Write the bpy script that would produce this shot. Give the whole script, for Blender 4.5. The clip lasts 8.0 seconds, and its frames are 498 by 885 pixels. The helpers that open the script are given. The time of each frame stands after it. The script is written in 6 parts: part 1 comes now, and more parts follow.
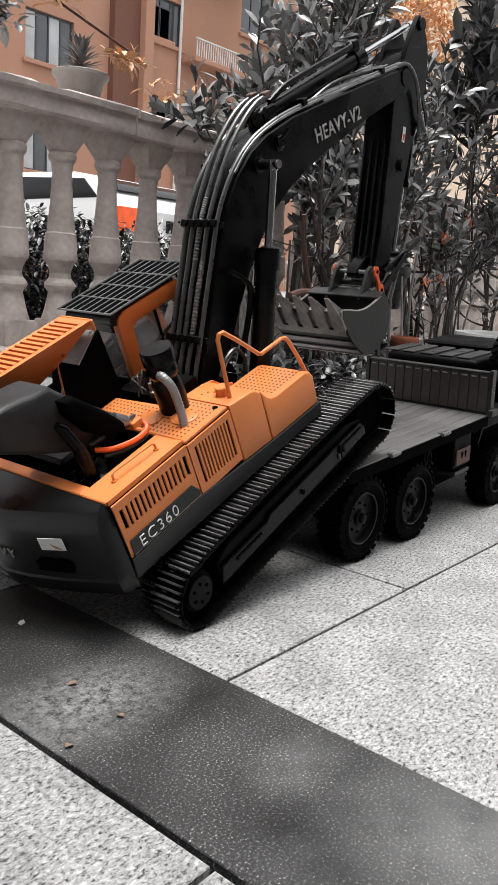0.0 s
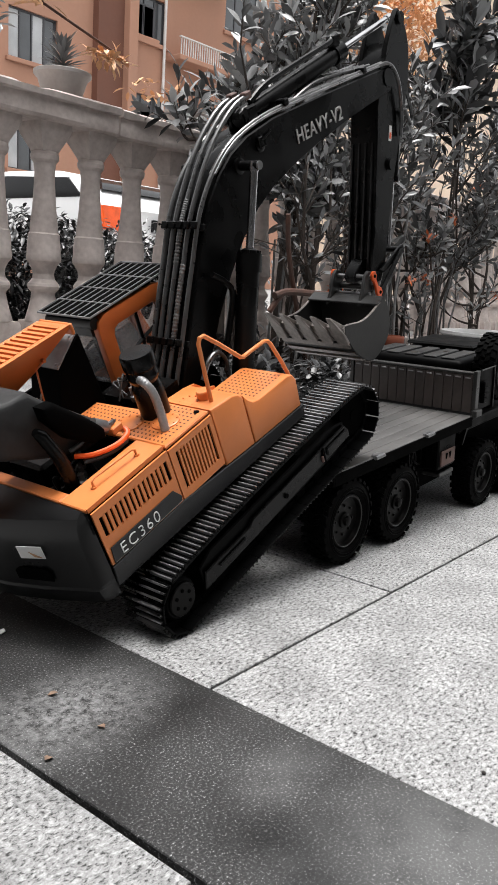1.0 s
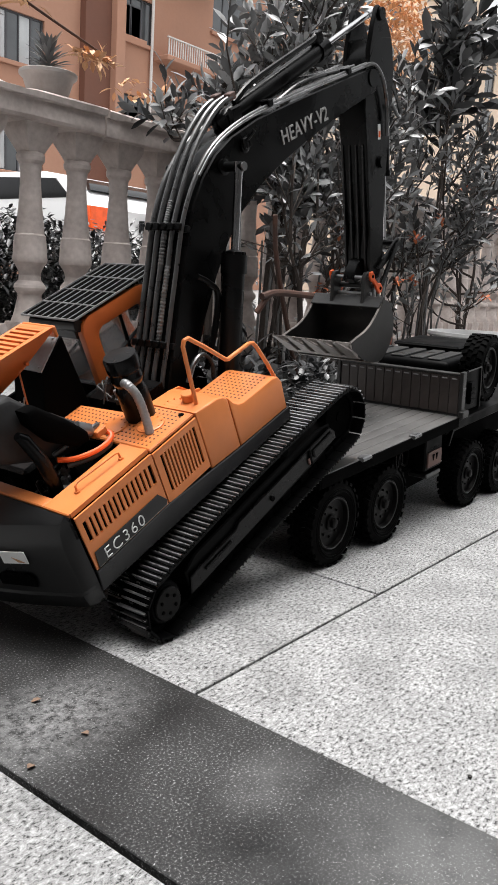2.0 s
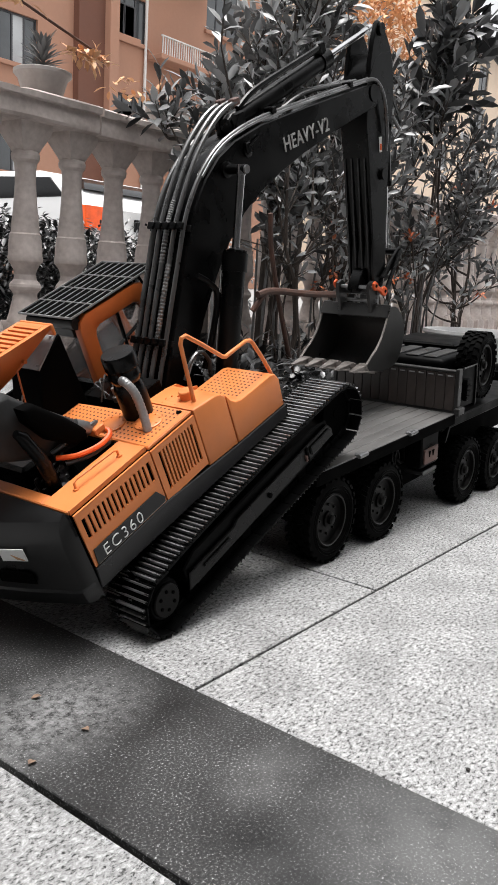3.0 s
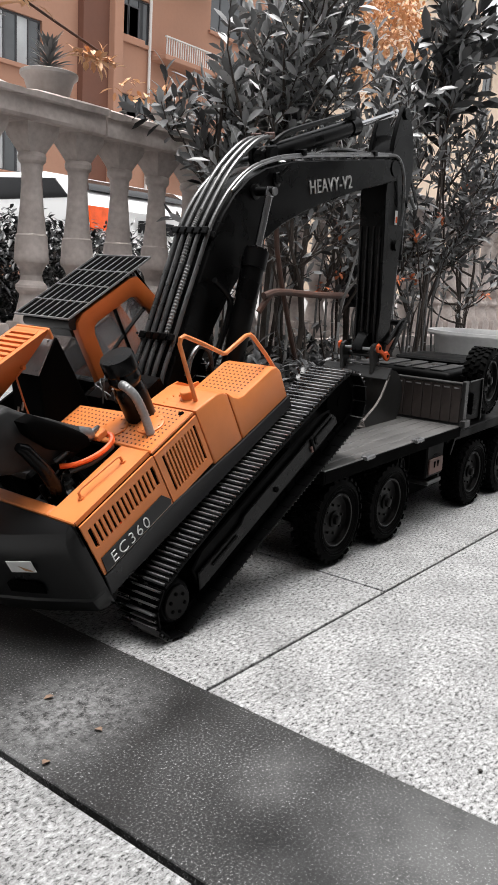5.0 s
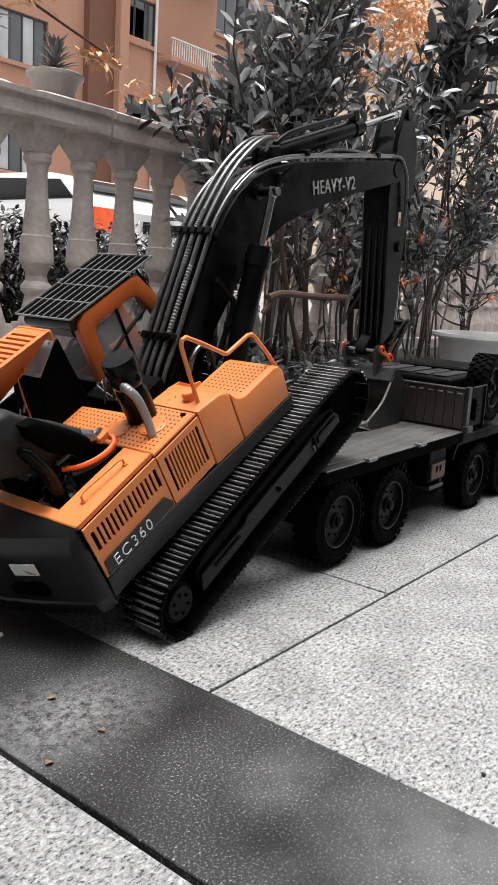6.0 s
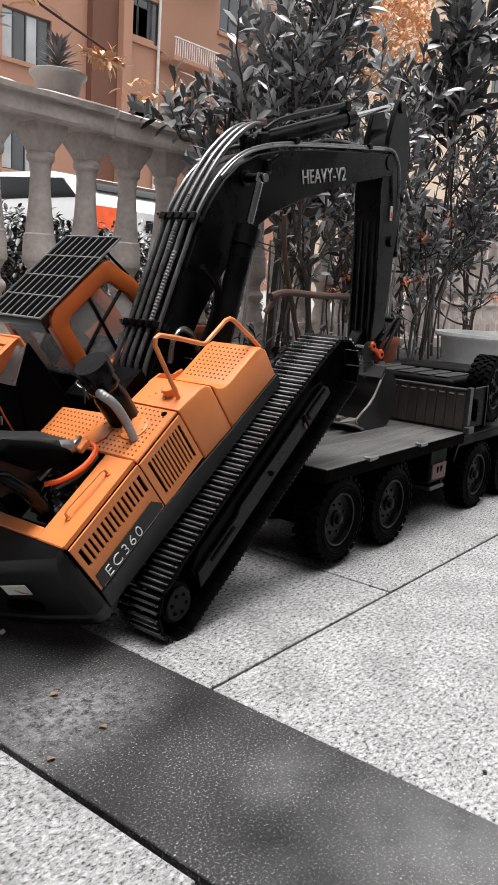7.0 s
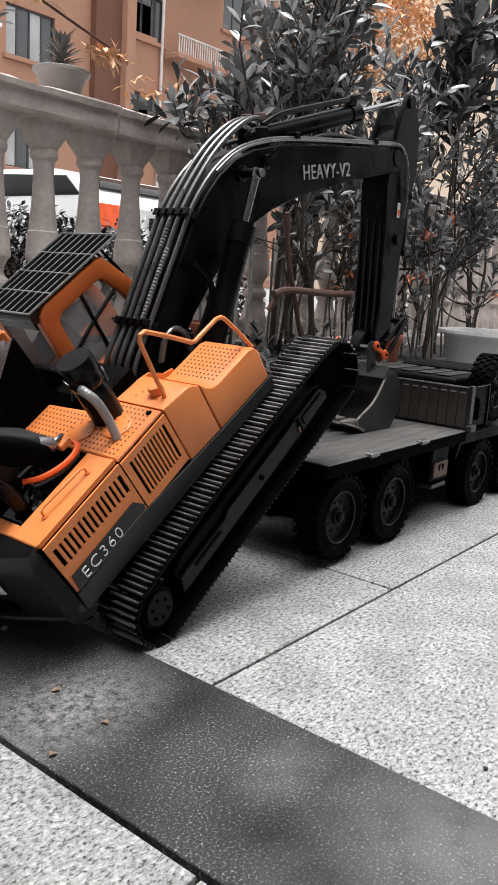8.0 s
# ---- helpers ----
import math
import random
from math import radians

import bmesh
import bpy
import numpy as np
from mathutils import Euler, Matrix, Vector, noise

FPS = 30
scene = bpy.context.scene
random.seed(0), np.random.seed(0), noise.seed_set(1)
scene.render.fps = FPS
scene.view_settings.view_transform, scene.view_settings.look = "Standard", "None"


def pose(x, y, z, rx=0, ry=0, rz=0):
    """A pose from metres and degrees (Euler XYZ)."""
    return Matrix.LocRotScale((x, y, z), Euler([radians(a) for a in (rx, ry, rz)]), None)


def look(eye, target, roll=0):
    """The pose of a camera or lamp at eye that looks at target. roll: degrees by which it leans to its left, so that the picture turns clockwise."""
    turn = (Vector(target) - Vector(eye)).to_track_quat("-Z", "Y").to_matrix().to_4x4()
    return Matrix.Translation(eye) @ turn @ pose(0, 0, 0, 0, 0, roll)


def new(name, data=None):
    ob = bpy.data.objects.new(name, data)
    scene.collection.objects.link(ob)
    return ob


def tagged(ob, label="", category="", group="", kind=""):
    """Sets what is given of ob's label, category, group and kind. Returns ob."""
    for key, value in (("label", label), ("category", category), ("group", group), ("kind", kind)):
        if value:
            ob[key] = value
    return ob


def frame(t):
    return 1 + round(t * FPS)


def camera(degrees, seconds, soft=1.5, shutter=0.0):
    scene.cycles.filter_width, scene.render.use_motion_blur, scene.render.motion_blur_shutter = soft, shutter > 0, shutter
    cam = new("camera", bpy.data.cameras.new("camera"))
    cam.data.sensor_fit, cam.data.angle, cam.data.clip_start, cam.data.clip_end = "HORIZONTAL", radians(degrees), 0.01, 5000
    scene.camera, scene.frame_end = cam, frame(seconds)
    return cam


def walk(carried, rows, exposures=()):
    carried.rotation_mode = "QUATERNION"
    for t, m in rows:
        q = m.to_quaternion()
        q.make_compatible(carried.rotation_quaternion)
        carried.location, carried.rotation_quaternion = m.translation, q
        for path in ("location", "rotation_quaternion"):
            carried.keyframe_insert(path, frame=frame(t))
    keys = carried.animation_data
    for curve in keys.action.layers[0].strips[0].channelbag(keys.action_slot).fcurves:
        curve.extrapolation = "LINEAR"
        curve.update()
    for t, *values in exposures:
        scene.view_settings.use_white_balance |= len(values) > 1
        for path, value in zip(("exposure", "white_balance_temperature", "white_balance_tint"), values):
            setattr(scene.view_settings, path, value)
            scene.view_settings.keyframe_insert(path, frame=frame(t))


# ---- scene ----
cam = camera(34.52, 8.0, soft=1.6)
PATH = [
    (0, 0.0000, 0.0000, 0.3200, -50.930, -11.400, 3.950),
    (0.5, 0.0027, 0.0003, 0.3206, -51.433, -11.447, 3.883),
    (1, 0.0091, 0.0011, 0.3243, -51.832, -11.447, 3.686),
    (1.5, 0.0153, 0.0010, 0.3258, -52.301, -11.373, 3.670),
    (3, 0.0114, 0.0003, 0.3244, -52.918, -11.422, 3.396),
    (3.5, 0.0090, -0.0000, 0.3234, -52.964, -11.481, 3.315),
    (4, 0.0090, 0.0012, 0.3228, -52.924, -11.482, 3.283),
    (4.5, 0.0072, 0.0036, 0.3245, -52.810, -11.457, 3.300),
    (6, 0.0052, 0.0052, 0.3253, -52.416, -11.309, 3.660),
    (6.5, 0.0050, 0.0048, 0.3243, -52.327, -11.332, 3.717),
    (7, 0.0048, 0.0045, 0.3239, -52.250, -11.365, 3.746),
    (7.5, 0.0041, 0.0032, 0.3245, -52.157, -11.454, 3.738),
    (8, 0.0047, 0.0030, 0.3233, -52.031, -11.534, 3.781),
]
walk(cam, [(t, pose(x, y, z, 90 + p, 0, yaw) @ pose(0, 0, 0, 0, 0, r)) for t, x, y, z, yaw, p, r in PATH],
     exposures=[(0, 1.0), (8, 1.0)])

# ---- daylight: a bright overcast sky, a wide soft sun ----
world = bpy.data.worlds.new("overcast")
scene.world = world
world.use_nodes = True
wn, wl = world.node_tree.nodes, world.node_tree.links
sky = wn.new("ShaderNodeTexSky")
sky.sky_type = "NISHITA"
sky.sun_disc = False
sky.sun_elevation, sky.sun_rotation = radians(76), radians(220)
sky.dust_density = 4.0
hsv = wn.new("ShaderNodeHueSaturation")
hsv.inputs["Saturation"].default_value = 0.08
wl.new(sky.outputs[0], hsv.inputs["Color"])
wl.new(hsv.outputs[0], wn["Background"].inputs["Color"])
wn["Background"].inputs["Strength"].default_value = 0.136
sun = new("sun", bpy.data.lights.new("sun", "SUN"))
sun.data.energy, sun.data.angle, sun.data.color = 2.12, radians(26), (1.0, 0.98, 0.96)
sun.matrix_world = look((0.95, 0.70, 4.0), (0.9, 0.5, 0))


# ---- materials ----
def mat(name, color, rough=0.5, metal=0.0, vary=0.15, scale=20.0, fine=200.0, bump=0.0, bump_scale=300.0, spec=0.5, dark=None, rvary=0.12, per_object=0.0):
    """A surface with stains and grain at two scales, uneven gloss and fine relief."""
    m = bpy.data.materials.new(name)
    m.use_nodes = True
    n, l = m.node_tree.nodes, m.node_tree.links
    b = n["Principled BSDF"]
    b.inputs["Metallic"].default_value = metal
    b.inputs["Specular IOR Level"].default_value = spec
    co = n.new("ShaderNodeTexCoord")
    n1, n2 = n.new("ShaderNodeTexNoise"), n.new("ShaderNodeTexNoise")
    n1.inputs["Scale"].default_value, n2.inputs["Scale"].default_value = scale, fine
    n1.inputs["Detail"].default_value, n2.inputs["Detail"].default_value = 5, 3
    for t in (n1, n2):
        l.new(co.outputs["Object"], t.inputs["Vector"])
    add = n.new("ShaderNodeMath")
    add.operation = "MULTIPLY_ADD"
    l.new(n2.outputs["Fac"], add.inputs[0])
    add.inputs[1].default_value = 0.4
    l.new(n1.outputs["Fac"], add.inputs[2])
    ramp = n.new("ShaderNodeValToRGB")
    lo = dark or tuple(c * (1 - vary) for c in color)
    hi = tuple(min(1, c * (1 + vary)) for c in color)
    ramp.color_ramp.elements[0].position, ramp.color_ramp.elements[1].position = 0.45, 0.95
    ramp.color_ramp.elements[0].color, ramp.color_ramp.elements[1].color = (*lo, 1), (*hi, 1)
    l.new(add.outputs[0], ramp.inputs["Fac"])
    out = ramp.outputs["Color"]
    if per_object:
        oi = n.new("ShaderNodeObjectInfo")
        mr = n.new("ShaderNodeMapRange")
        mr.inputs["To Min"].default_value, mr.inputs["To Max"].default_value = 1 - per_object, 1 + per_object
        l.new(oi.outputs["Random"], mr.inputs["Value"])
        mx = n.new("ShaderNodeVectorMath")
        mx.operation = "SCALE"
        l.new(out, mx.inputs[0])
        l.new(mr.outputs[0], mx.inputs["Scale"])
        out = mx.outputs[0]
    l.new(out, b.inputs["Base Color"])
    rr = n.new("ShaderNodeMapRange")
    rr.inputs["From Min"].default_value, rr.inputs["From Max"].default_value = 0.3, 0.7
    rr.inputs["To Min"].default_value, rr.inputs["To Max"].default_value = max(0.03, rough - rvary), min(1, rough + rvary)
    l.new(n1.outputs["Fac"], rr.inputs["Value"])
    l.new(rr.outputs[0], b.inputs["Roughness"])
    if bump:
        n3 = n.new("ShaderNodeTexNoise")
        n3.inputs["Scale"].default_value = bump_scale
        n3.inputs["Detail"].default_value = 4
        l.new(co.outputs["Object"], n3.inputs["Vector"])
        bp = n.new("ShaderNodeBump")
        bp.inputs["Strength"].default_value = bump
        bp.inputs["Distance"].default_value = 0.001
        l.new(n3.outputs["Fac"], bp.inputs["Height"])
        l.new(bp.outputs[0], b.inputs["Normal"])
    return m


def granite(name, stops, scale, streak=(1, 1, 1), rough=0.6, cloud=(0.8, 1.15), cloud_scale=5.0, bump=0.25, wild=0.65, dust_sheen=0.0, swirl=0.0, spec=0.5):
    """Speckled stone: grains in several greys with slow clouds of dirt over them."""
    m = bpy.data.materials.new(name)
    m.use_nodes = True
    n, l = m.node_tree.nodes, m.node_tree.links
    b = n["Principled BSDF"]
    b.inputs["Specular IOR Level"].default_value = spec
    co = n.new("ShaderNodeTexCoord")
    mp = n.new("ShaderNodeMapping")
    mp.inputs["Scale"].default_value = streak
    l.new(co.outputs["Object"], mp.inputs["Vector"])
    n1 = n.new("ShaderNodeTexNoise")
    n1.inputs["Scale"].default_value, n1.inputs["Detail"].default_value, n1.inputs["Roughness"].default_value = scale, 5, wild
    n1.inputs["Distortion"].default_value = swirl
    l.new(mp.outputs[0], n1.inputs["Vector"])
    ramp = n.new("ShaderNodeValToRGB")
    els = ramp.color_ramp.elements
    while len(els) < len(stops):
        els.new(0.5)
    for e, (p, v) in zip(els, stops):
        e.position, e.color = p, (v, v, v * 1.0, 1)
    l.new(n1.outputs["Fac"], ramp.inputs["Fac"])
    n2 = n.new("ShaderNodeTexNoise")
    n2.inputs["Scale"].default_value, n2.inputs["Detail"].default_value = cloud_scale, 5
    l.new(co.outputs["Object"], n2.inputs["Vector"])
    mr = n.new("ShaderNodeMapRange")
    mr.inputs["From Min"].default_value, mr.inputs["From Max"].default_value = 0.35, 0.65
    mr.inputs["To Min"].default_value, mr.inputs["To Max"].default_value = cloud
    l.new(n2.outputs["Fac"], mr.inputs["Value"])
    oi = n.new("ShaderNodeObjectInfo")
    mo = n.new("ShaderNodeMapRange")
    mo.inputs["To Min"].default_value, mo.inputs["To Max"].default_value = 0.94, 1.06
    l.new(oi.outputs["Random"], mo.inputs["Value"])
    mu = n.new("ShaderNodeMath")
    mu.operation = "MULTIPLY"
    l.new(mr.outputs[0], mu.inputs[0])
    l.new(mo.outputs[0], mu.inputs[1])
    mx = n.new("ShaderNodeVectorMath")
    mx.operation = "SCALE"
    l.new(ramp.outputs["Color"], mx.inputs[0])
    l.new(mu.outputs[0], mx.inputs["Scale"])
    col = mx.outputs[0]
    if dust_sheen:
        # a grainy dust patch; three smooth ones paint pale sheen into the colour
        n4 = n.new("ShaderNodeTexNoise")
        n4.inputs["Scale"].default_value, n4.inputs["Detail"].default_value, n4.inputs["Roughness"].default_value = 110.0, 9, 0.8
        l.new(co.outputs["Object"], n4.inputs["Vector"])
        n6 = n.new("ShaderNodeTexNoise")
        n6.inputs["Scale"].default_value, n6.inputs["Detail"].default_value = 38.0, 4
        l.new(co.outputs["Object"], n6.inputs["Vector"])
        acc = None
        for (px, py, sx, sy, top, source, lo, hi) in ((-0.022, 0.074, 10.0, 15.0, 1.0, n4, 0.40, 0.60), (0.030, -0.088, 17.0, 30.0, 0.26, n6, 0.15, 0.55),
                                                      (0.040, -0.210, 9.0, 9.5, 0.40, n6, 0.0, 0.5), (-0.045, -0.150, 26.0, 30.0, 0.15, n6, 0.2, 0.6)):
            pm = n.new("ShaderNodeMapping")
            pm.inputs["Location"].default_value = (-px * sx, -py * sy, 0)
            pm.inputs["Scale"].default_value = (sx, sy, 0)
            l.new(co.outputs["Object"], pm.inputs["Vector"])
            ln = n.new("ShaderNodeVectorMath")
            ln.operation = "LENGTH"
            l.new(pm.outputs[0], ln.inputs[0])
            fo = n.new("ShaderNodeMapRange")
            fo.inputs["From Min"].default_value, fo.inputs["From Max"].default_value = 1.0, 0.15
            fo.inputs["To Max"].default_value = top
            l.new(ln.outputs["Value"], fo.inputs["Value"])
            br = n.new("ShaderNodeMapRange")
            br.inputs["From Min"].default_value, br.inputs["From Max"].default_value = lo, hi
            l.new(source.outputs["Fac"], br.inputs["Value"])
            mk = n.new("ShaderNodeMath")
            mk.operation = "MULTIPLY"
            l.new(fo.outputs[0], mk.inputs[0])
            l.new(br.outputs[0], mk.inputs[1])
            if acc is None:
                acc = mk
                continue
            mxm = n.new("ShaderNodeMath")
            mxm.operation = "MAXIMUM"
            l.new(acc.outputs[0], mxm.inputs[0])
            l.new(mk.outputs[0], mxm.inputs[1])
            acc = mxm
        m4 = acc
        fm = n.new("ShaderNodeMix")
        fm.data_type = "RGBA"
        fm.inputs["B"].default_value = (dust_sheen, dust_sheen, dust_sheen, 1)
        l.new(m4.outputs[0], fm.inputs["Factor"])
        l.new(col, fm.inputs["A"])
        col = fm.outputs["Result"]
    l.new(col, b.inputs["Base Color"])
    rr = n.new("ShaderNodeMapRange")
    rr.inputs["From Min"].default_value, rr.inputs["From Max"].default_value = 0.3, 0.7
    rr.inputs["To Min"].default_value, rr.inputs["To Max"].default_value = rough - 0.18, rough + 0.12
    l.new(n2.outputs["Fac"], rr.inputs["Value"])
    l.new(rr.outputs[0], b.inputs["Roughness"])
    bp = n.new("ShaderNodeBump")
    bp.inputs["Strength"].default_value, bp.inputs["Distance"].default_value = bump, 0.001
    l.new(n1.outputs["Fac"], bp.inputs["Height"])
    l.new(bp.outputs[0], b.inputs["Normal"])
    return m


def leafy(name, lo, hi, rough=0.45, light=None):
    """Leaves whose tone differs from leaf to leaf."""
    m = bpy.data.materials.new(name)
    m.use_nodes = True
    n, l = m.node_tree.nodes, m.node_tree.links
    b = n["Principled BSDF"]
    g = n.new("ShaderNodeNewGeometry")
    ramp = n.new("ShaderNodeValToRGB")
    ramp.color_ramp.elements[0].color, ramp.color_ramp.elements[1].color = (*lo, 1), (*hi, 1)
    if light:
        e = ramp.color_ramp.elements.new(0.78)
        e.color = (*hi, 1)
        ramp.color_ramp.elements[2].color = (*light, 1)
    l.new(g.outputs["Random Per Island"], ramp.inputs["Fac"])
    l.new(ramp.outputs["Color"], b.inputs["Base Color"])
    b.inputs["Roughness"].default_value = rough
    return m


M_ORANGE = mat("orange_paint", (0.64, 0.195, 0.052), 0.38, vary=0.07, scale=14, fine=90, bump=0.06, bump_scale=900)
M_ORANGE_DARK = mat("burnt_orange_paint", (0.52, 0.125, 0.026), 0.42, vary=0.1, scale=18, fine=120, bump=0.05, bump_scale=900)
M_LINK = mat("red_orange_paint", (0.75, 0.10, 0.015), 0.4, vary=0.12, scale=40, fine=200)
M_BLACK = mat("black_painted_steel", (0.0016, 0.0016, 0.0017), 0.28, vary=0.35, scale=22, fine=150, bump=0.05, bump_scale=700, spec=0.16)
M_MATT = mat("sooty_black_steel", (0.0012, 0.0012, 0.0013), 0.45, vary=0.35, scale=26, fine=160, spec=0.05)
M_DEEP = mat("matt_black", (0.0015, 0.0015, 0.0015), 0.8, vary=0.3, scale=30, spec=0.02)
M_GREY = mat("dark_grey_plastic", (0.0048, 0.0048, 0.0051), 0.34, spec=0.40, vary=0.2, scale=16, fine=160, bump=0.08, bump_scale=1200)
M_BUCKET = mat("worn_grey_steel", (0.030, 0.0295, 0.029), 0.38, metal=0.4, vary=0.3, scale=25, fine=220, bump=0.1, bump_scale=500)
M_EDGE = mat("scuffed_steel_edge", (0.25, 0.225, 0.21), 0.4, metal=0.5, vary=0.4, scale=60, fine=300, bump=0.15)
M_TRACK = mat("oiled_track_steel", (0.34, 0.34, 0.345), 0.30, metal=0.9, vary=0.35, scale=40, fine=300, bump=0.12, bump_scale=600)
M_CHROME = mat("chrome_rod", (0.62, 0.62, 0.63), 0.16, metal=1.0, vary=0.06, rvary=0.05)
M_STEEL = mat("brushed_steel", (0.26, 0.26, 0.265), 0.36, metal=0.85, vary=0.2, scale=50, fine=400)
M_HOSE = mat("black_rubber_hose", (0.042, 0.042, 0.0425), 0.30, spec=1.0, rvary=0.06, vary=0.25, scale=60, fine=400)
M_BAR = mat("grey_bar_paint", (0.22, 0.22, 0.222), 0.35, vary=0.2, scale=60)
M_COIL = mat("grey_spiral_guard", (0.13, 0.13, 0.13), 0.3, metal=0.3, vary=0.25, scale=80)
M_HOLE_SHADE = mat("hole_shade", (0.10, 0.028, 0.010), 0.7, vary=0.2, scale=60)
M_CLOTH = mat("dark_grey_leather", (0.024, 0.024, 0.0245), 0.5, spec=0.2, vary=0.45, scale=22, fine=120, bump=0.35, bump_scale=60)
M_FLEX = mat("dull_flexible_metal", (0.28, 0.28, 0.282), 0.45, metal=0.6, vary=0.3, scale=60, fine=400)
M_RUBBER = mat("tyre_rubber", (0.0022, 0.0022, 0.0022), 0.55, vary=0.3, scale=35, fine=250, bump=0.1, bump_scale=600, spec=0.02)
M_RIM = mat("dark_rim", (0.0036, 0.0033, 0.0032), 0.4, metal=0.3, spec=0.12, vary=0.3, scale=40)
M_WOOD = mat("weathered_deck_board", (0.085, 0.082, 0.08), 0.38, vary=0.32, scale=14, fine=140, bump=0.2, bump_scale=220, per_object=0.18)
M_BOARD = mat("brown_grey_plank", (0.036, 0.028, 0.025), 0.45, vary=0.3, scale=16, fine=120, bump=0.2, bump_scale=240, per_object=0.15)
M_PLATE = mat("rusty_plate", (0.11, 0.06, 0.05), 0.6, vary=0.4, scale=60)
M_WHITE = mat("white_print", (0.75, 0.75, 0.74), 0.5, vary=0.06)
M_LETTER = mat("worn_pale_print", (0.33, 0.325, 0.32), 0.5, vary=0.25, scale=80)
M_STICKER = mat("white_sticker", (0.7, 0.7, 0.69), 0.4, vary=0.08, scale=50)
M_CRUMB = mat("dry_leaf", (0.20, 0.13, 0.09), 0.8, vary=0.4, scale=200)
M_TAN = mat("tan_print", (0.42, 0.24, 0.12), 0.5, vary=0.3, scale=90)
M_GLASS = bpy.data.materials.new("smoky_clear_plastic")
M_GLASS.use_nodes = True
_b = M_GLASS.node_tree.nodes["Principled BSDF"]
_b.inputs["Base Color"].default_value = (0.75, 0.75, 0.76, 1)
_b.inputs["Roughness"].default_value = 0.04
_b.inputs["Transmission Weight"].default_value = 0.85
_b.inputs["IOR"].default_value = 1.05
M_LIGHT_STONE = granite("light_granite", [(0.37, 0.010), (0.415, 0.05), (0.445, 0.185), (0.54, 0.28), (0.63, 0.45)], 340, (0.6, 1.0, 1.0), rough=0.8, cloud=(0.80, 1.16), cloud_scale=16, bump=0.08, wild=0.80, swirl=0.4)
M_DARK_STONE = granite("dark_granite", [(0.30, 0.005), (0.47, 0.018), (0.56, 0.038), (0.605, 0.13), (0.67, 0.42)], 520, rough=0.52, cloud=(0.6, 1.5), cloud_scale=9, bump=0.08, wild=0.76, dust_sheen=0.21, spec=0.28)
M_JOINT = mat("dark_joint", (0.004, 0.004, 0.004), 0.9, vary=0.3, scale=60)
M_PLASTER = mat("weathered_plaster", (0.58, 0.515, 0.485), 0.8, vary=0.16, scale=9, fine=60, bump=0.35, bump_scale=60, dark=(0.34, 0.288, 0.262))
M_SOIL = mat("dark_soil", (0.03, 0.027, 0.025), 0.9, vary=0.5, scale=18, fine=150, bump=0.6, bump_scale=60)
M_CLAY = mat("terracotta", (0.20, 0.05, 0.022), 0.7, vary=0.25, scale=14, fine=80, bump=0.15, bump_scale=150)
M_POT = mat("pale_stone_pot", (0.36, 0.335, 0.32), 0.65, vary=0.15, scale=12, fine=90, bump=0.2, bump_scale=90)
M_TUB = mat("grey_white_plastic_tub", (0.42, 0.42, 0.42), 0.4, vary=0.15, scale=9, fine=60)
M_BARK = mat("brown_bark", (0.055, 0.042, 0.035), 0.85, vary=0.4, scale=30, fine=160, bump=0.6, bump_scale=120)
M_STICK = mat("bare_branch", (0.062, 0.026, 0.016), 0.7, vary=0.4, scale=30, fine=160, bump=0.4, bump_scale=140)
M_CANE = mat("grey_cane", (0.15, 0.148, 0.145), 0.6, vary=0.5, scale=20, fine=120, per_object=0.6)
M_LEAF = leafy("evergreen_leaf", (0.03, 0.0305, 0.031), (0.27, 0.272, 0.273), 0.30, (0.50, 0.504, 0.504))
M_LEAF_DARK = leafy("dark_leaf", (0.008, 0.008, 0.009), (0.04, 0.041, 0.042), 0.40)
M_LEAF_PALE = leafy("pale_leaf", (0.10, 0.105, 0.105), (0.30, 0.31, 0.31), 0.5)
M_LEAF_WARM = leafy("autumn_leaf", (0.48, 0.22, 0.09), (0.80, 0.50, 0.28), 0.5)
M_LEAF_BLACK = leafy("blackish_leaf", (0.018, 0.018, 0.019), (0.13, 0.132, 0.133), 0.30, (0.34, 0.343, 0.343))
M_LEAF_RED = leafy("red_orange_leaf", (0.40, 0.10, 0.04), (0.70, 0.20, 0.07), 0.5)
M_FACADE = mat("salmon_render", (0.37, 0.195, 0.13), 0.8, vary=0.07, scale=0.7, fine=9, bump=0.05)
M_FACADE_DARK = mat("brown_render", (0.14, 0.058, 0.037), 0.8, vary=0.1, scale=0.8, fine=9)
M_FACADE_PALE = mat("pale_cream_render", (0.72, 0.57, 0.44), 0.8, vary=0.07, scale=0.6, fine=8)
M_FRAME = mat("dark_window_frame", (0.05, 0.05, 0.055), 0.4, vary=0.2, scale=6)
M_PANE = mat("reflecting_pane", (0.06, 0.065, 0.07), 0.06, vary=0.3, scale=0.8, rvary=0.03, spec=0.8)
M_PANE_PALE = mat("pale_pane", (0.42, 0.43, 0.44), 0.12, vary=0.25, scale=1.2, rvary=0.04)
M_CARPAINT = mat("white_car_paint", (0.78, 0.78, 0.78), 0.2, vary=0.04, scale=2, rvary=0.05)
M_CARGLASS = mat("dark_car_glass", (0.01, 0.01, 0.011), 0.08, vary=0.2, scale=2, rvary=0.03, spec=0.25)
M_TAIL = mat("red_orange_lens", (0.75, 0.09, 0.01), 0.2, vary=0.25, scale=12, rvary=0.05)
M_PIPE = mat("pale_drain_pipe", (0.6, 0.57, 0.55), 0.6, vary=0.1, scale=3)
M_PLAIN_GREY = mat("plain_dark_grey", (0.07, 0.07, 0.07), 0.85, vary=0.15, scale=0.8, fine=9)
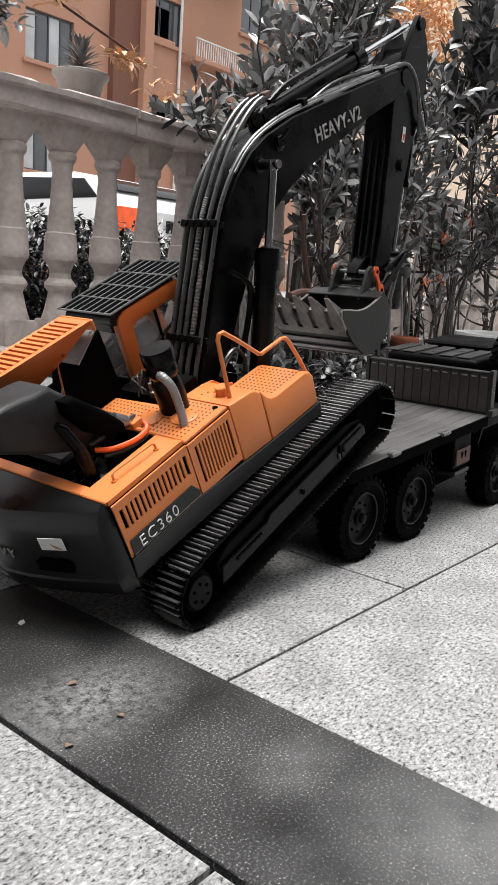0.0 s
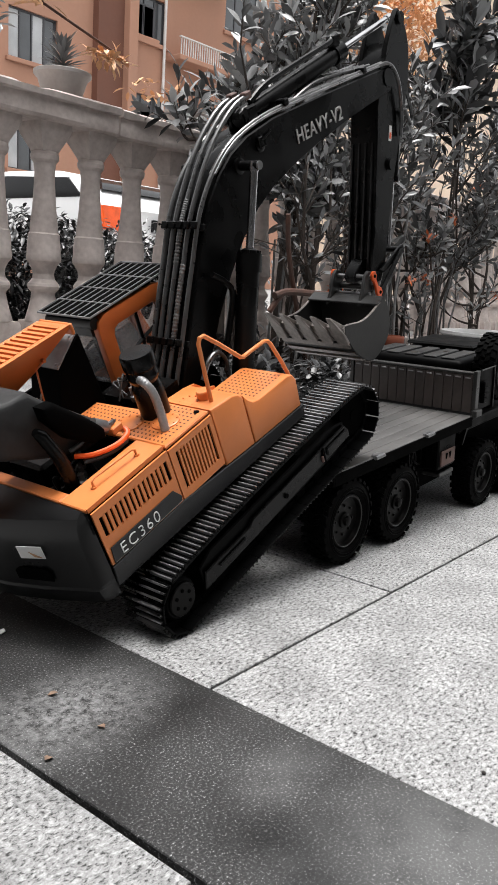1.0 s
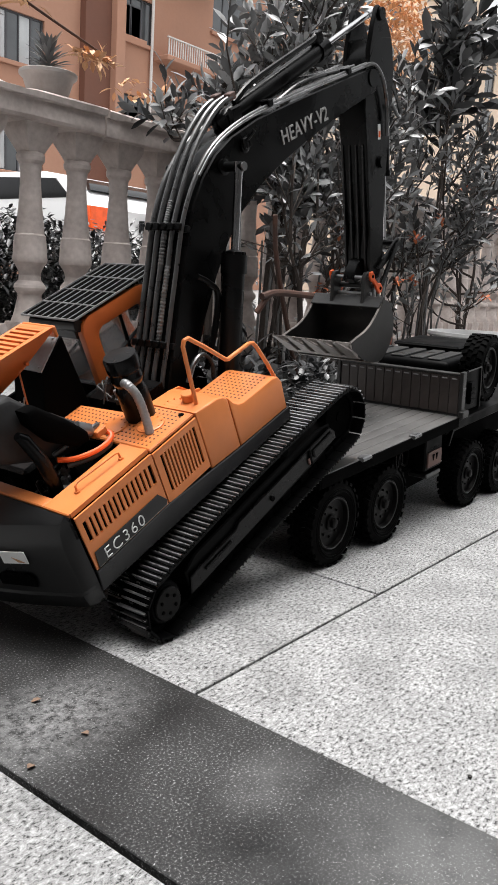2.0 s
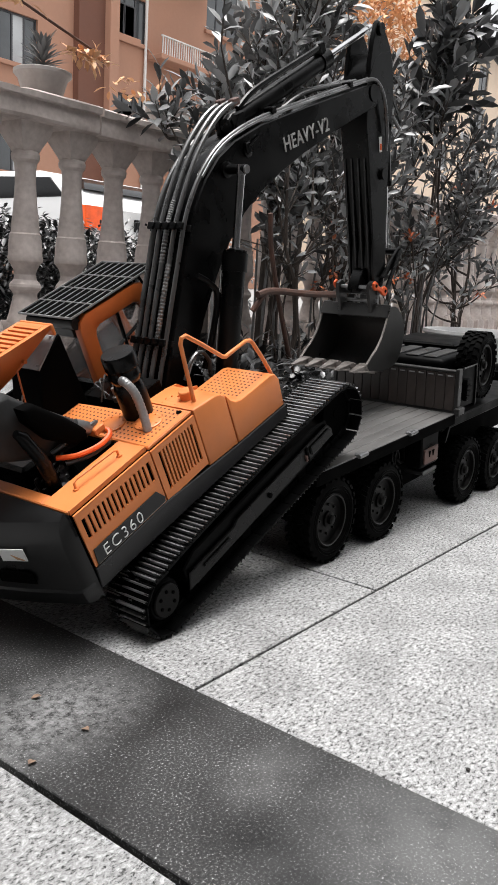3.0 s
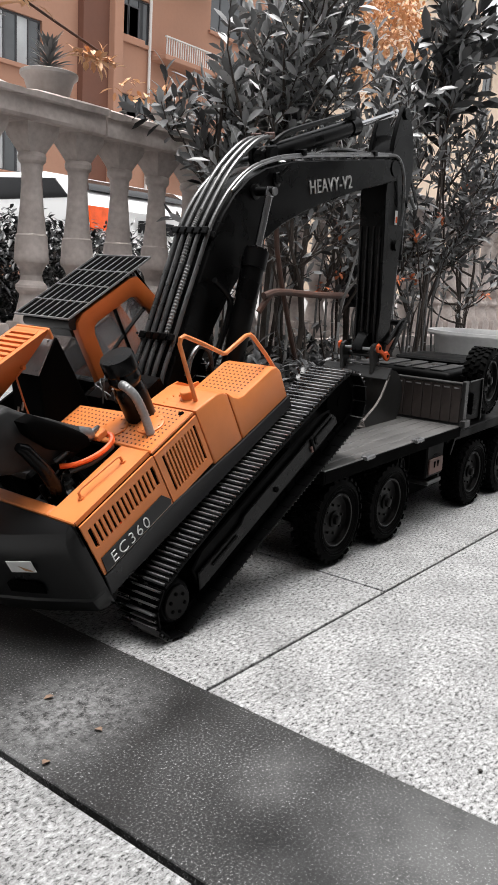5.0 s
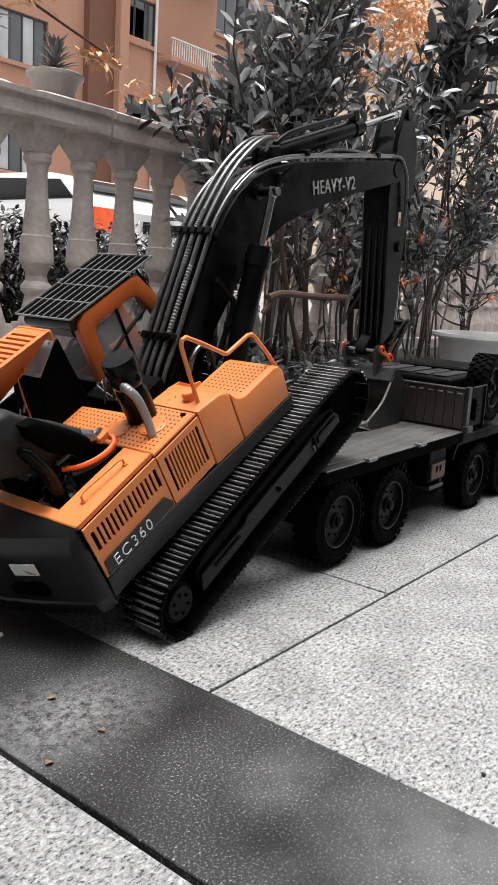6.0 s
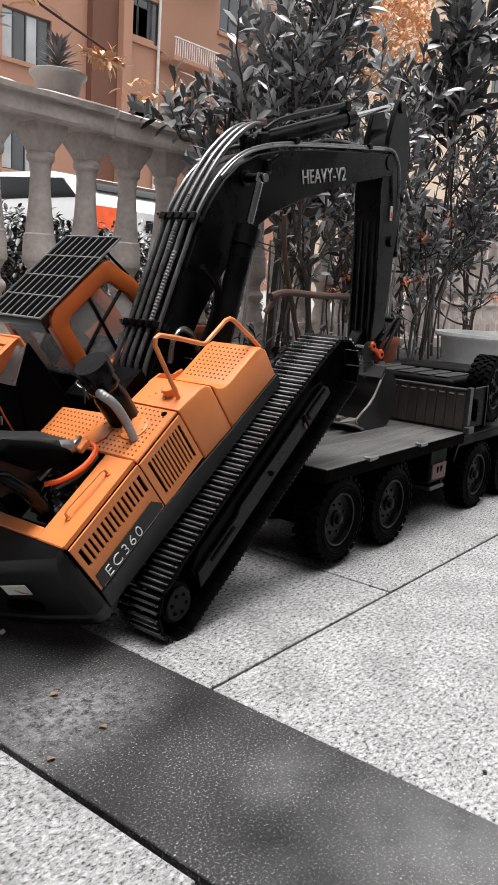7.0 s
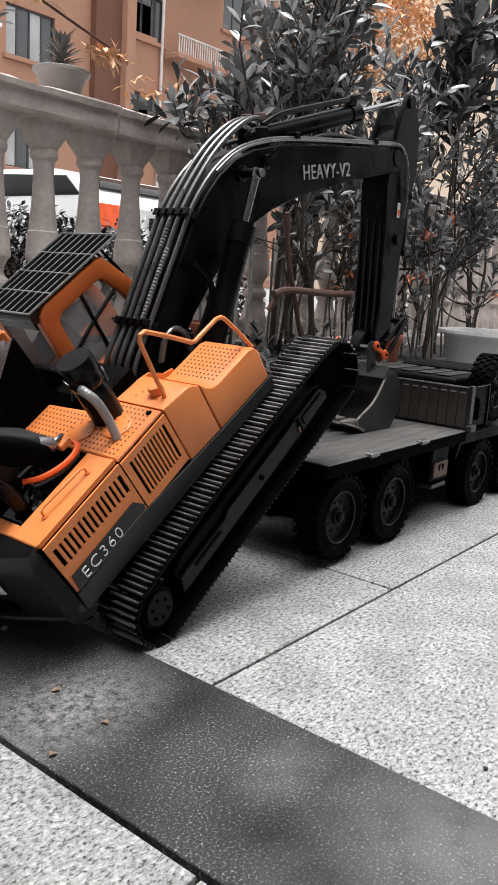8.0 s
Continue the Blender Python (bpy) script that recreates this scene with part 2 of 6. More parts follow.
M_ROAD = mat("far_paving", (0.26, 0.255, 0.25), 0.85, vary=0.15, scale=1.5, fine=20)


# ---- small builders ----
def bm_new():
    return bmesh.new()


def box(bm, x0, x1, y0, y1, z0, z1, bev=0.0, seg=1):
    vs = [bm.verts.new((x, y, z)) for x in (x0, x1) for y in (y0, y1) for z in (z0, z1)]
    fs = [bm.faces.new([vs[i] for i in q]) for q in ((0, 1, 3, 2), (4, 6, 7, 5), (0, 4, 5, 1), (2, 3, 7, 6), (0, 2, 6, 4), (1, 5, 7, 3))]
    if bev:
        es = list({e for f in fs for e in f.edges})
        bmesh.ops.bevel(bm, geom=es, offset=bev, segments=seg, affect="EDGES", profile=0.5)
    return bm


def prism(bm, pts, y0, y1, bev=0.0, seg=1):
    """A polygon in the x-z plane, drawn out from y0 to y1."""
    a = [bm.verts.new((x, y0, z)) for x, z in pts]
    b = [bm.verts.new((x, y1, z)) for x, z in pts]
    n = len(pts)
    fs = [bm.faces.new(a), bm.faces.new(b[::-1])]
    fs += [bm.faces.new((a[i], b[i], b[(i + 1) % n], a[(i + 1) % n])) for i in range(n)]
    bmesh.ops.recalc_face_normals(bm, faces=fs)
    if bev:
        es = list(set(fs[0].edges) | set(fs[1].edges))
        bmesh.ops.bevel(bm, geom=es, offset=bev, segments=seg, affect="EDGES", profile=0.5)
    return bm


def slab(bm, pts, z0, z1, bev=0.0, seg=1):
    """A polygon in the x-y plane, drawn up from z0 to z1."""
    a = [bm.verts.new((x, y, z0)) for x, y in pts]
    b = [bm.verts.new((x, y, z1)) for x, y in pts]
    n = len(pts)
    fs = [bm.faces.new(a[::-1]), bm.faces.new(b)]
    fs += [bm.faces.new((a[i], a[(i + 1) % n], b[(i + 1) % n], b[i])) for i in range(n)]
    bmesh.ops.recalc_face_normals(bm, faces=fs)
    if bev:
        es = list(set(fs[1].edges) | set(fs[0].edges))
        bmesh.ops.bevel(bm, geom=es, offset=bev, segments=seg, affect="EDGES", profile=0.5)
    return bm


def tube(bm, pts, r, n=8, caps=True):
    """A round bar along points; r is one radius or one for each point."""
    pts = [Vector(p) for p in pts]
    rs = r if isinstance(r, (list, tuple)) else [r] * len(pts)
    rings, up = [], None
    for i, p in enumerate(pts):
        d = (pts[min(i + 1, len(pts) - 1)] - pts[max(i - 1, 0)]).normalized()
        if up is None:
            up = d.orthogonal().normalized()
        up = (up - d * up.dot(d)).normalized()
        side = d.cross(up)
        rings.append([bm.verts.new(p + (up * math.cos(a) + side * math.sin(a)) * rs[i]) for a in (2 * math.pi * k / n for k in range(n))])
    for a, b in zip(rings, rings[1:]):
        for k in range(n):
            f = bm.faces.new((a[k], a[(k + 1) % n], b[(k + 1) % n], b[k]))
            f.smooth = True
    if caps:
        bm.faces.new(rings[0][::-1])
        bm.faces.new(rings[-1])
    return bm


def lathe(bm, prof, n=24, axis="z", at=(0, 0, 0), smooth=True, caps=True):
    """A turned shape from (radius, height) pairs round an axis."""
    rings = []
    for r, h in prof:
        ring = []
        for k in range(n):
            a = 2 * math.pi * k / n
            c, s = r * math.cos(a), r * math.sin(a)
            p = {"z": (c, s, h), "y": (c, h, -s), "x": (h, c, s)}[axis]
            ring.append(bm.verts.new(Vector(p) + Vector(at)))
        rings.append(ring)
    for a, b in zip(rings, rings[1:]):
        for k in range(n):
            f = bm.faces.new((a[k], a[(k + 1) % n], b[(k + 1) % n], b[k]))
            f.smooth = smooth
    if caps and prof[0][0] > 1e-6:
        bm.faces.new(rings[0][::-1])
    if caps and prof[-1][0] > 1e-6:
        bm.faces.new(rings[-1])
    return bm


def curve_pts(pts, steps=6):
    """A smooth line through points."""
    P = [Vector(p) for p in pts]
    P = [P[0] * 2 - P[1]] + P + [P[-1] * 2 - P[-2]]
    out = []
    for i in range(1, len(P) - 2):
        for k in range(steps):
            t = k / steps
            a, b, c, d = P[i - 1], P[i], P[i + 1], P[i + 2]
            out.append(0.5 * ((2 * b) + (c - a) * t + (2 * a - 5 * b + 4 * c - d) * t * t + (3 * b - a - 3 * c + d) * t ** 3))
    out.append(P[-2])
    return out


def mesh_of(name, bm, material, smooth_angle=None):
    bmesh.ops.recalc_face_normals(bm, faces=bm.faces[:])
    if smooth_angle is not None:
        for f in bm.faces:
            f.smooth = True
        for e in bm.edges:
            if len(e.link_faces) == 2 and e.calc_face_angle(0) > radians(smooth_angle):
                e.smooth = False
    me = bpy.data.meshes.new(name)
    bm.to_mesh(me)
    bm.free()
    me.materials.append(material)
    return me


def part(name, bm, material, parent=None, label="", m=None, smooth_angle=35):
    """One mesh object from a bmesh, under a thing or a part."""
    ob = new(name, mesh_of(name, bm, material, smooth_angle))
    if parent is not None:
        ob.parent = parent
    if m is not None:
        ob.matrix_basis = m
    if label:
        ob["label"] = label
    return ob


def split(name, bm, material, parent, m=None, smooth_angle=35, label=""):
    """Each loose piece of a bmesh as a part of its own."""
    left = set(bm.verts)
    while left:
        seed = left.pop()
        island, stack = {seed}, [seed]
        while stack:
            v = stack.pop()
            for e in v.link_edges:
                o = e.other_vert(v)
                if o not in island:
                    island.add(o)
                    stack.append(o)
        left -= island
        nb = bmesh.new()
        twin = {v: nb.verts.new(v.co) for v in island}
        for f in {f for v in island for f in v.link_faces}:
            nb.faces.new([twin[v] for v in f.verts]).smooth = f.smooth
        part(name, nb, material, parent, label, m, smooth_angle)
    bm.free()


def piece(name, me, parent, m):
    ob = new(name, me)
    ob.parent = parent
    ob.matrix_basis = m
    return ob


def thing(name, label, category, m=None, group="", kind=""):
    ob = new(name)
    ob.empty_display_size = 0.05
    if m is not None:
        ob.matrix_basis = m
    return tagged(ob, label, category, group, kind)


def text_mesh(name, body, size, material, parent, m, depth=0.0006, align="LEFT", thin=0.0, space=1.0):
    cu = bpy.data.curves.new(name, "FONT")
    cu.body, cu.size, cu.extrude, cu.align_x, cu.offset, cu.space_character = body, size, depth, align, thin, space
    tmp = new(name + "_tmp", cu)
    bpy.context.view_layer.update()
    me = bpy.data.meshes.new_from_object(tmp.evaluated_get(bpy.context.evaluated_depsgraph_get()))
    bpy.data.objects.remove(tmp)
    bpy.data.curves.remove(cu)
    me.materials.clear()
    me.materials.append(material)
    ob = new(name, me)
    ob.parent = parent
    ob.matrix_basis = m
    return ob


# ---- ground and paving ----
def build_ground():
    bm = bm_new()
    box(bm, -60, 140, -60, 140, -0.3, -0.02)
    g = part("ground", bm, M_ROAD, smooth_angle=None)
    tagged(g, "grey paved ground that reaches into the distance", "ground", kind="structure")
    bm = bm_new()
    box(bm, -3.0, 8.0, -3.0, 1.98, -0.0195, -0.016)
    p = part("pavement", bm, M_JOINT, smooth_angle=None)
    tagged(p, "light granite paving with dark joints and one dark stone band", "pavement", kind="structure")
    return p


def stone(x0, x1, y0, y1, z1, gap=0.0017):
    bm = bm_new()
    box(bm, (x0 - x1) / 2 + gap, (x1 - x0) / 2 - gap, (y0 - y1) / 2 + gap, (y1 - y0) / 2 - gap, -0.02, 0, 0.0007)
    return bm, pose((x0 + x1) / 2, (y0 + y1) / 2, z1)


def lay_paving(pavement):
    rnd = random.Random(4)
    rows = [0.383 + 0.28 * k for k in range(-10, 6)]
    shared = {}

    def lay(x0, x1, y0, y1, material, name, dz=0.0):
        key = (round(x1 - x0, 3), round(y1 - y0, 3), material.name)
        bm, m = stone(x0, x1, y0, y1, dz + rnd.uniform(-0.0006, 0.0))
        if key not in shared:
            shared[key] = mesh_of(name, bm, material)
        piece(name, shared[key], pavement, m)

    # right of the band, in running bond
    for k, y0 in enumerate(rows):
        first = 0.302 if k % 2 == 0 else 0.605
        x = 0.463
        while x < 7.2:
            lay(x, x + first, y0, y0 + 0.28, M_LIGHT_STONE, "paving_slab")
            x += first
            first = 0.605
    # the dark band
    y = 0.66
    for ln in (0.6, 0.6, 0.6, 0.6, 0.6):
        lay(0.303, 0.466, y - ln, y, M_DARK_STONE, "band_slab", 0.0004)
        y -= ln
    lay(0.303, 0.463, 0.66, 0.94, M_LIGHT_STONE, "paving_slab")
    lay(0.303, 0.463, 0.94, 1.46, M_LIGHT_STONE, "paving_slab")
    lay(0.303, 0.463, 1.46, 1.96, M_LIGHT_STONE, "paving_slab")
    # left of the band, slightly lower with a wide joint
    for k in range(-10, 6):
        y0 = 0.249 + 0.28 * k
        lay(-0.30, 0.3025, y0, y0 + 0.28, M_LIGHT_STONE, "paving_slab", -0.001)
        for x in (-0.90, -1.50, -2.10, -2.70):
            lay(x, x + 0.60, y0, y0 + 0.28, M_LIGHT_STONE, "paving_slab", -0.001)


# ---- wheels ----
def wheel_parts(parent, r=0.0525, w=0.034):
    """Tyre with lugs, rim, hub and nuts; axle along y, the outer face towards -y."""
    bm = bm_new()
    prof = [(r * 0.62, -w * 0.36), (r * 0.70, -w * 0.47), (r * 0.84, -w * 0.5), (r * 0.93, -w * 0.45), (r * 0.955, -w * 0.36),
            (r * 0.955, w * 0.36), (r * 0.93, w * 0.45), (r * 0.84, w * 0.5), (r * 0.70, w * 0.47), (r * 0.62, w * 0.36)]
    lathe(bm, prof, 40, "y", caps=False)
    for ring_r in (0.74, 0.80):
        lathe(bm, [(r * ring_r - 0.0008, -w * 0.495), (r * ring_r, -w * 0.52), (r * ring_r + 0.0008, -w * 0.495)], 40, "y", caps=False)
    n = 26
    for k in range(n):
        for row, (ya, yb, off) in enumerate(((-0.5, -0.24, 0.0), (-0.22, -0.01, 0.5), (0.01, 0.22, 0.0), (0.24, 0.5, 0.5))):
            a = 2 * math.pi * (k + off) / n
            half = math.pi / n * 0.62
            vs = []
            for rr in (r * 0.93, r):
                for yy in (ya, yb):
                    sk = half * (0.35 if row in (0, 2) else -0.35) * (1 if yy == ya else -1)
                    for sg in (-1, 1):
                        aa = a + sg * half * (1 if rr < r * 0.99 else 0.8) + sk
                        vs.append(bm.verts.new((rr * math.cos(aa), yy * w * (1.0 if rr < r * 0.99 else 0.97), rr * math.sin(aa))))
            for q in ((4, 5, 7, 6), (0, 1, 5, 4), (2, 6, 7, 3), (0, 4, 6, 2), (1, 3, 7, 5)):
                bm.faces.new([vs[i] for i in q])
    part("tyre", bm, M_RUBBER, parent, smooth_angle=28)
    bm = bm_new()
    lathe(bm, [(r * 0.63, -w * 0.40), (r * 0.60, -w * 0.44), (r * 0.565, -w * 0.42), (r * 0.55, -w * 0.26), (r * 0.45, -w * 0.20), (r * 0.26, -w * 0.26),
               (r * 0.2, -w * 0.26), (0.0, -w * 0.26)], 36, "y", caps=False)
    part("rim", bm, M_RIM, parent, "dark dished rim", smooth_angle=40)
    bm = bm_new()
    lathe(bm, [(r * 0.575, -w * 0.43), (r * 0.59, -w * 0.455), (r * 0.605, -w * 0.43)], 40, "y", caps=False)
    part("rim_lip", bm, M_BUCKET, parent, "thin brighter rim lip", smooth_angle=40)
    bm = bm_new()
    lathe(bm, [(r * 0.19, -w * 0.25), (r * 0.19, -w * 0.33), (r * 0.12, -w * 0.36), (r * 0.11, -w * 0.46), (r * 0.07, -w * 0.49), (0, -w * 0.49)], 20, "y")
    part("hub", bm, M_RIM, parent, smooth_angle=40)
    bm = bm_new()
    for k in range(8):
        a = 2 * math.pi * k / 8
        lathe(bm, [(0.0017, -w * 0.2), (0.0017, -w * 0.30), (0, -w * 0.30)], 6, "y", (r * 0.34 * math.cos(a), 0, r * 0.34 * math.sin(a)))
    split("wheel_nut", bm, M_RIM, parent)


# ---- flatbed truck ----
TRUCK_Y = 0.566
BED_Z = 0.133


def build_truck():
    truck = thing("model_flatbed_truck", "dark toy flatbed truck with a planked bed on granite paving", "toy truck", pose(0, TRUCK_Y, 0))
    body_at = Vector((0.96, 0, 0.10))
    O = body_at
    bm = bm_new()
    for sy in (-0.042, 0.034):
        box(bm, 0.77 - O.x, 1.75 - O.x, sy, sy + 0.008, 0.088 - O.z, 0.118 - O.z, 0.001)
    for x in (0.76, 0.92, 1.02, 1.12, 1.24, 1.36, 1.6):
        box(bm, x - O.x, x + 0.012 - O.x, -0.042, 0.042, 0.092 - O.z, 0.112 - O.z)
    box(bm, 0.78 - O.x, 0.99 - O.x, -0.05, 0.05, 0.1 - O.z, 0.124 - O.z)
    body = part("chassis", bm, M_DEEP, truck, m=Matrix.Translation(O))

    def sub(name, bm, material, label=""):
        return split(name, bm, material, body, Matrix.Translation(-O), 35, label)

    # bed: frame and planks
    bm = bm_new()
    box(bm, 0.758, 1.123, -0.104, -0.099, 0.117, 0.132, 0.0008)
    box(bm, 0.758, 1.123, 0.099, 0.104, 0.117, 0.132, 0.0008)
    box(bm, 0.754, 0.7575, -0.104, 0.104, 0.117, 0.132, 0.0008)
    for x in (0.78, 0.85, 0.94, 1.03, 1.11):
        box(bm, x, x + 0.01, -0.0985, 0.0985, 0.116, 0.1275)
    sub("bed_frame", bm, M_DEEP)
    pm = None
    n = 11
    for k in range(n):
        y0 = -0.1035 + k * 0.207 / n
        if pm is None:
            bm = bm_new()
            box(bm, -0.1825, 0.1825, -0.0094 + 0.0004, 0.0094 - 0.0004, -0.003, 0.0, 0.0007)
            pm = mesh_of("plank", bm, M_WOOD)
        piece("plank", pm, body, Matrix.Translation(Vector((0.9395, y0 + 0.207 / n / 2, BED_Z)) - O))
    bm = bm_new()
    for x in (0.842, 0.974):
        box(bm, x, x + 0.016, -0.109, -0.0985, 0.1305, 0.1365, 0.0015)
        tube(bm, [(x - 0.002, -0.107, 0.1335), (x + 0.018, -0.107, 0.1335)], 0.0025, 8)
    sub("lashing_hinge", bm, M_STEEL, "bright lashing hinges along the bed edge")
    bm = bm_new()
    for x in (0.90, 0.93, 1.0, 1.04):
        for y in (-0.05, 0.0, 0.05):
            lathe(bm, [(0.0016, 0.1331), (0.0012, 0.1338), (0, 0.1338)], 8, "z", (x, y, 0))
    sub("deck_screw", bm, M_STEEL)
    # headboard
    bm = bm_new()
    box(bm, 1.1255, 1.1295, -0.101, 0.101, 0.136, 0.1935)
    sub("headboard", bm, M_MATT)
    pm = None
    n = 13
    for k in range(n):
        y0 = -0.100 + k * 0.2 / n
        if pm is None:
            bm = bm_new()
            box(bm, -0.0015, 0.0015, -0.1 / n + 0.0005, 0.1 / n - 0.0005, -0.0278, 0.0278, 0.0005)
            pm = mesh_of("board", bm, M_BOARD)
        piece("board", pm, body, Matrix.Translation(Vector((1.1238, y0 + 0.1 / n, 0.1642)) - O))
    bm = bm_new()
    box(bm, 1.1215, 1.132, -0.103, 0.103, 0.1922, 0.1960, 0.0008)
    for sy in (-1, 1):
        box(bm, 1.1205, 1.1325, sy * 0.1035 - 0.003, sy * 0.1035 + 0.003, 0.133, 0.1985, 0.0008)
        box(bm, 1.116, 1.136, sy * 0.108 - 0.004, sy * 0.108 + 0.004, 0.132, 0.142, 0.001)
    sub("headboard_rail", bm, M_BUCKET, "grey steel edging of the headboard")
    bm = bm_new()
    for k in range(n):
        y = -0.1 + (k + 0.5) * 0.2 / n
        box(bm, 1.1208, 1.1222, y - 0.004, y + 0.004, 0.1870, 0.1886)
    sub("headboard_strip", bm, M_BAR, "short pale strip on the headboard")
    # box behind the headboard, with a ribbed lid
    bm = bm_new()
    box(bm, 1.165, 1.262, -0.062, 0.098, 0.135, 0.203, 0.010, 3)
    sub("tool_box", bm, M_MATT)
    bm = bm_new()
    for y in (-0.045, -0.015, 0.018, 0.05, 0.08):
        box(bm, 1.172, 1.255, y, y + 0.022, 0.2026, 0.2052, 0.001)
    sub("lid_rib", bm, M_BUCKET)
    bm = bm_new()
    box(bm, 1.30, 1.38, -0.05, 0.1, 0.13, 0.200, 0.008, 2)
    box(bm, 1.295, 1.40, -0.02, 0.102, 0.200, 0.206, 0.003)
    sub("air_tank_cover", bm, M_MATT)
    # deck over the front wheels, mudguards
    bm = bm_new()
    prism(bm, [(1.075, 0.128), (1.43, 0.128), (1.45, 0.105), (1.447, 0.103), (1.428, 0.125), (1.118, 0.125), (1.098, 0.094), (1.094, 0.094), (1.11, 0.125), (1.075, 0.125)], -0.103, 0.103, 0.0006)
    sub("mudguard", bm, M_MATT)
    # side box with a rusty plate
    bm = bm_new()
    box(bm, 1.03, 1.083, -0.098, -0.05, 0.069, 0.117, 0.002)
    sub("battery_box", bm, M_MATT)
    bm = bm_new()
    box(bm, 1.036, 1.078, -0.1005, -0.0978, 0.074, 0.096, 0.0006)
    sub("plate", bm, M_PLATE, "dull brown plate with two dark marks")
    bm = bm_new()
    for x in (1.05, 1.061):
        prism(bm, [(x - 0.003, 0.092), (x + 0.003, 0.092), (x, 0.083)], -0.1015, -0.1003)
    sub("plate_mark", bm, M_DEEP)
    bm = bm_new()
    box(bm, 1.036, 1.08, -0.099, -0.07, 0.058, 0.064, 0.001)
    box(bm, 1.048, 1.07, -0.098, -0.075, 0.0985, 0.102, 0.0008)
    sub("step", bm, M_BUCKET)
    bm = bm_new()
    for x, z in ((0.992, 0.094), (1.0, 0.088)):
        pts = [(x + 0.006 * math.cos(a), -0.075, z + 0.012 * math.sin(a)) for a in (2 * math.pi * k / 12 for k in range(13))]
        tube(bm, pts, 0.0016, 6)
    tube(bm, curve_pts([(0.99, -0.07, 0.1), (1.0, -0.078, 0.085), (1.02, -0.075, 0.08), (1.03, -0.07, 0.1)]), 0.0016, 6)
    sub("air_line", bm, M_RIM)
    # spare wheel bracket
    bm = bm_new()
    box(bm, 1.152, 1.200, -0.098, -0.095, 0.135, 0.195, 0.001)
    box(bm, 1.158, 1.170, -0.104, -0.098, 0.145, 0.178, 0.001)
    for z in (0.15, 0.158, 0.166):
        box(bm, 1.156, 1.172, -0.1055, -0.104, z, z + 0.003)
    box(bm, 1.2005, 1.2025, -0.1, -0.02, 0.132, 0.196)
    sub("spare_wheel_bracket", bm, M_MATT)
    bm = bm_new()
    tube(bm, [(1.152, -0.0995, 0.195), (1.201, -0.0995, 0.1955), (1.203, -0.0995, 0.134)], 0.0012, 6)
    sub("bracket_edge", bm, M_BUCKET)
    # black blocks added to stand in for the shadow between the axles
    bm = bm_new()
    box(bm, 0.965, 1.155, -0.062, 0.07, 0.030, 0.088, 0.006, 2)
    box(bm, 0.80, 0.93, -0.045, 0.05, 0.045, 0.09, 0.004)
    box(bm, 1.155, 1.45, -0.055, 0.06, 0.045, 0.122, 0.004)
    sub("underframe", bm, M_DEEP)
    bm = bm_new()
    box(bm, 1.09, 1.445, -0.0985, -0.06, 0.110, 0.1245, 0.002)
    sub("wheel_arch", bm, M_MATT)
    # axles and springs
    bm = bm_new()
    for x in (0.802, 0.928, 1.20, 1.326):
        tube(bm, [(x, -0.07, 0.0525), (x, 0.07, 0.0525)], 0.008, 10)
        lathe(bm, [(0, -0.018), (0.014, -0.012), (0.016, 0), (0.014, 0.012), (0, 0.018)], 14, "x", (x, 0.0, 0.0525))
        for y in (-0.045, 0.038):
            box(bm, x - 0.045, x + 0.045, y, y + 0.007, 0.07, 0.077, 0.001)
    split("axle", bm, M_DEEP, truck)
    # wheels
    wheels = []
    first = None
    for x in (0.802, 0.928, 1.20, 1.326):
        for sy in (-1, 1):
            w = new("wheel")
            w.empty_display_size = 0.02
            w.parent = truck
            if first is None:
                wheel_parts(w)
                first = w
            else:
                for o in first.children:
                    c = o.copy()
                    scene.collection.objects.link(c)
                    c.parent = w
            wheels.append((w, x, sy))
    sp = new("spare_wheel")
    sp.empty_display_size = 0.02
    sp.parent = body
    for o in first.children:
        c = o.copy()
        scene.collection.objects.link(c)
        c.parent = sp
    sp.matrix_basis = Matrix.Translation(Vector((1.250, -0.078, 0.186)) - O) @ pose(0, 0, 0, 0, 0, 4)
    return truck, body, body_at, wheels


# ---- excavator; local x forward along the tracks, z away from them, origin on the sprocket axle ----
YC = 0.60
FOOT = Vector((0.1812, 0.0, 0.0994))
ARM_PIN = Vector((0.6797, 0.0, 0.2907))
BUCKET_PIN = Vector((0.5245, 0.0, 0.0779))
LIFT_BASE = Vector((0.238, 0.0, 0.062))
LIFT_PIN = Vector((0.347, 0.0, 0.282))
CROWD_BASE = Vector((0.402, 0.0, 0.318))
CROWD_PIN = Vector((0.752, 0.0, 0.337))
SPROCKET_R = 0.0245
IDLER_X = 0.318


def Y(y):
    return y - YC


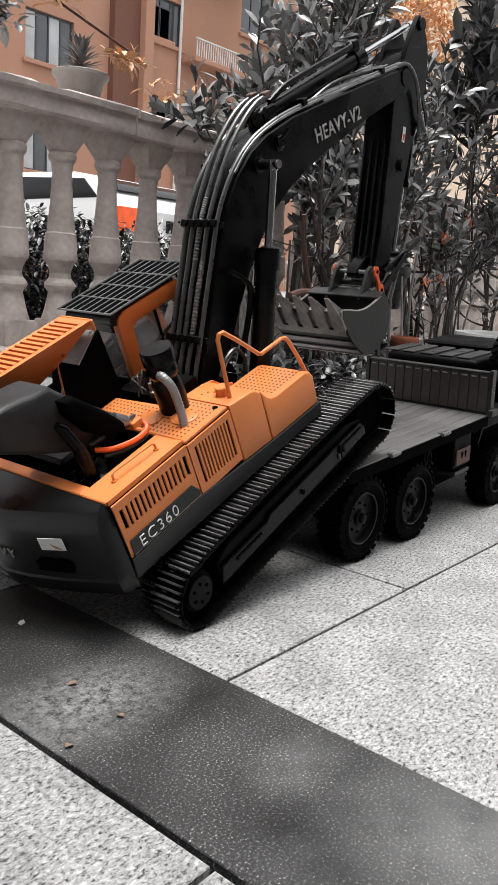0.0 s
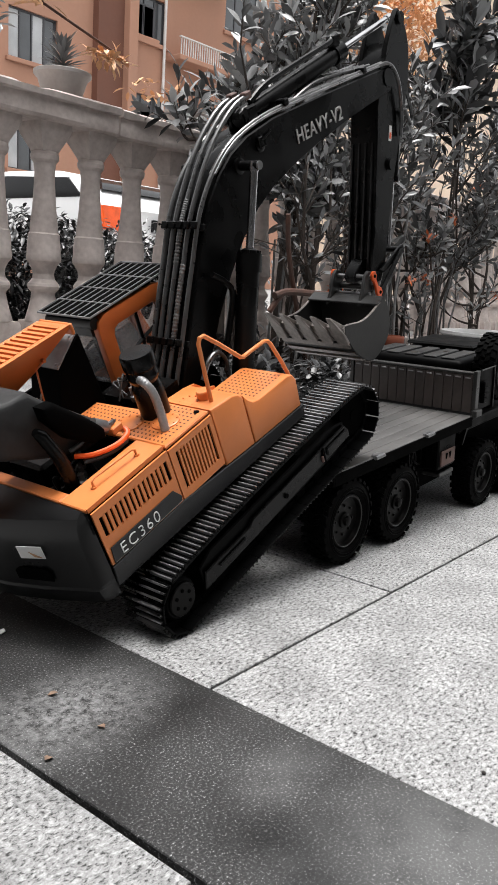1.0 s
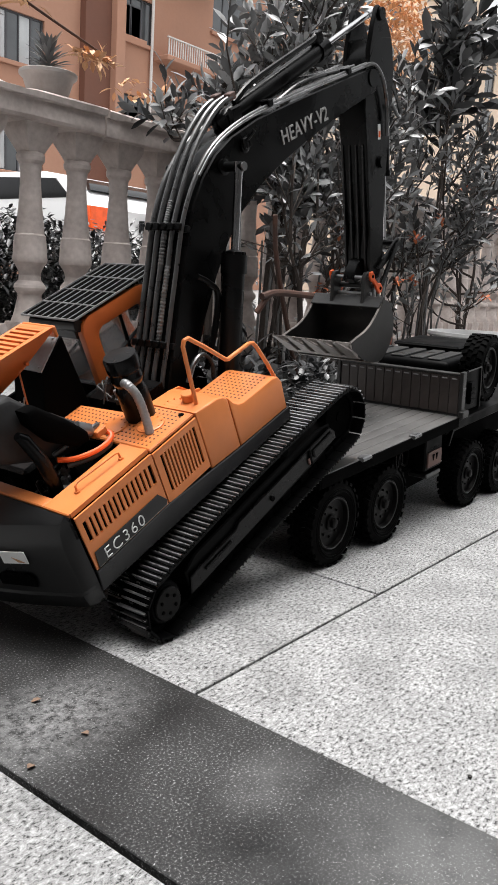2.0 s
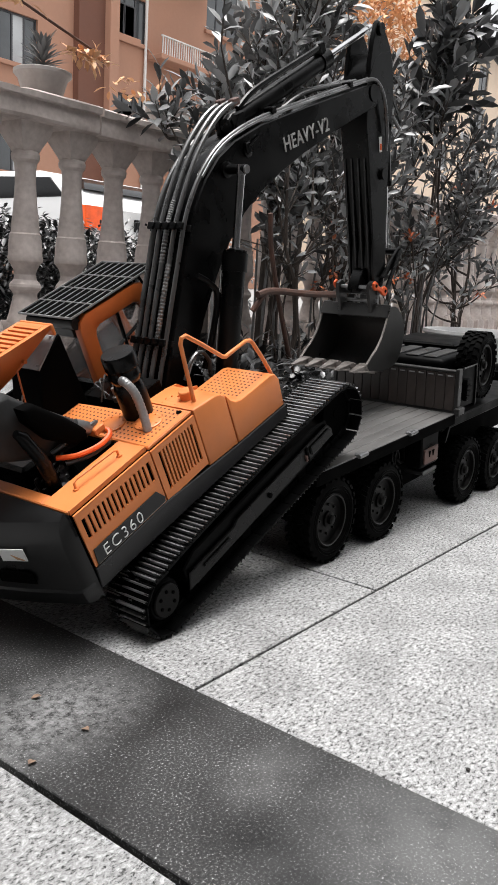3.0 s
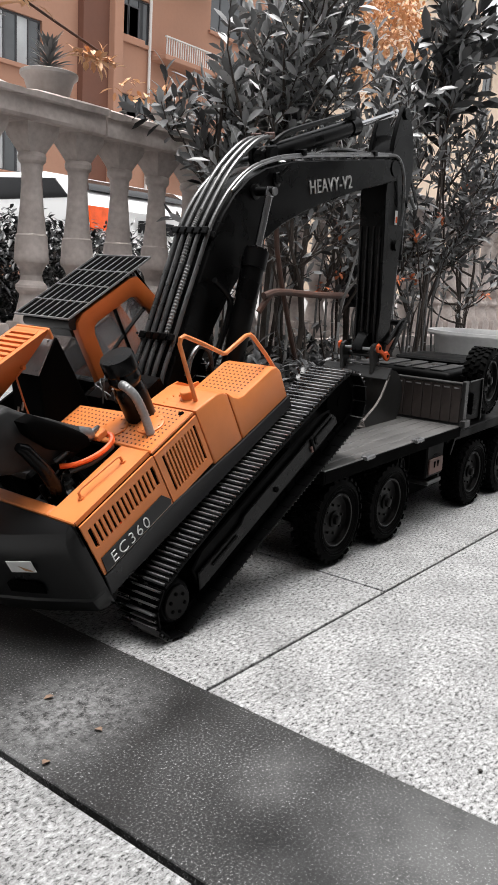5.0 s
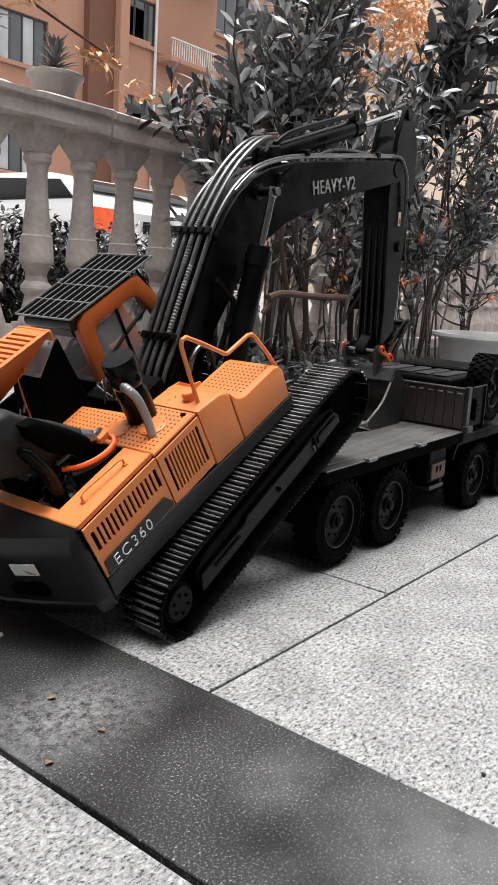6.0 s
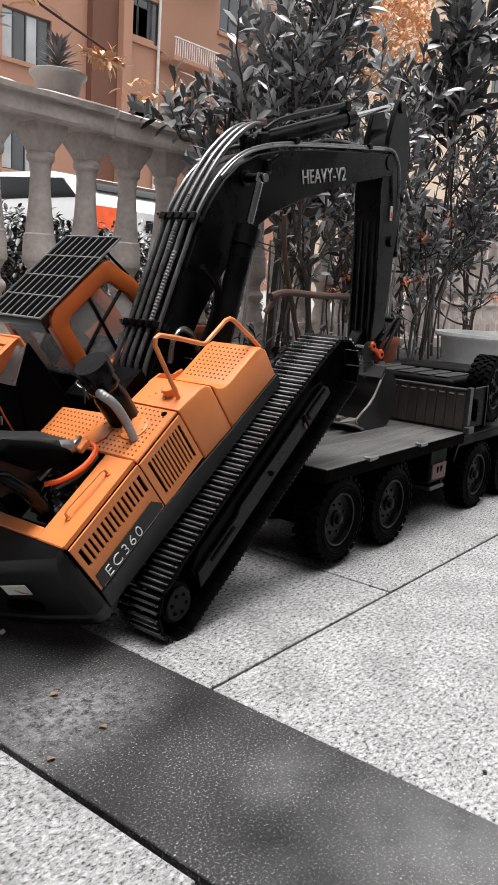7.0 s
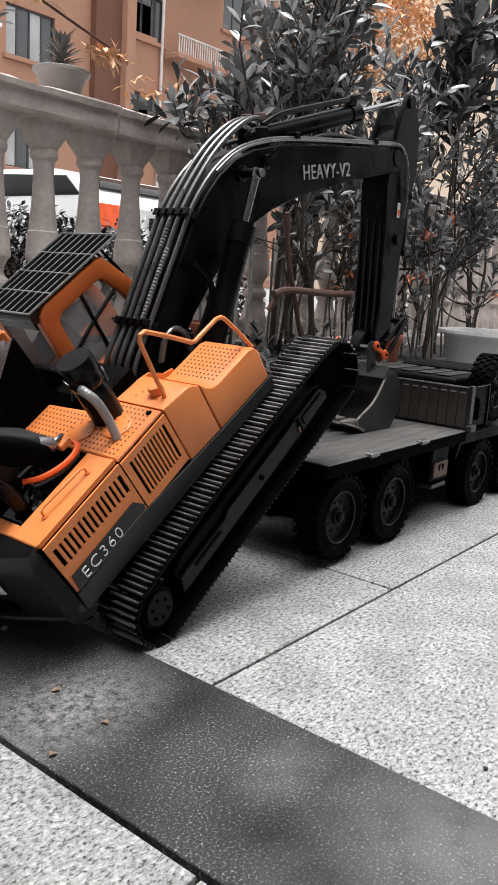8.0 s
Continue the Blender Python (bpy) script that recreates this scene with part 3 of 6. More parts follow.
def track_loop(n):
    """Places along the closed chain: x, z and the slope, evenly spaced."""
    r, q = 0.0285, 0.0315
    pts = []
    for k in range(60):
        a = math.pi / 2 + math.pi * k / 60
        pts.append((r * math.cos(a), r * math.sin(a)))
    for k in range(80):
        pts.append((IDLER_X * k / 80, -r - (q - r) * k / 80))
    for k in range(60):
        a = -math.pi / 2 + math.pi * k / 60
        pts.append((IDLER_X + q * math.cos(a), q * math.sin(a)))
    for k in range(80):
        t = k / 80
        pts.append((IDLER_X * (1 - t), q + (r - q) * t + 0.0055 * math.sin(math.pi * t) ** 0.6))
    P = [Vector((x, z)) for x, z in pts]
    seg = [(P[(i + 1) % len(P)] - P[i]).length for i in range(len(P))]
    total = sum(seg)
    out = []
    for k in range(n):
        s = total * k / n
        i = 0
        while s > seg[i]:
            s -= seg[i]
            i += 1
        d = (P[(i + 1) % len(P)] - P[i]).normalized()
        p = P[i] + d * s
        out.append((p.x, p.y, math.atan2(d.y, d.x)))
    return out, total / n


def build_track(exc, y0, y1, near):
    mid = (y0 + y1) / 2
    out = y0 if near else y1
    sg = -1 if near else 1
    bm = bm_new()
    # frame beam with pads and slots
    prism(bm, [(0.032, 0.010), (0.05, 0.018), (0.262, 0.018), (0.290, 0.010), (0.290, -0.012), (0.262, -0.018), (0.055, -0.018), (0.032, -0.010)], Y(mid) - 0.017, Y(mid) + 0.017, 0.0015)
    fr = part("track_frame", bm, M_MATT, exc)
    bm = bm_new()
    yo = Y(mid) + sg * 0.017
    a, b = sorted((yo, yo + sg * 0.004))
    prism(bm, [(0.028, -0.013), (0.034, 0.004), (0.105, 0.004), (0.112, 0.0085), (0.285, 0.0085), (0.292, 0.0), (0.292, -0.010), (0.04, -0.0135)], a, b, 0.001)
    a2, b2 = sorted((yo + sg * 0.004, yo + sg * 0.0065))
    box(bm, 0.245, 0.286, a2, b2, -0.006, 0.004, 0.0012)
    box(bm, 0.052, 0.095, a2, b2, -0.004, -0.0005, 0.0012)
    part("side_plate", bm, M_BLACK, fr)
    bm = bm_new()
    a3, b3 = sorted((yo + sg * 0.0035, yo + sg * 0.0060))
    lathe(bm, [(0.0028, a3), (0.0028, b3), (0, b3)], 10, "y", (0.165, 0, -0.002))
    box(bm, 0.237, 0.240, a3, b3, -0.010, 0.008)
    split("bracket", bm, M_DEEP, fr)
    bm = bm_new()
    box(bm, 0.2345, 0.2367, a3, b3, -0.0075, 0.000)
    part("rust_mark", bm, M_PLATE, fr)
    # rollers
    bm = bm_new()
    for k in range(7):
        lathe(bm, [(0.0085, -0.016), (0.0085, -0.008), (0.006, -0.006), (0.006, 0.006), (0.0085, 0.008), (0.0085, 0.016)], 14, "y", (0.055 + k * 0.035, Y(mid), -0.0165))
    for x in (0.11, 0.21):
        lathe(bm, [(0.005, -0.014), (0.005, 0.014)], 12, "y", (x, Y(mid), 0.024))
    split("roller", bm, M_DEEP, fr)
    # sprocket and final drive
    bm = bm_new()
    teeth = []
    for k in range(42):
        a = 2 * math.pi * k / 42
        rr = SPROCKET_R if k % 2 else SPROCKET_R - 0.004
        teeth.append((rr * math.cos(a), rr * math.sin(a)))
    prism(bm, teeth, Y(mid) - 0.004, Y(mid) + 0.004)
    lathe(bm, [(0.0205, -sg * 0.004), (0.0205, sg * 0.015), (0.0185, sg * 0.0175), (0.0, sg * 0.0175)], 26, "y", (0, Y(mid), 0))
    sp = part("sprocket", bm, M_MATT, exc)
    bm = bm_new()
    lathe(bm, [(0.0165, sg * 0.0174), (0.0165, sg * 0.0195), (0.0155, sg * 0.0205), (0, sg * 0.0205)], 26, "y", (0, Y(mid), 0))
    part("drive_cover", bm, M_RIM, sp, "round grey-brown drive cover")
    bm = bm_new()
    for k in range(6):
        a = 2 * math.pi * (k + 0.3) / 6
        lathe(bm, [(0.0017, sg * 0.0203), (0.0017, sg * 0.0214), (0, sg * 0.0214)], 8, "y", (0.0095 * math.cos(a), Y(mid), 0.0095 * math.sin(a)))
    split("bolt", bm, M_DEEP, sp)
    # idler
    bm = bm_new()
    lathe(bm, [(0.006, -0.012), (0.006, -0.011), (0.0255, -0.010), (0.0275, -0.006), (0.0275, 0.006), (0.0255, 0.010), (0.006, 0.011), (0.006, 0.012)], 28, "y", (IDLER_X, Y(mid), 0))
    part("idler", bm, M_DEEP, exc)
    # shoes with grousers
    loop, pitch = track_loop(46)
    bm = bm_new()
    h = (y1 - y0) / 2
    box(bm, -pitch * 0.49, pitch * 0.49, -h, h, -0.0028, -0.0008, 0.0003)
    for gx in (-0.34, 0.02, 0.38):
        prism(bm, [(pitch * gx - 0.0011, -0.0028), (pitch * gx + 0.0011, -0.0028), (pitch * gx + 0.0007, -0.0058), (pitch * gx - 0.0007, -0.0058)], -h + 0.001, h - 0.001)
    for yy in (-0.009, 0.009):
        box(bm, -pitch * 0.45, pitch * 0.45, yy - 0.003, yy + 0.003, -0.001, 0.0052, 0.0005)
    me = mesh_of("track_shoe", bm, M_MATT)
    me.materials.append(M_TRACK)
    for f in me.polygons:
        if f.center.z < -0.0029 and abs(f.normal.y) < 0.7:
            f.material_index = 1
    for x, z, a in loop:
        piece("track_shoe", me, fr, pose(x, Y(mid), z, 0, -math.degrees(a), 0))


def louvre_panel(bm, u0, u1, w0, w1, a0, a1, b0, b1, n, ya, yb):
    """A wall with a row of upright slots through it."""
    step = (a1 - a0) / n
    xs, holes = [u0, a0], set()
    for k in range(n):
        lo = a0 + k * step + (step * 0.27 if k else 0)
        hi = a0 + (k + 1) * step - (step * 0.27 if k < n - 1 else 0)
        if k:
            xs.append(lo)
        holes.add(len(xs) - 1)
        xs.append(hi)
    xs.append(u1)
    zs = [w0, b0, b1, w1]
    grid = [[[bm.verts.new((x, y, z)) for z in zs] for x in xs] for y in (ya, yb)]
    f, r = grid

    def solid(i, j):
        return 0 <= i < len(xs) - 1 and 0 <= j < 3 and not (j == 1 and i in holes)
    for i in range(len(xs) - 1):
        for j in range(3):
            if not solid(i, j):
                continue
            bm.faces.new((f[i][j], f[i + 1][j], f[i + 1][j + 1], f[i][j + 1]))
            bm.faces.new((r[i][j], r[i][j + 1], r[i + 1][j + 1], r[i + 1][j]))
            if not solid(i - 1, j):
                bm.faces.new((f[i][j], f[i][j + 1], r[i][j + 1], r[i][j]))
            if not solid(i + 1, j):
                bm.faces.new((f[i + 1][j], r[i + 1][j], r[i + 1][j + 1], f[i + 1][j + 1]))
            if not solid(i, j - 1):
                bm.faces.new((f[i][j], r[i][j], r[i + 1][j], f[i + 1][j]))
            if not solid(i, j + 1):
                bm.faces.new((f[i][j + 1], f[i + 1][j + 1], r[i + 1][j + 1], r[i][j + 1]))



def dots(bm, x0, x1, y0, y1, z, step, r, skip=None):
    nx, ny = int((x1 - x0) / step), int((y1 - y0) / step)
    for i in range(nx + 1):
        for j in range(ny + 1):
            x, y = x0 + i * step, y0 + j * step
            if skip and skip(x, y):
                continue
            lathe(bm, [(r, z - 0.001), (r, z + 0.00025), (0, z + 0.00025)], 6, "z", (x, y, 0), smooth=False)


def build_upper(exc):
    ya = Y(0.487)
    yb = Y(0.735)
    # base frame
    bm = bm_new()
    box(bm, -0.04, 0.246, Y(0.492), Y(0.73), 0.043, 0.053)
    lathe(bm, [(0.075, 0.018), (0.075, 0.043), (0.06, 0.043)], 36, "z", (0.13, Y(0.61), 0))
    box(bm, 0.03, 0.24, Y(0.535), Y(0.685), -0.012, 0.02, 0.004)
    part("slew_frame", bm, M_DEEP, exc)
    # skirt
    bm = bm_new()
    prism(bm, [(-0.044, 0.049), (0.247, 0.042), (0.249, 0.056), (0.16, 0.061), (0.055, 0.0705), (-0.042, 0.0695)], ya - 0.0012, ya + 0.008, 0.0008)
    part("skirt", bm, M_GREY, exc, "dark grey lower skirt")
    # rear side cover with slots
    bm = bm_new()
    louvre_panel(bm, -0.041, 0.0535, 0.0705, 0.1265, -0.036, 0.0495, 0.098, 0.1185, 15, ya, ya + 0.0018)
    prism(bm, [(-0.041, 0.1265), (0.0535, 0.1265), (0.0535, 0.131), (-0.041, 0.131)], ya + 0.0035, ya + 0.010)
    part("rear_side_cover", bm, M_ORANGE, exc, smooth_angle=20)
    # black sheet close behind the slots stands in for the shade inside
    bm = bm_new()
    box(bm, -0.038, 0.117, ya + 0.0024, ya + 0.0044, 0.072, 0.122)
    part("louvre_backing", bm, M_DEEP, exc)
    # top rim round the engine bay
    bm = bm_new()
    box(bm, -0.043, 0.0535, ya + 0.0045, Y(0.524), 0.1265, 0.1312, 0.001)
    box(bm, -0.043, -0.031, Y(0.5245), yb, 0.1265, 0.1312, 0.001)
    part("engine_bay_rim", bm, M_ORANGE, exc)
    bm = bm_new()
    box(bm, -0.038, 0.0535, Y(0.524), Y(0.527), 0.055, 0.1265)
    box(bm, -0.041, 0.26, yb - 0.004, yb, 0.055, 0.128)
    box(bm, -0.041, -0.036, Y(0.5275), yb - 0.0045, 0.055, 0.1262)
    box(bm, -0.036, 0.06, Y(0.5275), yb - 0.0045, 0.055, 0.06)
    part("engine_bay", bm, M_DEEP, exc)
    # middle cover with slots, and its deck
    bm = bm_new()
    louvre_panel(bm, 0.0552, 0.1165, 0.069, 0.125, 0.0625, 0.1115, 0.078, 0.1185, 11, ya, ya + 0.0018)
    part("middle_side_cover", bm, M_ORANGE, exc, smooth_angle=20)
    bm = bm_new()
    slab(bm, [(0.0552, ya + 0.0022), (0.1165, ya + 0.0022), (0.1165, Y(0.552)), (0.099, Y(0.556)), (0.094, Y(0.645)), (0.0552, Y(0.645))], 0.1252, 0.1296, 0.0012)
    deck = part("deck", bm, M_ORANGE, exc, "orange perforated top deck")
    bm = bm_new()
    box(bm, 0.0535, 0.060, Y(0.527), Y(0.7), 0.1, 0.1252)
    part("deck_front", bm, M_DEEP, deck)
    bm = bm_new()

    def under(x, y):
        return (x - 0.088) ** 2 + (y - Y(0.518)) ** 2 < 0.0145 ** 2 or (x - 0.074) ** 2 + (y - Y(0.553)) ** 2 < 0.0145 ** 2 or (y > Y(0.551) and x > 0.093)
    # raised discs in place of holes, the shade inside put into their colour
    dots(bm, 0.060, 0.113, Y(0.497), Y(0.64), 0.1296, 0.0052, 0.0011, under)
    tagged(part("perforation", bm, M_HOLE_SHADE, deck), kind="stuff")
    bm = bm_new()
    for x, y in ((0.088, 0.518), (0.074, 0.553)):
        lathe(bm, [(0.0140, 0.1290), (0.0138, 0.1308), (0.0130, 0.1312), (0, 0.1312)], 30, "z", (x, Y(y), 0))
        for k in range(8):
            a = 2 * math.pi * k / 8
            lathe(bm, [(0.0010, 0.1312), (0.0010, 0.1319), (0, 0.1319)], 6, "z", (x + 0.0112 * math.cos(a), Y(y) + 0.0112 * math.sin(a), 0))
    split("round_cover", bm, M_ORANGE, deck)
    # tank section, then the lower step at the front
    bm = bm_new()
    prism(bm, [(0.1185, 0.0645), (0.1635, 0.0608), (0.1635, 0.1165), (0.158, 0.1225), (0.150, 0.1255), (0.1185, 0.1285)], ya, Y(0.551), 0.0018, 2)
    prism(bm, [(0.150, 0.09), (0.192, 0.09), (0.192, 0.1025), (0.180, 0.1065), (0.166, 0.1200), (0.150, 0.1235)], Y(0.5512), Y(0.5535))
    tank = part("tank_cover", bm, M_ORANGE, exc, smooth_angle=50)
    bm = bm_new()
    prism(bm, [(0.165, 0.0607), (0.246, 0.0563), (0.247, 0.088), (0.243, 0.0955), (0.235, 0.0985), (0.184, 0.1005), (0.176, 0.1030), (0.170, 0.1085), (0.165, 0.1160)], ya, Y(0.551))
    bmesh.ops.bevel(bm, geom=[e for e in bm.edges if max(v.co.y for v in e.verts) < ya + 0.001], offset=0.0014, segments=2, affect="EDGES", profile=0.5)
    front = part("front_step", bm, M_ORANGE, exc, "orange front step with a perforated tread", smooth_angle=50)
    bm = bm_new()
    # discs again, coloured as dark as the inside of a hole
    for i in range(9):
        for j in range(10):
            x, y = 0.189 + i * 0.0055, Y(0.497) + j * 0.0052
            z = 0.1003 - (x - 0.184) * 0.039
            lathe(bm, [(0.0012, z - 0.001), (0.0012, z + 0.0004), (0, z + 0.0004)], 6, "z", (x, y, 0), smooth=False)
    tagged(part("perforation", bm, M_HOLE_SHADE, front), kind="stuff")
    bm = bm_new()
    lathe(bm, [(0.007, 0.125), (0.007, 0.1345), (0.0062, 0.1355), (0, 0.1355)], 20, "z", (0.138, Y(0.512), 0))
    lathe(bm, [(0.0075, 0.124), (0.0075, 0.1278), (0, 0.1278)], 20, "z", (0.1275, Y(0.523), 0))
    for k in range(9):
        a = 2 * math.pi * k / 9
        lathe(bm, [(0.0009, 0.1262), (0.0009, 0.1284), (0, 0.1284)], 6, "z", (0.1275 + 0.0095 * math.cos(a), Y(0.523) + 0.0095 * math.sin(a), 0))
    split("filler_cap", bm, M_ORANGE, tank)
    bm = bm_new()
    for x, y in ((0.1105, 0.4985), (-0.037, 0.4975)):
        lathe(bm, [(0.0028, 0.1265), (0.0028, 0.1302), (0.0015, 0.1306), (0, 0.1306)], 12, "z", (x, Y(y), 0))
    split("lock", bm, M_DEEP, tank)
    # handrails
    bm = bm_new()
    yr = Y(0.5)
    pts = [(0.134, 0.127), (0.1365, 0.16), (0.139, 0.186), (0.1425, 0.1905), (0.148, 0.190), (0.165, 0.172), (0.188, 0.1455), (0.192, 0.1435), (0.197, 0.1435), (0.226, 0.1425), (0.232, 0.140), (0.2355, 0.135), (0.246, 0.108), (0.2525, 0.087)]
    tube(bm, [(x, yr, z) for x, z in pts], 0.0022, 10)
    part("handrail", bm, M_ORANGE, exc, "bent orange tube handrail")
    bm = bm_new()
    tube(bm, [(-0.017, Y(0.507), 0.131), (-0.0165, Y(0.507), 0.138), (-0.013, Y(0.507), 0.1395), (0.030, Y(0.504), 0.1395), (0.0335, Y(0.504), 0.138), (0.034, Y(0.504), 0.131)], 0.0012, 8)
    for x, y in ((-0.017, 0.507), (0.034, 0.504)):
        lathe(bm, [(0.0028, 0.131), (0.0026, 0.1328), (0, 0.1328)], 10, "z", (x, Y(y), 0))
    part("grab_bar", bm, M_ORANGE, exc)
    # model badge
    bm = bm_new()
    prism(bm, [(-0.0385, 0.0712), (0.0515, 0.0718), (0.0530, 0.0765), (0.045, 0.0880), (-0.037, 0.0872)], ya - 0.0012, ya - 0.0002, 0.0003)
    badge = part("badge", bm, M_GREY, exc, "dark badge lettered EC360 in pale grey")
    text_mesh("lettering", "EC360", 0.0162, M_WHITE, badge, pose(-0.029, ya - 0.0014, 0.0735, 90, 0, 0), thin=-0.0003, space=1.22)
    bm = bm_new()
    prism(bm, [(-0.037, 0.0716), (0.0515, 0.0722), (0.0515, 0.0726), (-0.037, 0.072)], ya - 0.0015, ya - 0.0011)
    part("pin_stripe", bm, M_EDGE, badge)
    # counterweight
    bm = bm_new()
    ys = [0.4868, 0.4880, 0.4905, 0.4945, 0.54, 0.58, 0.61, 0.64, 0.68, 0.7265, 0.7305, 0.733, 0.7352]
    us = [-0.048, -0.055, -0.0600, -0.0625, -0.079, -0.0905, -0.095, -0.0905, -0.079, -0.0625, -0.0600, -0.055, -0.048]
    levels = [(0.036, 0.010, 1.0), (0.040, 0.003, 1.0), (0.050, 0.0, 1.0), (0.058, -0.0015, 1.0), (0.060, 0.0, 1.0), (0.108, 0.002, 1.0), (0.119, 0.005, 1.0), (0.1265, 0.010, 1.0), (0.130, 0.019, 1.0)]
    rows = []
    for z, ins, _ in levels:
        row = []
        for y, u in zip(ys, us):
            k = (y - 0.611) / 0.125
            row.append(bm.verts.new((min(u + ins, -0.0445), Y(y - k * min(ins, 0.004)), z)))
        row.append(bm.verts.new((-0.0442, Y(0.735), z)))
        row.insert(0, bm.verts.new((-0.0442, Y(0.487), z)))
        rows.append(row)
    for a, b in zip(rows, rows[1:]):
        for i in range(len(a) - 1):
            bm.faces.new((a[i], a[i + 1], b[i + 1], b[i]))
    bm.faces.new(rows[0])
    bm.faces.new(rows[-1][::-1])
    for a, b in zip(rows, rows[1:]):
        bm.faces.new((a[0], b[0], b[-1], a[-1]))
    cw = part("counterweight", bm, M_GREY, exc, "dark grey rounded counterweight", smooth_angle=26)

    def on_back(y):
        for (y0, u0), (y1, u1) in zip(zip(ys, us), zip(ys[1:], us[1:])):
            if y0 <= y <= y1:
                return u0 + (u1 - u0) * (y - y0) / (y1 - y0), math.degrees(math.atan2(u1 - u0, y1 - y0))
        return us[0], 0.0
    u, a = on_back(0.5375)
    bm = bm_new()
    box(bm, -0.0125, 0.0125, -0.0003, 0.0003, -0.0065, 0.0065)
    st = part("sticker", bm, M_STICKER, cw, "white label with a small tan mark", pose(u - 0.0008, Y(0.5375), 0.100, 0, 0, -90 - a + 0) )
    bm = bm_new()
    prism(bm, [(-0.002, 0.001), (0.004, -0.002), (0.009, -0.0045), (0.010, -0.0055), (0.003, -0.0045)], -0.0008, -0.0004)
    prism(bm, [(-0.002, 0.001), (0.004, -0.002), (0.009, -0.0045), (0.010, -0.0055), (0.003, -0.0045)], 0.0004, 0.0008)
    part("mark", bm, M_TAN, st)
    u, a = on_back(0.545)
    # thin black plate paints the shade of the hand-hold recess
    bm = bm_new()
    prism(bm, [(-0.019, 0.004), (-0.014, 0.0075), (0.014, 0.0075), (0.019, 0.004), (0.019, -0.006), (-0.019, -0.006)], -0.0012, 0.0012, 0.0006)
    part("hand_hold", bm, M_DEEP, cw, m=pose(u - 0.0006, Y(0.545), 0.074, 0, 0, -90 - a))
    for ch, y in zip("HEAVY", (0.634, 0.622, 0.611, 0.600, 0.589)):
        u, a = on_back(y)
        text_mesh("lettering", ch, 0.0145, M_LETTER, cw, pose(u - 0.0004, Y(y), 0.078, 0, 0, -90 - a) @ pose(0, 0, 0, 90, 0, 0), 0.0007, "CENTER")
    return cw


def build_machinery(exc):
    """All that stands in and round the open engine bay."""
    # air cleaner with a flared cap and a flexible pipe
    bm = bm_new()
    ax, ay = 0.098, Y(0.540)
    lathe(bm, [(0.0140, 0.112), (0.0148, 0.145), (0.0148, 0.160), (0.0130, 0.166), (0.0145, 0.169), (0.0155, 0.171), (0.0155, 0.174), (0.0150, 0.176), (0.0150, 0.180), (0.0162, 0.1815), (0.0163, 0.1935), (0.0152, 0.1955), (0, 0.196)], 28, "z", (ax, ay, 0))
    ac = part("air_cleaner", bm, M_BLACK, exc, "black ribbed air cleaner canister")
    bm = bm_new()
    pipe = curve_pts([(0.083, Y(0.528), 0.176), (0.081, Y(0.521), 0.176), (0.082, Y(0.515), 0.166), (0.081, Y(0.512), 0.148), (0.0765, Y(0.508), 0.129)], 10)
    tube(bm, pipe, [0.0040 + (0.0004 if i % 2 else 0) for i in range(len(pipe))], 12)
    part("flexible_pipe", bm, M_FLEX, ac, "ribbed metal exhaust pipe")
    # black cover box
    bm = bm_new()
    prism(bm, [(0.040, 0.118), (0.106, 0.118), (0.1035, 0.203), (0.100, 0.2035), (0.067, 0.182)], Y(0.622), Y(0.668), 0.0012)
    cb = part("control_box", bm, M_DEEP, exc, "black box with a screwed lid coloured sky-bright")
    # lid paler than the box: the sky's brightness on it is in the colour
    bm = bm_new()
    prism(bm, [(0.0670, 0.1828), (0.1010, 0.2050), (0.1004, 0.2062), (0.0664, 0.1840)], Y(0.6225), Y(0.6675))
    lid = part("lid", bm, M_BAR, cb, "screwed lid with sky brightness in its grey")
    bm = bm_new()
    for x, z in ((0.0705, 0.1862), (0.0970, 0.2036)):
        for y in (0.628, 0.662):
            lathe(bm, [(0.0017, z), (0.0017, z + 0.0012), (0, z + 0.0012)], 8, "z", (x, Y(y), 0))
    split("screw", bm, M_STEEL, lid)
    # raised engine hood
    bm = bm_new()
    w = 0.2195
    box(bm, -0.115, 0.0925, Y(0.660), Y(0.664), w - 0.012, w, 0.001)
    box(bm, -0.115, 0.0925, Y(0.6165), Y(0.6225), w - 0.003, w, 0.001)
    n = 26
    x0, x1 = -0.105, 0.085
    st = (x1 - x0) / n
    for k in range(n + 1):
        x = x0 + k * st
        box(bm, x - st * 0.27, x + st * 0.27, Y(0.6225), Y(0.660), w - 0.003, w)
    box(bm, 0.085, 0.0925, Y(0.6225), Y(0.660), w - 0.003, w, 0.0008)
    fl = [(-0.115, w, 0.615), (0.0925, w, 0.615), (0.0925, w - 0.005, 0.618), (0.055, w - 0.032, 0.638), (0.030, w - 0.044, 0.648), (-0.115, w - 0.050, 0.652)]
    va = [bm.verts.new((x, Y(y), z)) for x, z, y in fl]
    vb = [bm.verts.new((x, Y(y + 0.0022), z)) for x, z, y in fl]
    bm.faces.new(va)
    bm.faces.new(vb[::-1])
    for i in range(6):
        bm.faces.new((va[i], vb[i], vb[(i + 1) % 6], va[(i + 1) % 6]))
    box(bm, 0.0925, 0.0965, Y(0.6155), Y(0.664), w - 0.012, w, 0.0012)
    hood = part("engine_hood", bm, M_ORANGE, exc, "raised orange louvred engine hood", smooth_angle=20)
    bm = bm_new()
    box(bm, -0.11, 0.082, Y(0.6245), Y(0.658), w - 0.008, w - 0.006)
    part("hood_lining", bm, M_ORANGE_DARK, hood)
    bm = bm_new()
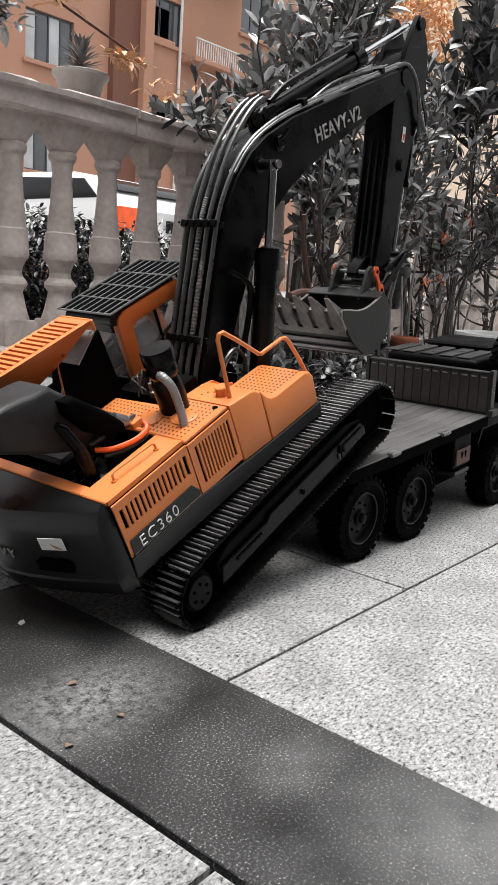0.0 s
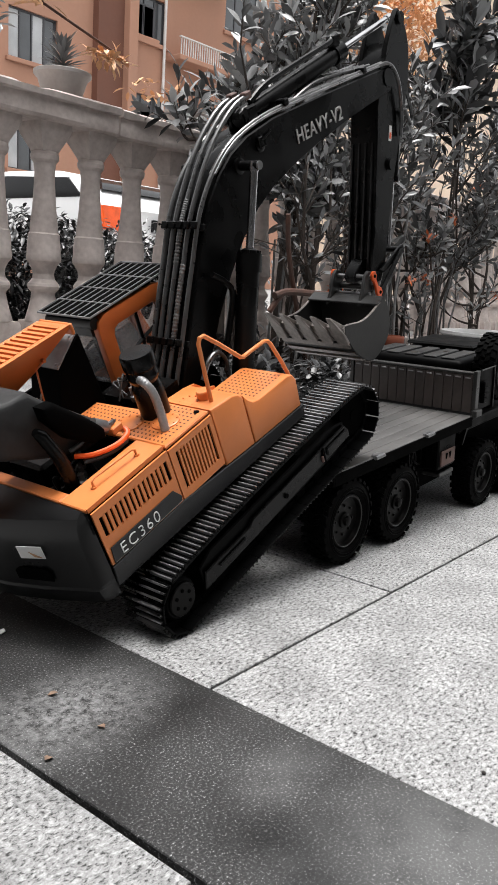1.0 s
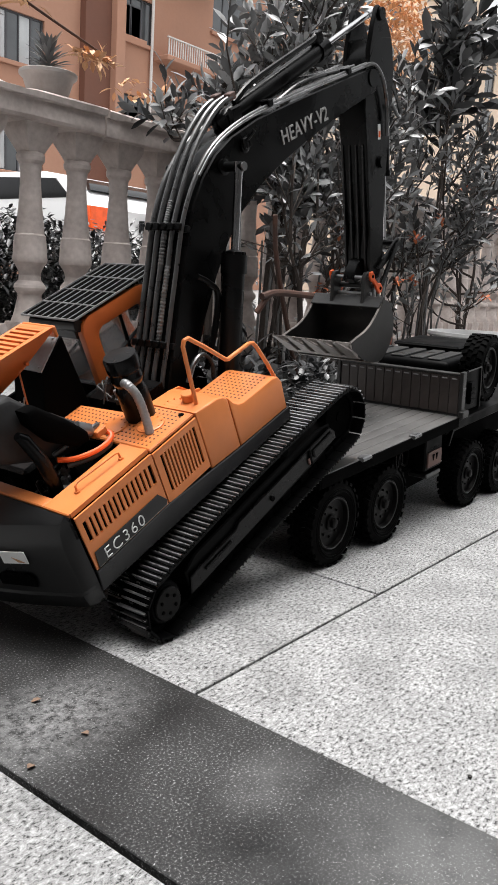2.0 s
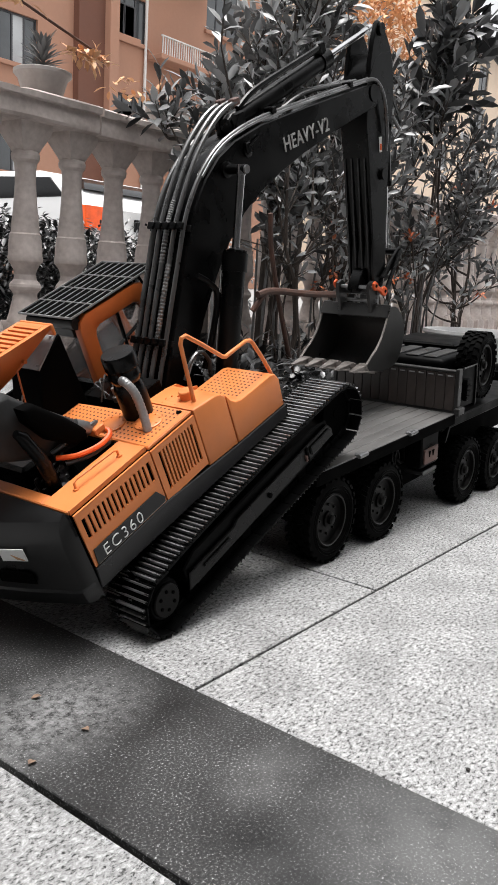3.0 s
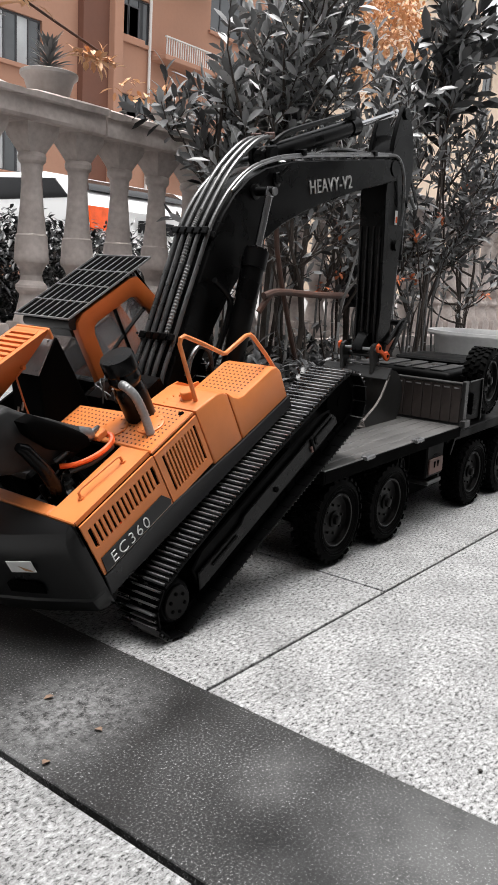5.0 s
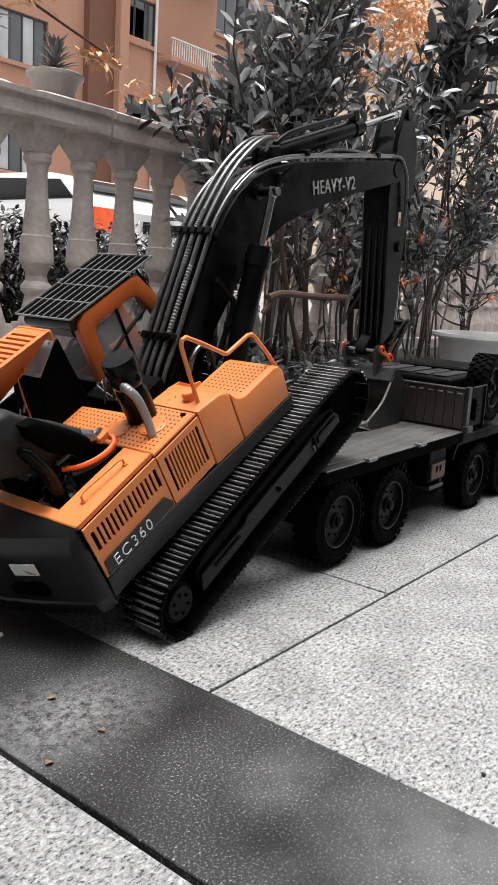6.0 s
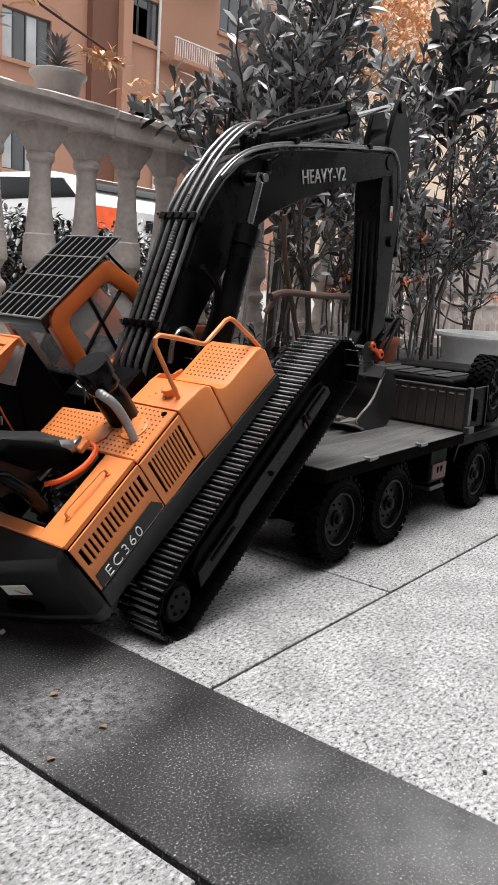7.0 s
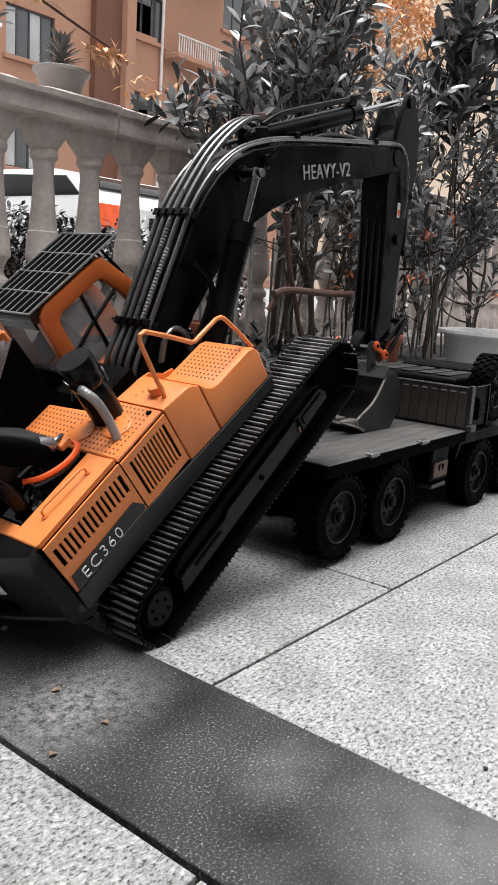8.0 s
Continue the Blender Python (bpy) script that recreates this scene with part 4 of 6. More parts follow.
    tube(bm, [(0.058, Y(0.628), 0.196), (0.048, Y(0.628), 0.193), (0.043, Y(0.628), 0.165), (0.040, Y(0.63), 0.125)], 0.0010, 6)
    lathe(bm, [(0.002, -0.002), (0.002, 0.002)], 10, "y", (0.059, Y(0.628), 0.197))
    part("prop_rod", bm, M_ORANGE_DARK, hood)
    bm = bm_new()
    for k in range(14):
        x = -0.05 + k * 0.0062
        tube(bm, [(x, Y(0.6145), 0.160 + k * 0.0008), (x + 0.004, Y(0.6135), 0.1665 + k * 0.0008)], 0.0009, 5)
    part("hinge_spring", bm, M_STEEL, hood)
    # soft dark cover over the pump
    bm = bm_new()
    prism(bm, [(-0.102, 0.206), (-0.093, 0.222), (-0.060, 0.2225), (-0.038, 0.219), (-0.011, 0.213), (0.007, 0.193), (0.047, 0.150), (0.048, 0.131), (0.021, 0.134), (-0.015, 0.147), (-0.078, 0.188)], Y(0.554), Y(0.604), 0.006, 3)
    bmesh.ops.triangulate(bm, faces=[f for f in bm.faces if len(f.verts) > 4])
    bmesh.ops.subdivide_edges(bm, edges=bm.edges[:], cuts=2, use_grid_fill=True)
    for v in bm.verts:
        q = noise.noise(v.co * 38) * 0.0035 + noise.noise(v.co * 90) * 0.0012
        v.co += Vector((0.2 * q, q, 0.6 * q))
    part("pump_cover", bm, M_CLOTH, exc, "dark grey soft cover bulging from the bay", smooth_angle=60)
    # raised black shape stands in for the dark inside of the cover's opening
    bm = bm_new()
    prism(bm, [(-0.016, 0.205), (-0.003, 0.203), (0.021, 0.174), (0.036, 0.153), (0.034, 0.143), (0.019, 0.146), (-0.003, 0.166), (-0.016, 0.191)], Y(0.536), Y(0.5525), 0.005, 3)
    part("end_cap", bm, M_DEEP, exc, smooth_angle=50)
    bm = bm_new()
    tube(bm, [(0.030, Y(0.546), 0.158), (0.039, Y(0.543), 0.150), (0.0415, Y(0.542), 0.1475)], [0.0068, 0.0068, 0.005], 16)
    part("end_ring", bm, M_STEEL, exc, "bright metal ring")
    bm = bm_new()
    tube(bm, [(-0.030, Y(0.537), 0.191), (-0.026, Y(0.537), 0.185), (-0.019, Y(0.537), 0.160), (-0.017, Y(0.537), 0.140), (-0.017, Y(0.537), 0.115)], [0.0035, 0.0056, 0.0062, 0.0066, 0.0066], 14)
    part("pipe_stub", bm, M_BLACK, exc)
    bm = bm_new()
    tube(bm, curve_pts([(0.000, Y(0.545), 0.144), (0.012, Y(0.535), 0.140), (0.030, Y(0.527), 0.1385), (0.046, Y(0.527), 0.1385), (0.053, Y(0.532), 0.1405), (0.050, Y(0.541), 0.143), (0.036, Y(0.552), 0.148)]), 0.0026, 8)
    part("orange_cable", bm, M_LINK, exc, "bright orange cable")
    bm = bm_new()
    tube(bm, curve_pts([(0.002, Y(0.552), 0.146), (0.020, Y(0.545), 0.150), (0.040, Y(0.540), 0.152), (0.052, Y(0.545), 0.148), (0.050, Y(0.560), 0.138)]), 0.0024, 8)
    tube(bm, curve_pts([(0.004, Y(0.540), 0.136), (0.024, Y(0.530), 0.134), (0.044, Y(0.5285), 0.1335), (0.0505, Y(0.535), 0.130)]), 0.0026, 8)
    split("black_cable", bm, M_HOSE, exc)
    bm = bm_new()
    box(bm, 0.040, 0.053, Y(0.534), Y(0.550), 0.142, 0.149, 0.001)
    part("cable_plug", bm, M_ORANGE, exc)
    bm = bm_new()
    rnd = random.Random(7)
    for k in range(9):
        a = (rnd.uniform(-0.025, 0.045), Y(rnd.uniform(0.535, 0.60)), 0.07)
        b = (rnd.uniform(-0.025, 0.045), Y(rnd.uniform(0.535, 0.60)), rnd.uniform(0.105, 0.13))
        c = (rnd.uniform(-0.02, 0.045), Y(rnd.uniform(0.535, 0.62)), 0.08)
        tube(bm, curve_pts([a, b, c], 7), rnd.uniform(0.002, 0.0035), 7)
    box(bm, -0.02, 0.03, Y(0.55), Y(0.60), 0.06, 0.10, 0.004)
    box(bm, 0.0, 0.04, Y(0.61), Y(0.67), 0.06, 0.115, 0.004)
    split("engine_hose", bm, M_BLACK, exc)
    bm = bm_new()
    for k in range(6):
        y = Y(0.535 + k * 0.011)
        lathe(bm, [(0.0042, 0.0), (0.0042, 0.004), (0.003, 0.0045), (0.003, 0.011), (0, 0.011)], 8, "z", (-0.01 + k * 0.009, y, 0.114))
    for k in range(5):
        x, y = 0.118 + 0.006 * k, Y(0.592 + 0.004 * (k % 3))
        lathe(bm, [(0.0035, 0.0), (0.0035, 0.006), (0.002, 0.007), (0.002, 0.016), (0, 0.016)], 8, "z", (x, y, 0.122))
    split("fitting", bm, M_STEEL, exc)
    bm = bm_new()
    box(bm, 0.118, 0.165, Y(0.575), Y(0.646), 0.055, 0.122)
    for k in range(4):
        tube(bm, curve_pts([(0.12 + 0.008 * k, Y(0.59), 0.12), (0.13 + 0.008 * k, Y(0.605), 0.142 - 0.004 * k), (0.15 + 0.006 * k, Y(0.635), 0.118)]), 0.0022, 7)
    part("valve_block", bm, M_BLACK, exc)
    bm = bm_new()
    for k in range(4):
        tube(bm, curve_pts([(x + 0.004 * k, Y(0.570 + 0.004 * k), z - 0.003 * k) for x, z in [(0.1948, 0.1048), (0.2103, 0.1189), (0.227, 0.1213), (0.2368, 0.1061), (0.233, 0.0868)]], 6), 0.0024, 8)
    split("feed_hose", bm, M_HOSE, exc)
    bm = bm_new()
    for k in range(3):
        tube(bm, curve_pts([(0.105 + 0.006 * k, Y(0.60), 0.128), (0.12, Y(0.60 + 0.01 * k), 0.150 - 0.006 * k), (0.14, Y(0.625), 0.128)]), 0.0009, 6)
    split("wiring", bm, M_HOSE, exc)


def build_cab(exc):
    ya, yb = 0.652, 0.735
    outer = [(0.146, 0.058), (0.149, 0.178), (0.153, 0.187), (0.163, 0.1925), (0.240, 0.1915), (0.250, 0.188), (0.268, 0.150), (0.280, 0.100), (0.281, 0.058)]
    inner = [(0.1655, 0.100), (0.168, 0.165), (0.1705, 0.171), (0.177, 0.1735), (0.231, 0.1725), (0.238, 0.169), (0.2505, 0.143), (0.262, 0.104), (0.260, 0.100)]
    cab = None
    for y0, y1 in ((ya, ya + 0.010), (yb - 0.010, yb)):
        bm = bm_new()
        n = len(outer)
        vo = [[bm.verts.new((x, Y(y), z)) for x, z in outer] for y in (y0, y1)]
        vi = [[bm.verts.new((x, Y(y), z)) for x, z in inner] for y in (y0, y1)]
        for i in range(n):
            j = (i + 1) % n
            bm.faces.new((vo[0][i], vo[0][j], vi[0][j], vi[0][i]))
            bm.faces.new((vo[1][i], vi[1][i], vi[1][j], vo[1][j]))
            bm.faces.new((vo[0][i], vo[1][i], vo[1][j], vo[0][j]))
            bm.faces.new((vi[0][i], vi[0][j], vi[1][j], vi[1][i]))
        bmesh.ops.recalc_face_normals(bm, faces=bm.faces[:])
        es = [e for e in bm.edges if abs(e.verts[0].co.y - e.verts[1].co.y) < 1e-6 and (e.verts[0] in vo[0] + vo[1]) == (e.verts[1] in vo[0] + vo[1])]
        bmesh.ops.bevel(bm, geom=es, offset=0.002, segments=2, affect="EDGES", profile=0.5)
        if cab is None:
            cab = part("cab", bm, M_ORANGE_DARK, exc, "orange cab with clear windows and a roof grille", smooth_angle=40)
        else:
            part("cab_side", bm, M_ORANGE_DARK, cab, smooth_angle=40)
        bm = bm_new()
        ym = Y((y0 + y1) / 2)
        prism(bm, [(x, z) for x, z in inner], ym - 0.0006, ym + 0.0006)
        g = part("window_pane", bm, M_GLASS, cab)
        g.visible_shadow = False
        bm = bm_new()
        tube(bm, [(0.166, ym, 0.128), (0.205, ym, 0.140), (0.246, ym, 0.150)], 0.0022, 6)
        tube(bm, [(0.205, ym, 0.100), (0.207, ym, 0.172)], 0.0024, 6)
        part("window_bar", bm, M_BLACK, cab)
    bm = bm_new()
    box(bm, 0.148, 0.156, Y(ya + 0.0105), Y(yb - 0.0105), 0.170, 0.188, 0.002)
    box(bm, 0.156, 0.246, Y(ya + 0.0105), Y(yb - 0.0105), 0.184, 0.1905)
    box(bm, 0.148, 0.156, Y(ya + 0.0105), Y(yb - 0.0105), 0.06, 0.115)
    box(bm, 0.156, 0.278, Y(ya + 0.0105), Y(yb - 0.0105), 0.06, 0.068)
    tube(bm, [(0.150, Y(ya + 0.004), 0.187), (0.150, Y(yb - 0.004), 0.187)], 0.0065, 12)
    part("cab_body", bm, M_GREY, cab)
    bm = bm_new()
    box(bm, 0.1505, 0.1517, Y(ya + 0.011), Y(yb - 0.011), 0.1155, 0.1695)
    g = part("rear_pane", bm, M_GLASS, cab)
    g.visible_shadow = False
    bm = bm_new()
    prism(bm, [(0.185, 0.07), (0.225, 0.07), (0.228, 0.098), (0.200, 0.103), (0.190, 0.150), (0.180, 0.152)], Y(0.675), Y(0.715), 0.004, 2)
    tube(bm, [(0.238, Y(0.668), 0.07), (0.236, Y(0.668), 0.118)], 0.0022, 6)
    part("driver_seat", bm, M_BLACK, cab)
    # roof grille
    bm = bm_new()
    z0, z1 = 0.1975, 0.1983
    g0, g1 = Y(0.650), Y(0.738)
    box(bm, 0.144, 0.274, g0 + 0.002, g1 - 0.002, 0.1955, z0)
    rg = part("roof_guard", bm, M_DEEP, cab)
    bm = bm_new()
    for y in (g0, g1 - 0.0009):
        box(bm, 0.142, 0.276, y, y + 0.0009, z0 - 0.001, z1 + 0.0003)
    for x in (0.142, 0.1745, 0.2065, 0.2395, 0.275):
        box(bm, x, x + 0.0010, g0 + 0.001, g1 - 0.001, z0 - 0.001, z1 + 0.0003)
    for k in range(1, 8):
        y = g0 + (g1 - g0) * k / 8
        box(bm, 0.144, 0.274, y - 0.0004, y + 0.0004, z0, z1)
    part("grille", bm, M_BAR, rg, "grey bar grille")
    bm = bm_new()
    for y in (ya + 0.004, yb - 0.010):
        box(bm, 0.165, 0.172, Y(y), Y(y + 0.006), 0.190, 0.1928)
        box(bm, 0.228, 0.240, Y(y), Y(y + 0.006), 0.190, 0.1928)
    for k in range(5):
        tube(bm, [(0.262, Y(0.668 + k * 0.012), 0.19), (0.274, Y(0.668 + k * 0.012), 0.15)], 0.0016, 6)
    split("guard_bracket", bm, M_BLACK, rg)
    return cab


BOOM_BACK = [(0.178, 0.104), (0.203, 0.142), (0.226, 0.177), (0.249, 0.2105), (0.271, 0.243), (0.289, 0.2635), (0.312, 0.2825), (0.340, 0.2975), (0.372, 0.3060), (0.424, 0.3100), (0.517, 0.3068), (0.600, 0.3025), (0.674, 0.2985)]
BOOM_FRONT = [(0.690, 0.296), (0.694, 0.283), (0.684, 0.268), (0.640, 0.2660), (0.570, 0.2630), (0.500, 0.2570), (0.448, 0.250), (0.399, 0.240), (0.365, 0.228), (0.328, 0.206), (0.296, 0.180), (0.262, 0.147), (0.222, 0.100), (0.198, 0.083), (0.172, 0.088)]


def build_boom(exc):
    b = Vector(FOOT)
    y0, y1 = Y(0.584), Y(0.636)
    bm = bm_new()
    prism(bm, [(x, z) for x, z in BOOM_BACK + BOOM_FRONT], y0, y1, 0.0015)
    boom = part("boom", bm, M_BLACK, exc, "black excavator boom lettered HEAVY-V2", smooth_angle=40)
    for v in boom.data.vertices:
        v.co -= b
    off = Matrix.Translation(-b)

    def sub(name, bm, material, label="", sa=35):
        return split(name, bm, material, boom, off, sa, label)
    text_mesh("lettering", "HEAVY-V2", 0.0235, M_LETTER, boom, off @ pose(0.458, y0 - 0.0006, 0.2695, 90, 0.5, 0) @ Matrix.Diagonal((0.90, 1, 1, 1)), thin=0.0001, space=1.08)
    # seams and lugs
    bm = bm_new()
    for x, z, r in ((0.347, 0.282, 0.0085), (0.3885, 0.2905, 0.007)):
        lathe(bm, [(r, y0 + 0.001), (r, y0 - 0.003), (r * 0.7, y0 - 0.004), (0, y0 - 0.004)], 18, "y", (x, 0, z))
        lathe(bm, [(r, y1 - 0.001), (r, y1 + 0.004), (0, y1 + 0.004)], 18, "y", (x, 0, z))
    tube(bm, [(0.347, y0 - 0.028, 0.282), (0.347, y1 + 0.028, 0.282)], 0.0052, 12)
    lathe(bm, [(0.011, y0 + 0.0005), (0.011, y0 - 0.0015), (0, y0 - 0.0015)], 20, "y", (0.6797, 0, 0.2857))
    box(bm, 0.3835, 0.396, y0 - 0.006, y0, 0.288, 0.300, 0.001)
    tube(bm, [(0.390, y0 - 0.004, 0.296), (0.398, y0 - 0.012, 0.3045)], 0.0024, 8)
    sub("pin_boss", bm, M_BLACK)
    bm = bm_new()
    tube(bm, [(0.347, y0 - 0.030, 0.282), (0.347, y0 - 0.0275, 0.282)], 0.0046, 12)
    sub("pin_end", bm, M_STEEL)
    # hoses along the back, in steel lines over the knee
    back = [Vector((x, 0, z)) for x, z in BOOM_BACK]

    def along(i0, i1, lift):
        out = []
        for i in range(i0, i1):
            d = (back[min(i + 1, len(back) - 1)] - back[max(i - 1, 0)]).normalized()
            out.append(back[i] + Vector((-d.z, 0, d.x)) * lift)
        return out
    for k, (y, lift) in enumerate(((0.5880, 0.006), (0.5985, 0.008), (0.6090, 0.0085), (0.6195, 0.008), (0.6300, 0.007))):
        last = 13 if k in (0, 4) else 5
        bm = bm_new()
        p = [Vector((0.168 + 0.004 * k, 0, 0.080))] + along(0, last, lift)
        if last == 5:
            p += [Vector((0.296, 0, 0.2815)), Vector((0.328, 0, 0.3090)), Vector((0.360, 0, 0.3280)), Vector((0.384, 0, 0.3370)), Vector((0.404, 0, 0.3395))]
        line = curve_pts([(q.x, Y(y), q.z) for q in p], 5)
        tube(bm, line, 0.0028 if k else 0.0026, 10)
        sub("hose", bm, M_HOSE)
    bm = bm_new()
    for y, lift in ((0.5862, 0.0045), (0.5915, 0.0050)):
        tube(bm, curve_pts([(q.x, Y(y), q.z) for q in along(6, 13, lift)], 5), 0.0018, 8)
    sub("steel_line", bm, M_STEEL, "bright steel oil line")
    bm = bm_new()
    for k, (i0, i1) in enumerate(((1, 3), (3, 5))):
        y = 0.5985 + 0.0105 * k
        ln = curve_pts([(q.x, Y(y), q.z) for q in along(i0, i1 + 1, 0.0085)], 22)
        tube(bm, ln, [0.0033 if i % 2 else 0.0026 for i in range(len(ln))], 8)
    sub("spiral_guard", bm, M_COIL, "grey spiral guard on the hose")
    for i in (1, 4):
        bm = bm_new()
        d = (back[i + 1] - back[i - 1]).normalized()
        nrm = Vector((-d.z, 0, d.x))
        ang = math.degrees(math.atan2(d.z, d.x))
        box(bm, -0.0035, 0.0035, Y(0.5815), Y(0.6385), 0.0005, 0.0045, 0.0006)
        for y in (0.588, 0.5985, 0.609, 0.6195, 0.630):
            box(bm, -0.004, 0.004, Y(y) - 0.0045, Y(y) + 0.0045, 0.0098, 0.0135, 0.001)
            lathe(bm, [(0.0014, 0.0135), (0.0014, 0.0150), (0, 0.0150)], 6, "z", (0, Y(y) + 0.0052, 0))
        part("hose_clamp", bm, M_BLACK, boom, "", off @ Matrix.Translation(back[i]) @ pose(0, 0, 0, 0, -ang, 0))
    bm = bm_new()
    for x, z in ((0.452, 0.3150), (0.625, 0.3045)):
        box(bm, x - 0.004, x + 0.004, Y(0.5825), Y(0.596), z, z + 0.0075, 0.001)
        box(bm, x - 0.003, x + 0.003, Y(0.624), Y(0.638), z, z + 0.0075, 0.001)
    box(bm, 0.392, 0.412, Y(0.594), Y(0.6), 0.306, 0.330, 0.002)
    box(bm, 0.392, 0.412, Y(0.62), Y(0.626), 0.306, 0.330, 0.002)
    sub("line_clamp", bm, M_BLACK)
    bm = bm_new()
    for k in range(4):
        y = 0.598 + 0.008 * k
        tube(bm, curve_pts([(0.48 + 0.02 * k, Y(y), 0.312), (0.53, Y(y), 0.3185 + 0.002 * k), (0.58, Y(y), 0.3155), (0.625, Y(y + 0.002), 0.3095), (0.66, Y(y), 0.3065)], 5), 0.0024, 7)
    tube(bm, curve_pts([(0.66, Y(0.5875), 0.304), (0.688, Y(0.584), 0.300), (0.703, Y(0.5825), 0.275), (0.704, Y(0.5835), 0.235), (0.696, Y(0.585), 0.205)], 6), 0.0026, 8)
    sub("top_hose", bm, M_HOSE)
    bm = bm_new()
    for x, y, z in ((0.404, 0.6000, 0.3400), (0.404, 0.6195, 0.3400)):
        box(bm, x - 0.006, x + 0.006, Y(y) - 0.004, Y(y) + 0.004, z - 0.004, z + 0.004, 0.001)
    sub("hose_union", bm, M_PLATE, "brownish brass hose union")
    bm = bm_new()
    tube(bm, curve_pts([(x, Y(0.574), z) for x, z in [(0.2544, 0.1989), (0.2697, 0.1841), (0.2778, 0.1671), (0.2596, 0.1347), (0.231, 0.0996)]], 6), 0.0034, 8)
    sub("foot_hose", bm, M_BLACK)
    return boom


def build_arm(exc):
    b = Vector(ARM_PIN)
    y0, y1 = Y(0.589), Y(0.631)
    bm = bm_new()
    side = [(0.690, 0.306), (0.712, 0.3165), (0.733, 0.3130), (0.7565, 0.300), (0.751, 0.283), (0.737, 0.256), (0.712, 0.224), (0.684, 0.196), (0.652, 0.158), (0.614, 0.108), (0.584, 0.066), (0.562, 0.047),
            (0.546, 0.053), (0.540, 0.066), (0.558, 0.096), (0.574, 0.118), (0.603, 0.174), (0.627, 0.2185), (0.648, 0.2606), (0.668, 0.285)]
    prism(bm, side, y0, y1, 0.0015)
    # two ears that hold the rod, and the rounded nose at the bucket pin
    ear = [(0.690, 0.3055), (0.700, 0.3170), (0.721, 0.3345), (0.741, 0.3480), (0.747, 0.3485), (0.7535, 0.3400), (0.7572, 0.318), (0.7565, 0.2995), (0.733, 0.3090), (0.712, 0.3125)]
    prism(bm, ear, y0 + 0.0002, y0 + 0.0075, 0.0012)
    prism(bm, ear, y1 - 0.0075, y1 - 0.0002, 0.0012)
    prism(bm, [(0.556, 0.088), (0.546, 0.090), (0.527, 0.0845), (0.5185, 0.0785), (0.521, 0.0700), (0.530, 0.0660), (0.556, 0.054)], y0 + 0.012, y1 - 0.012, 0.0012)
    arm = part("stick", bm, M_BLACK, exc, "black dipper arm with ribbed inner face", smooth_angle=40)
    for v in arm.data.vertices:
        v.co -= b
    off = Matrix.Translation(-b)

    def sub(name, bm, material, label="", sa=35):
        return split(name, bm, material, arm, off, sa, label)
    bm = bm_new()
    for k in range(4):
        y = y0 + 0.005 + k * 0.0105
        prism(bm, [(0.5400, 0.0700), (0.5440, 0.0690), (0.6295, 0.2205), (0.6265, 0.2215)], y, y + 0.0024)
    sub("inner_rib", bm, M_GREY)
    bm = bm_new()
    for s in (y0 - 0.003, y1):
        lathe(bm, [(0.0145, s), (0.0145, s + 0.003)], 22, "y", (0.6797, 0, 0.2907))
        lathe(bm, [(0.008, s), (0.008, s + 0.003)], 18, "y", (0.745, 0, 0.337))
        lathe(bm, [(0.008, s - 0.001), (0.008, s + 0.003)], 18, "y", (0.648, 0, 0.180))
    sub("pin_boss", bm, M_BLACK)
    bm = bm_new()
    box(bm, -0.0035, 0.0035, -0.0003, 0.0003, -0.010, 0.010)
    st = part("sticker", bm, M_STICKER, arm, "small white sticker with orange print", off @ pose(0.664, y0 - 0.0005, 0.2165, 0, 30, 0))
    bm = bm_new()
    box(bm, -0.0022, 0.0022, -0.0007, -0.0003, -0.007, 0.001)
    part("mark", bm, M_LINK, st)
    # bucket cylinder along the outer edge
    bm = bm_new()
    tube(bm, [(0.752, Y(0.61), 0.270), (0.676, Y(0.61), 0.141)], 0.0094, 16)
    tube(bm, [(0.679, Y(0.61), 0.146), (0.675, Y(0.61), 0.1395)], 0.0108, 16)
    sub("bucket_cylinder", bm, M_BLACK)
    bm = bm_new()
    tube(bm, [(0.676, Y(0.61), 0.141), (0.627, Y(0.61), 0.060)], 0.0040, 12)
    sub("bucket_rod", bm, M_CHROME, "bright chrome bucket rod")
    bm = bm_new()
    tube(bm, [(0.623, Y(0.585), 0.060), (0.623, Y(0.635), 0.060)], 0.0048, 12)
    for y in (Y(0.584), Y(0.632)):
        prism(bm, [(0.560, 0.066), (0.566, 0.058), (0.628, 0.054), (0.629, 0.066), (0.620, 0.068)], y, y + 0.004, 0.0006)
        prism(bm, [(0.617, 0.066), (0.628, 0.062), (0.552, 0.038), (0.546, 0.046)], y - 0.0035, y - 0.0005, 0.0006)
    sub("rocker_link", bm, M_BLACK)
    bm = bm_new()
    tube(bm, curve_pts([(0.704, Y(0.583), 0.232), (0.716, Y(0.585), 0.205), (0.728, Y(0.588), 0.215), (0.732, Y(0.592), 0.245), (0.724, Y(0.592), 0.29)], 6), 0.0026, 8)
    sub("hose", bm, M_HOSE)
    return arm


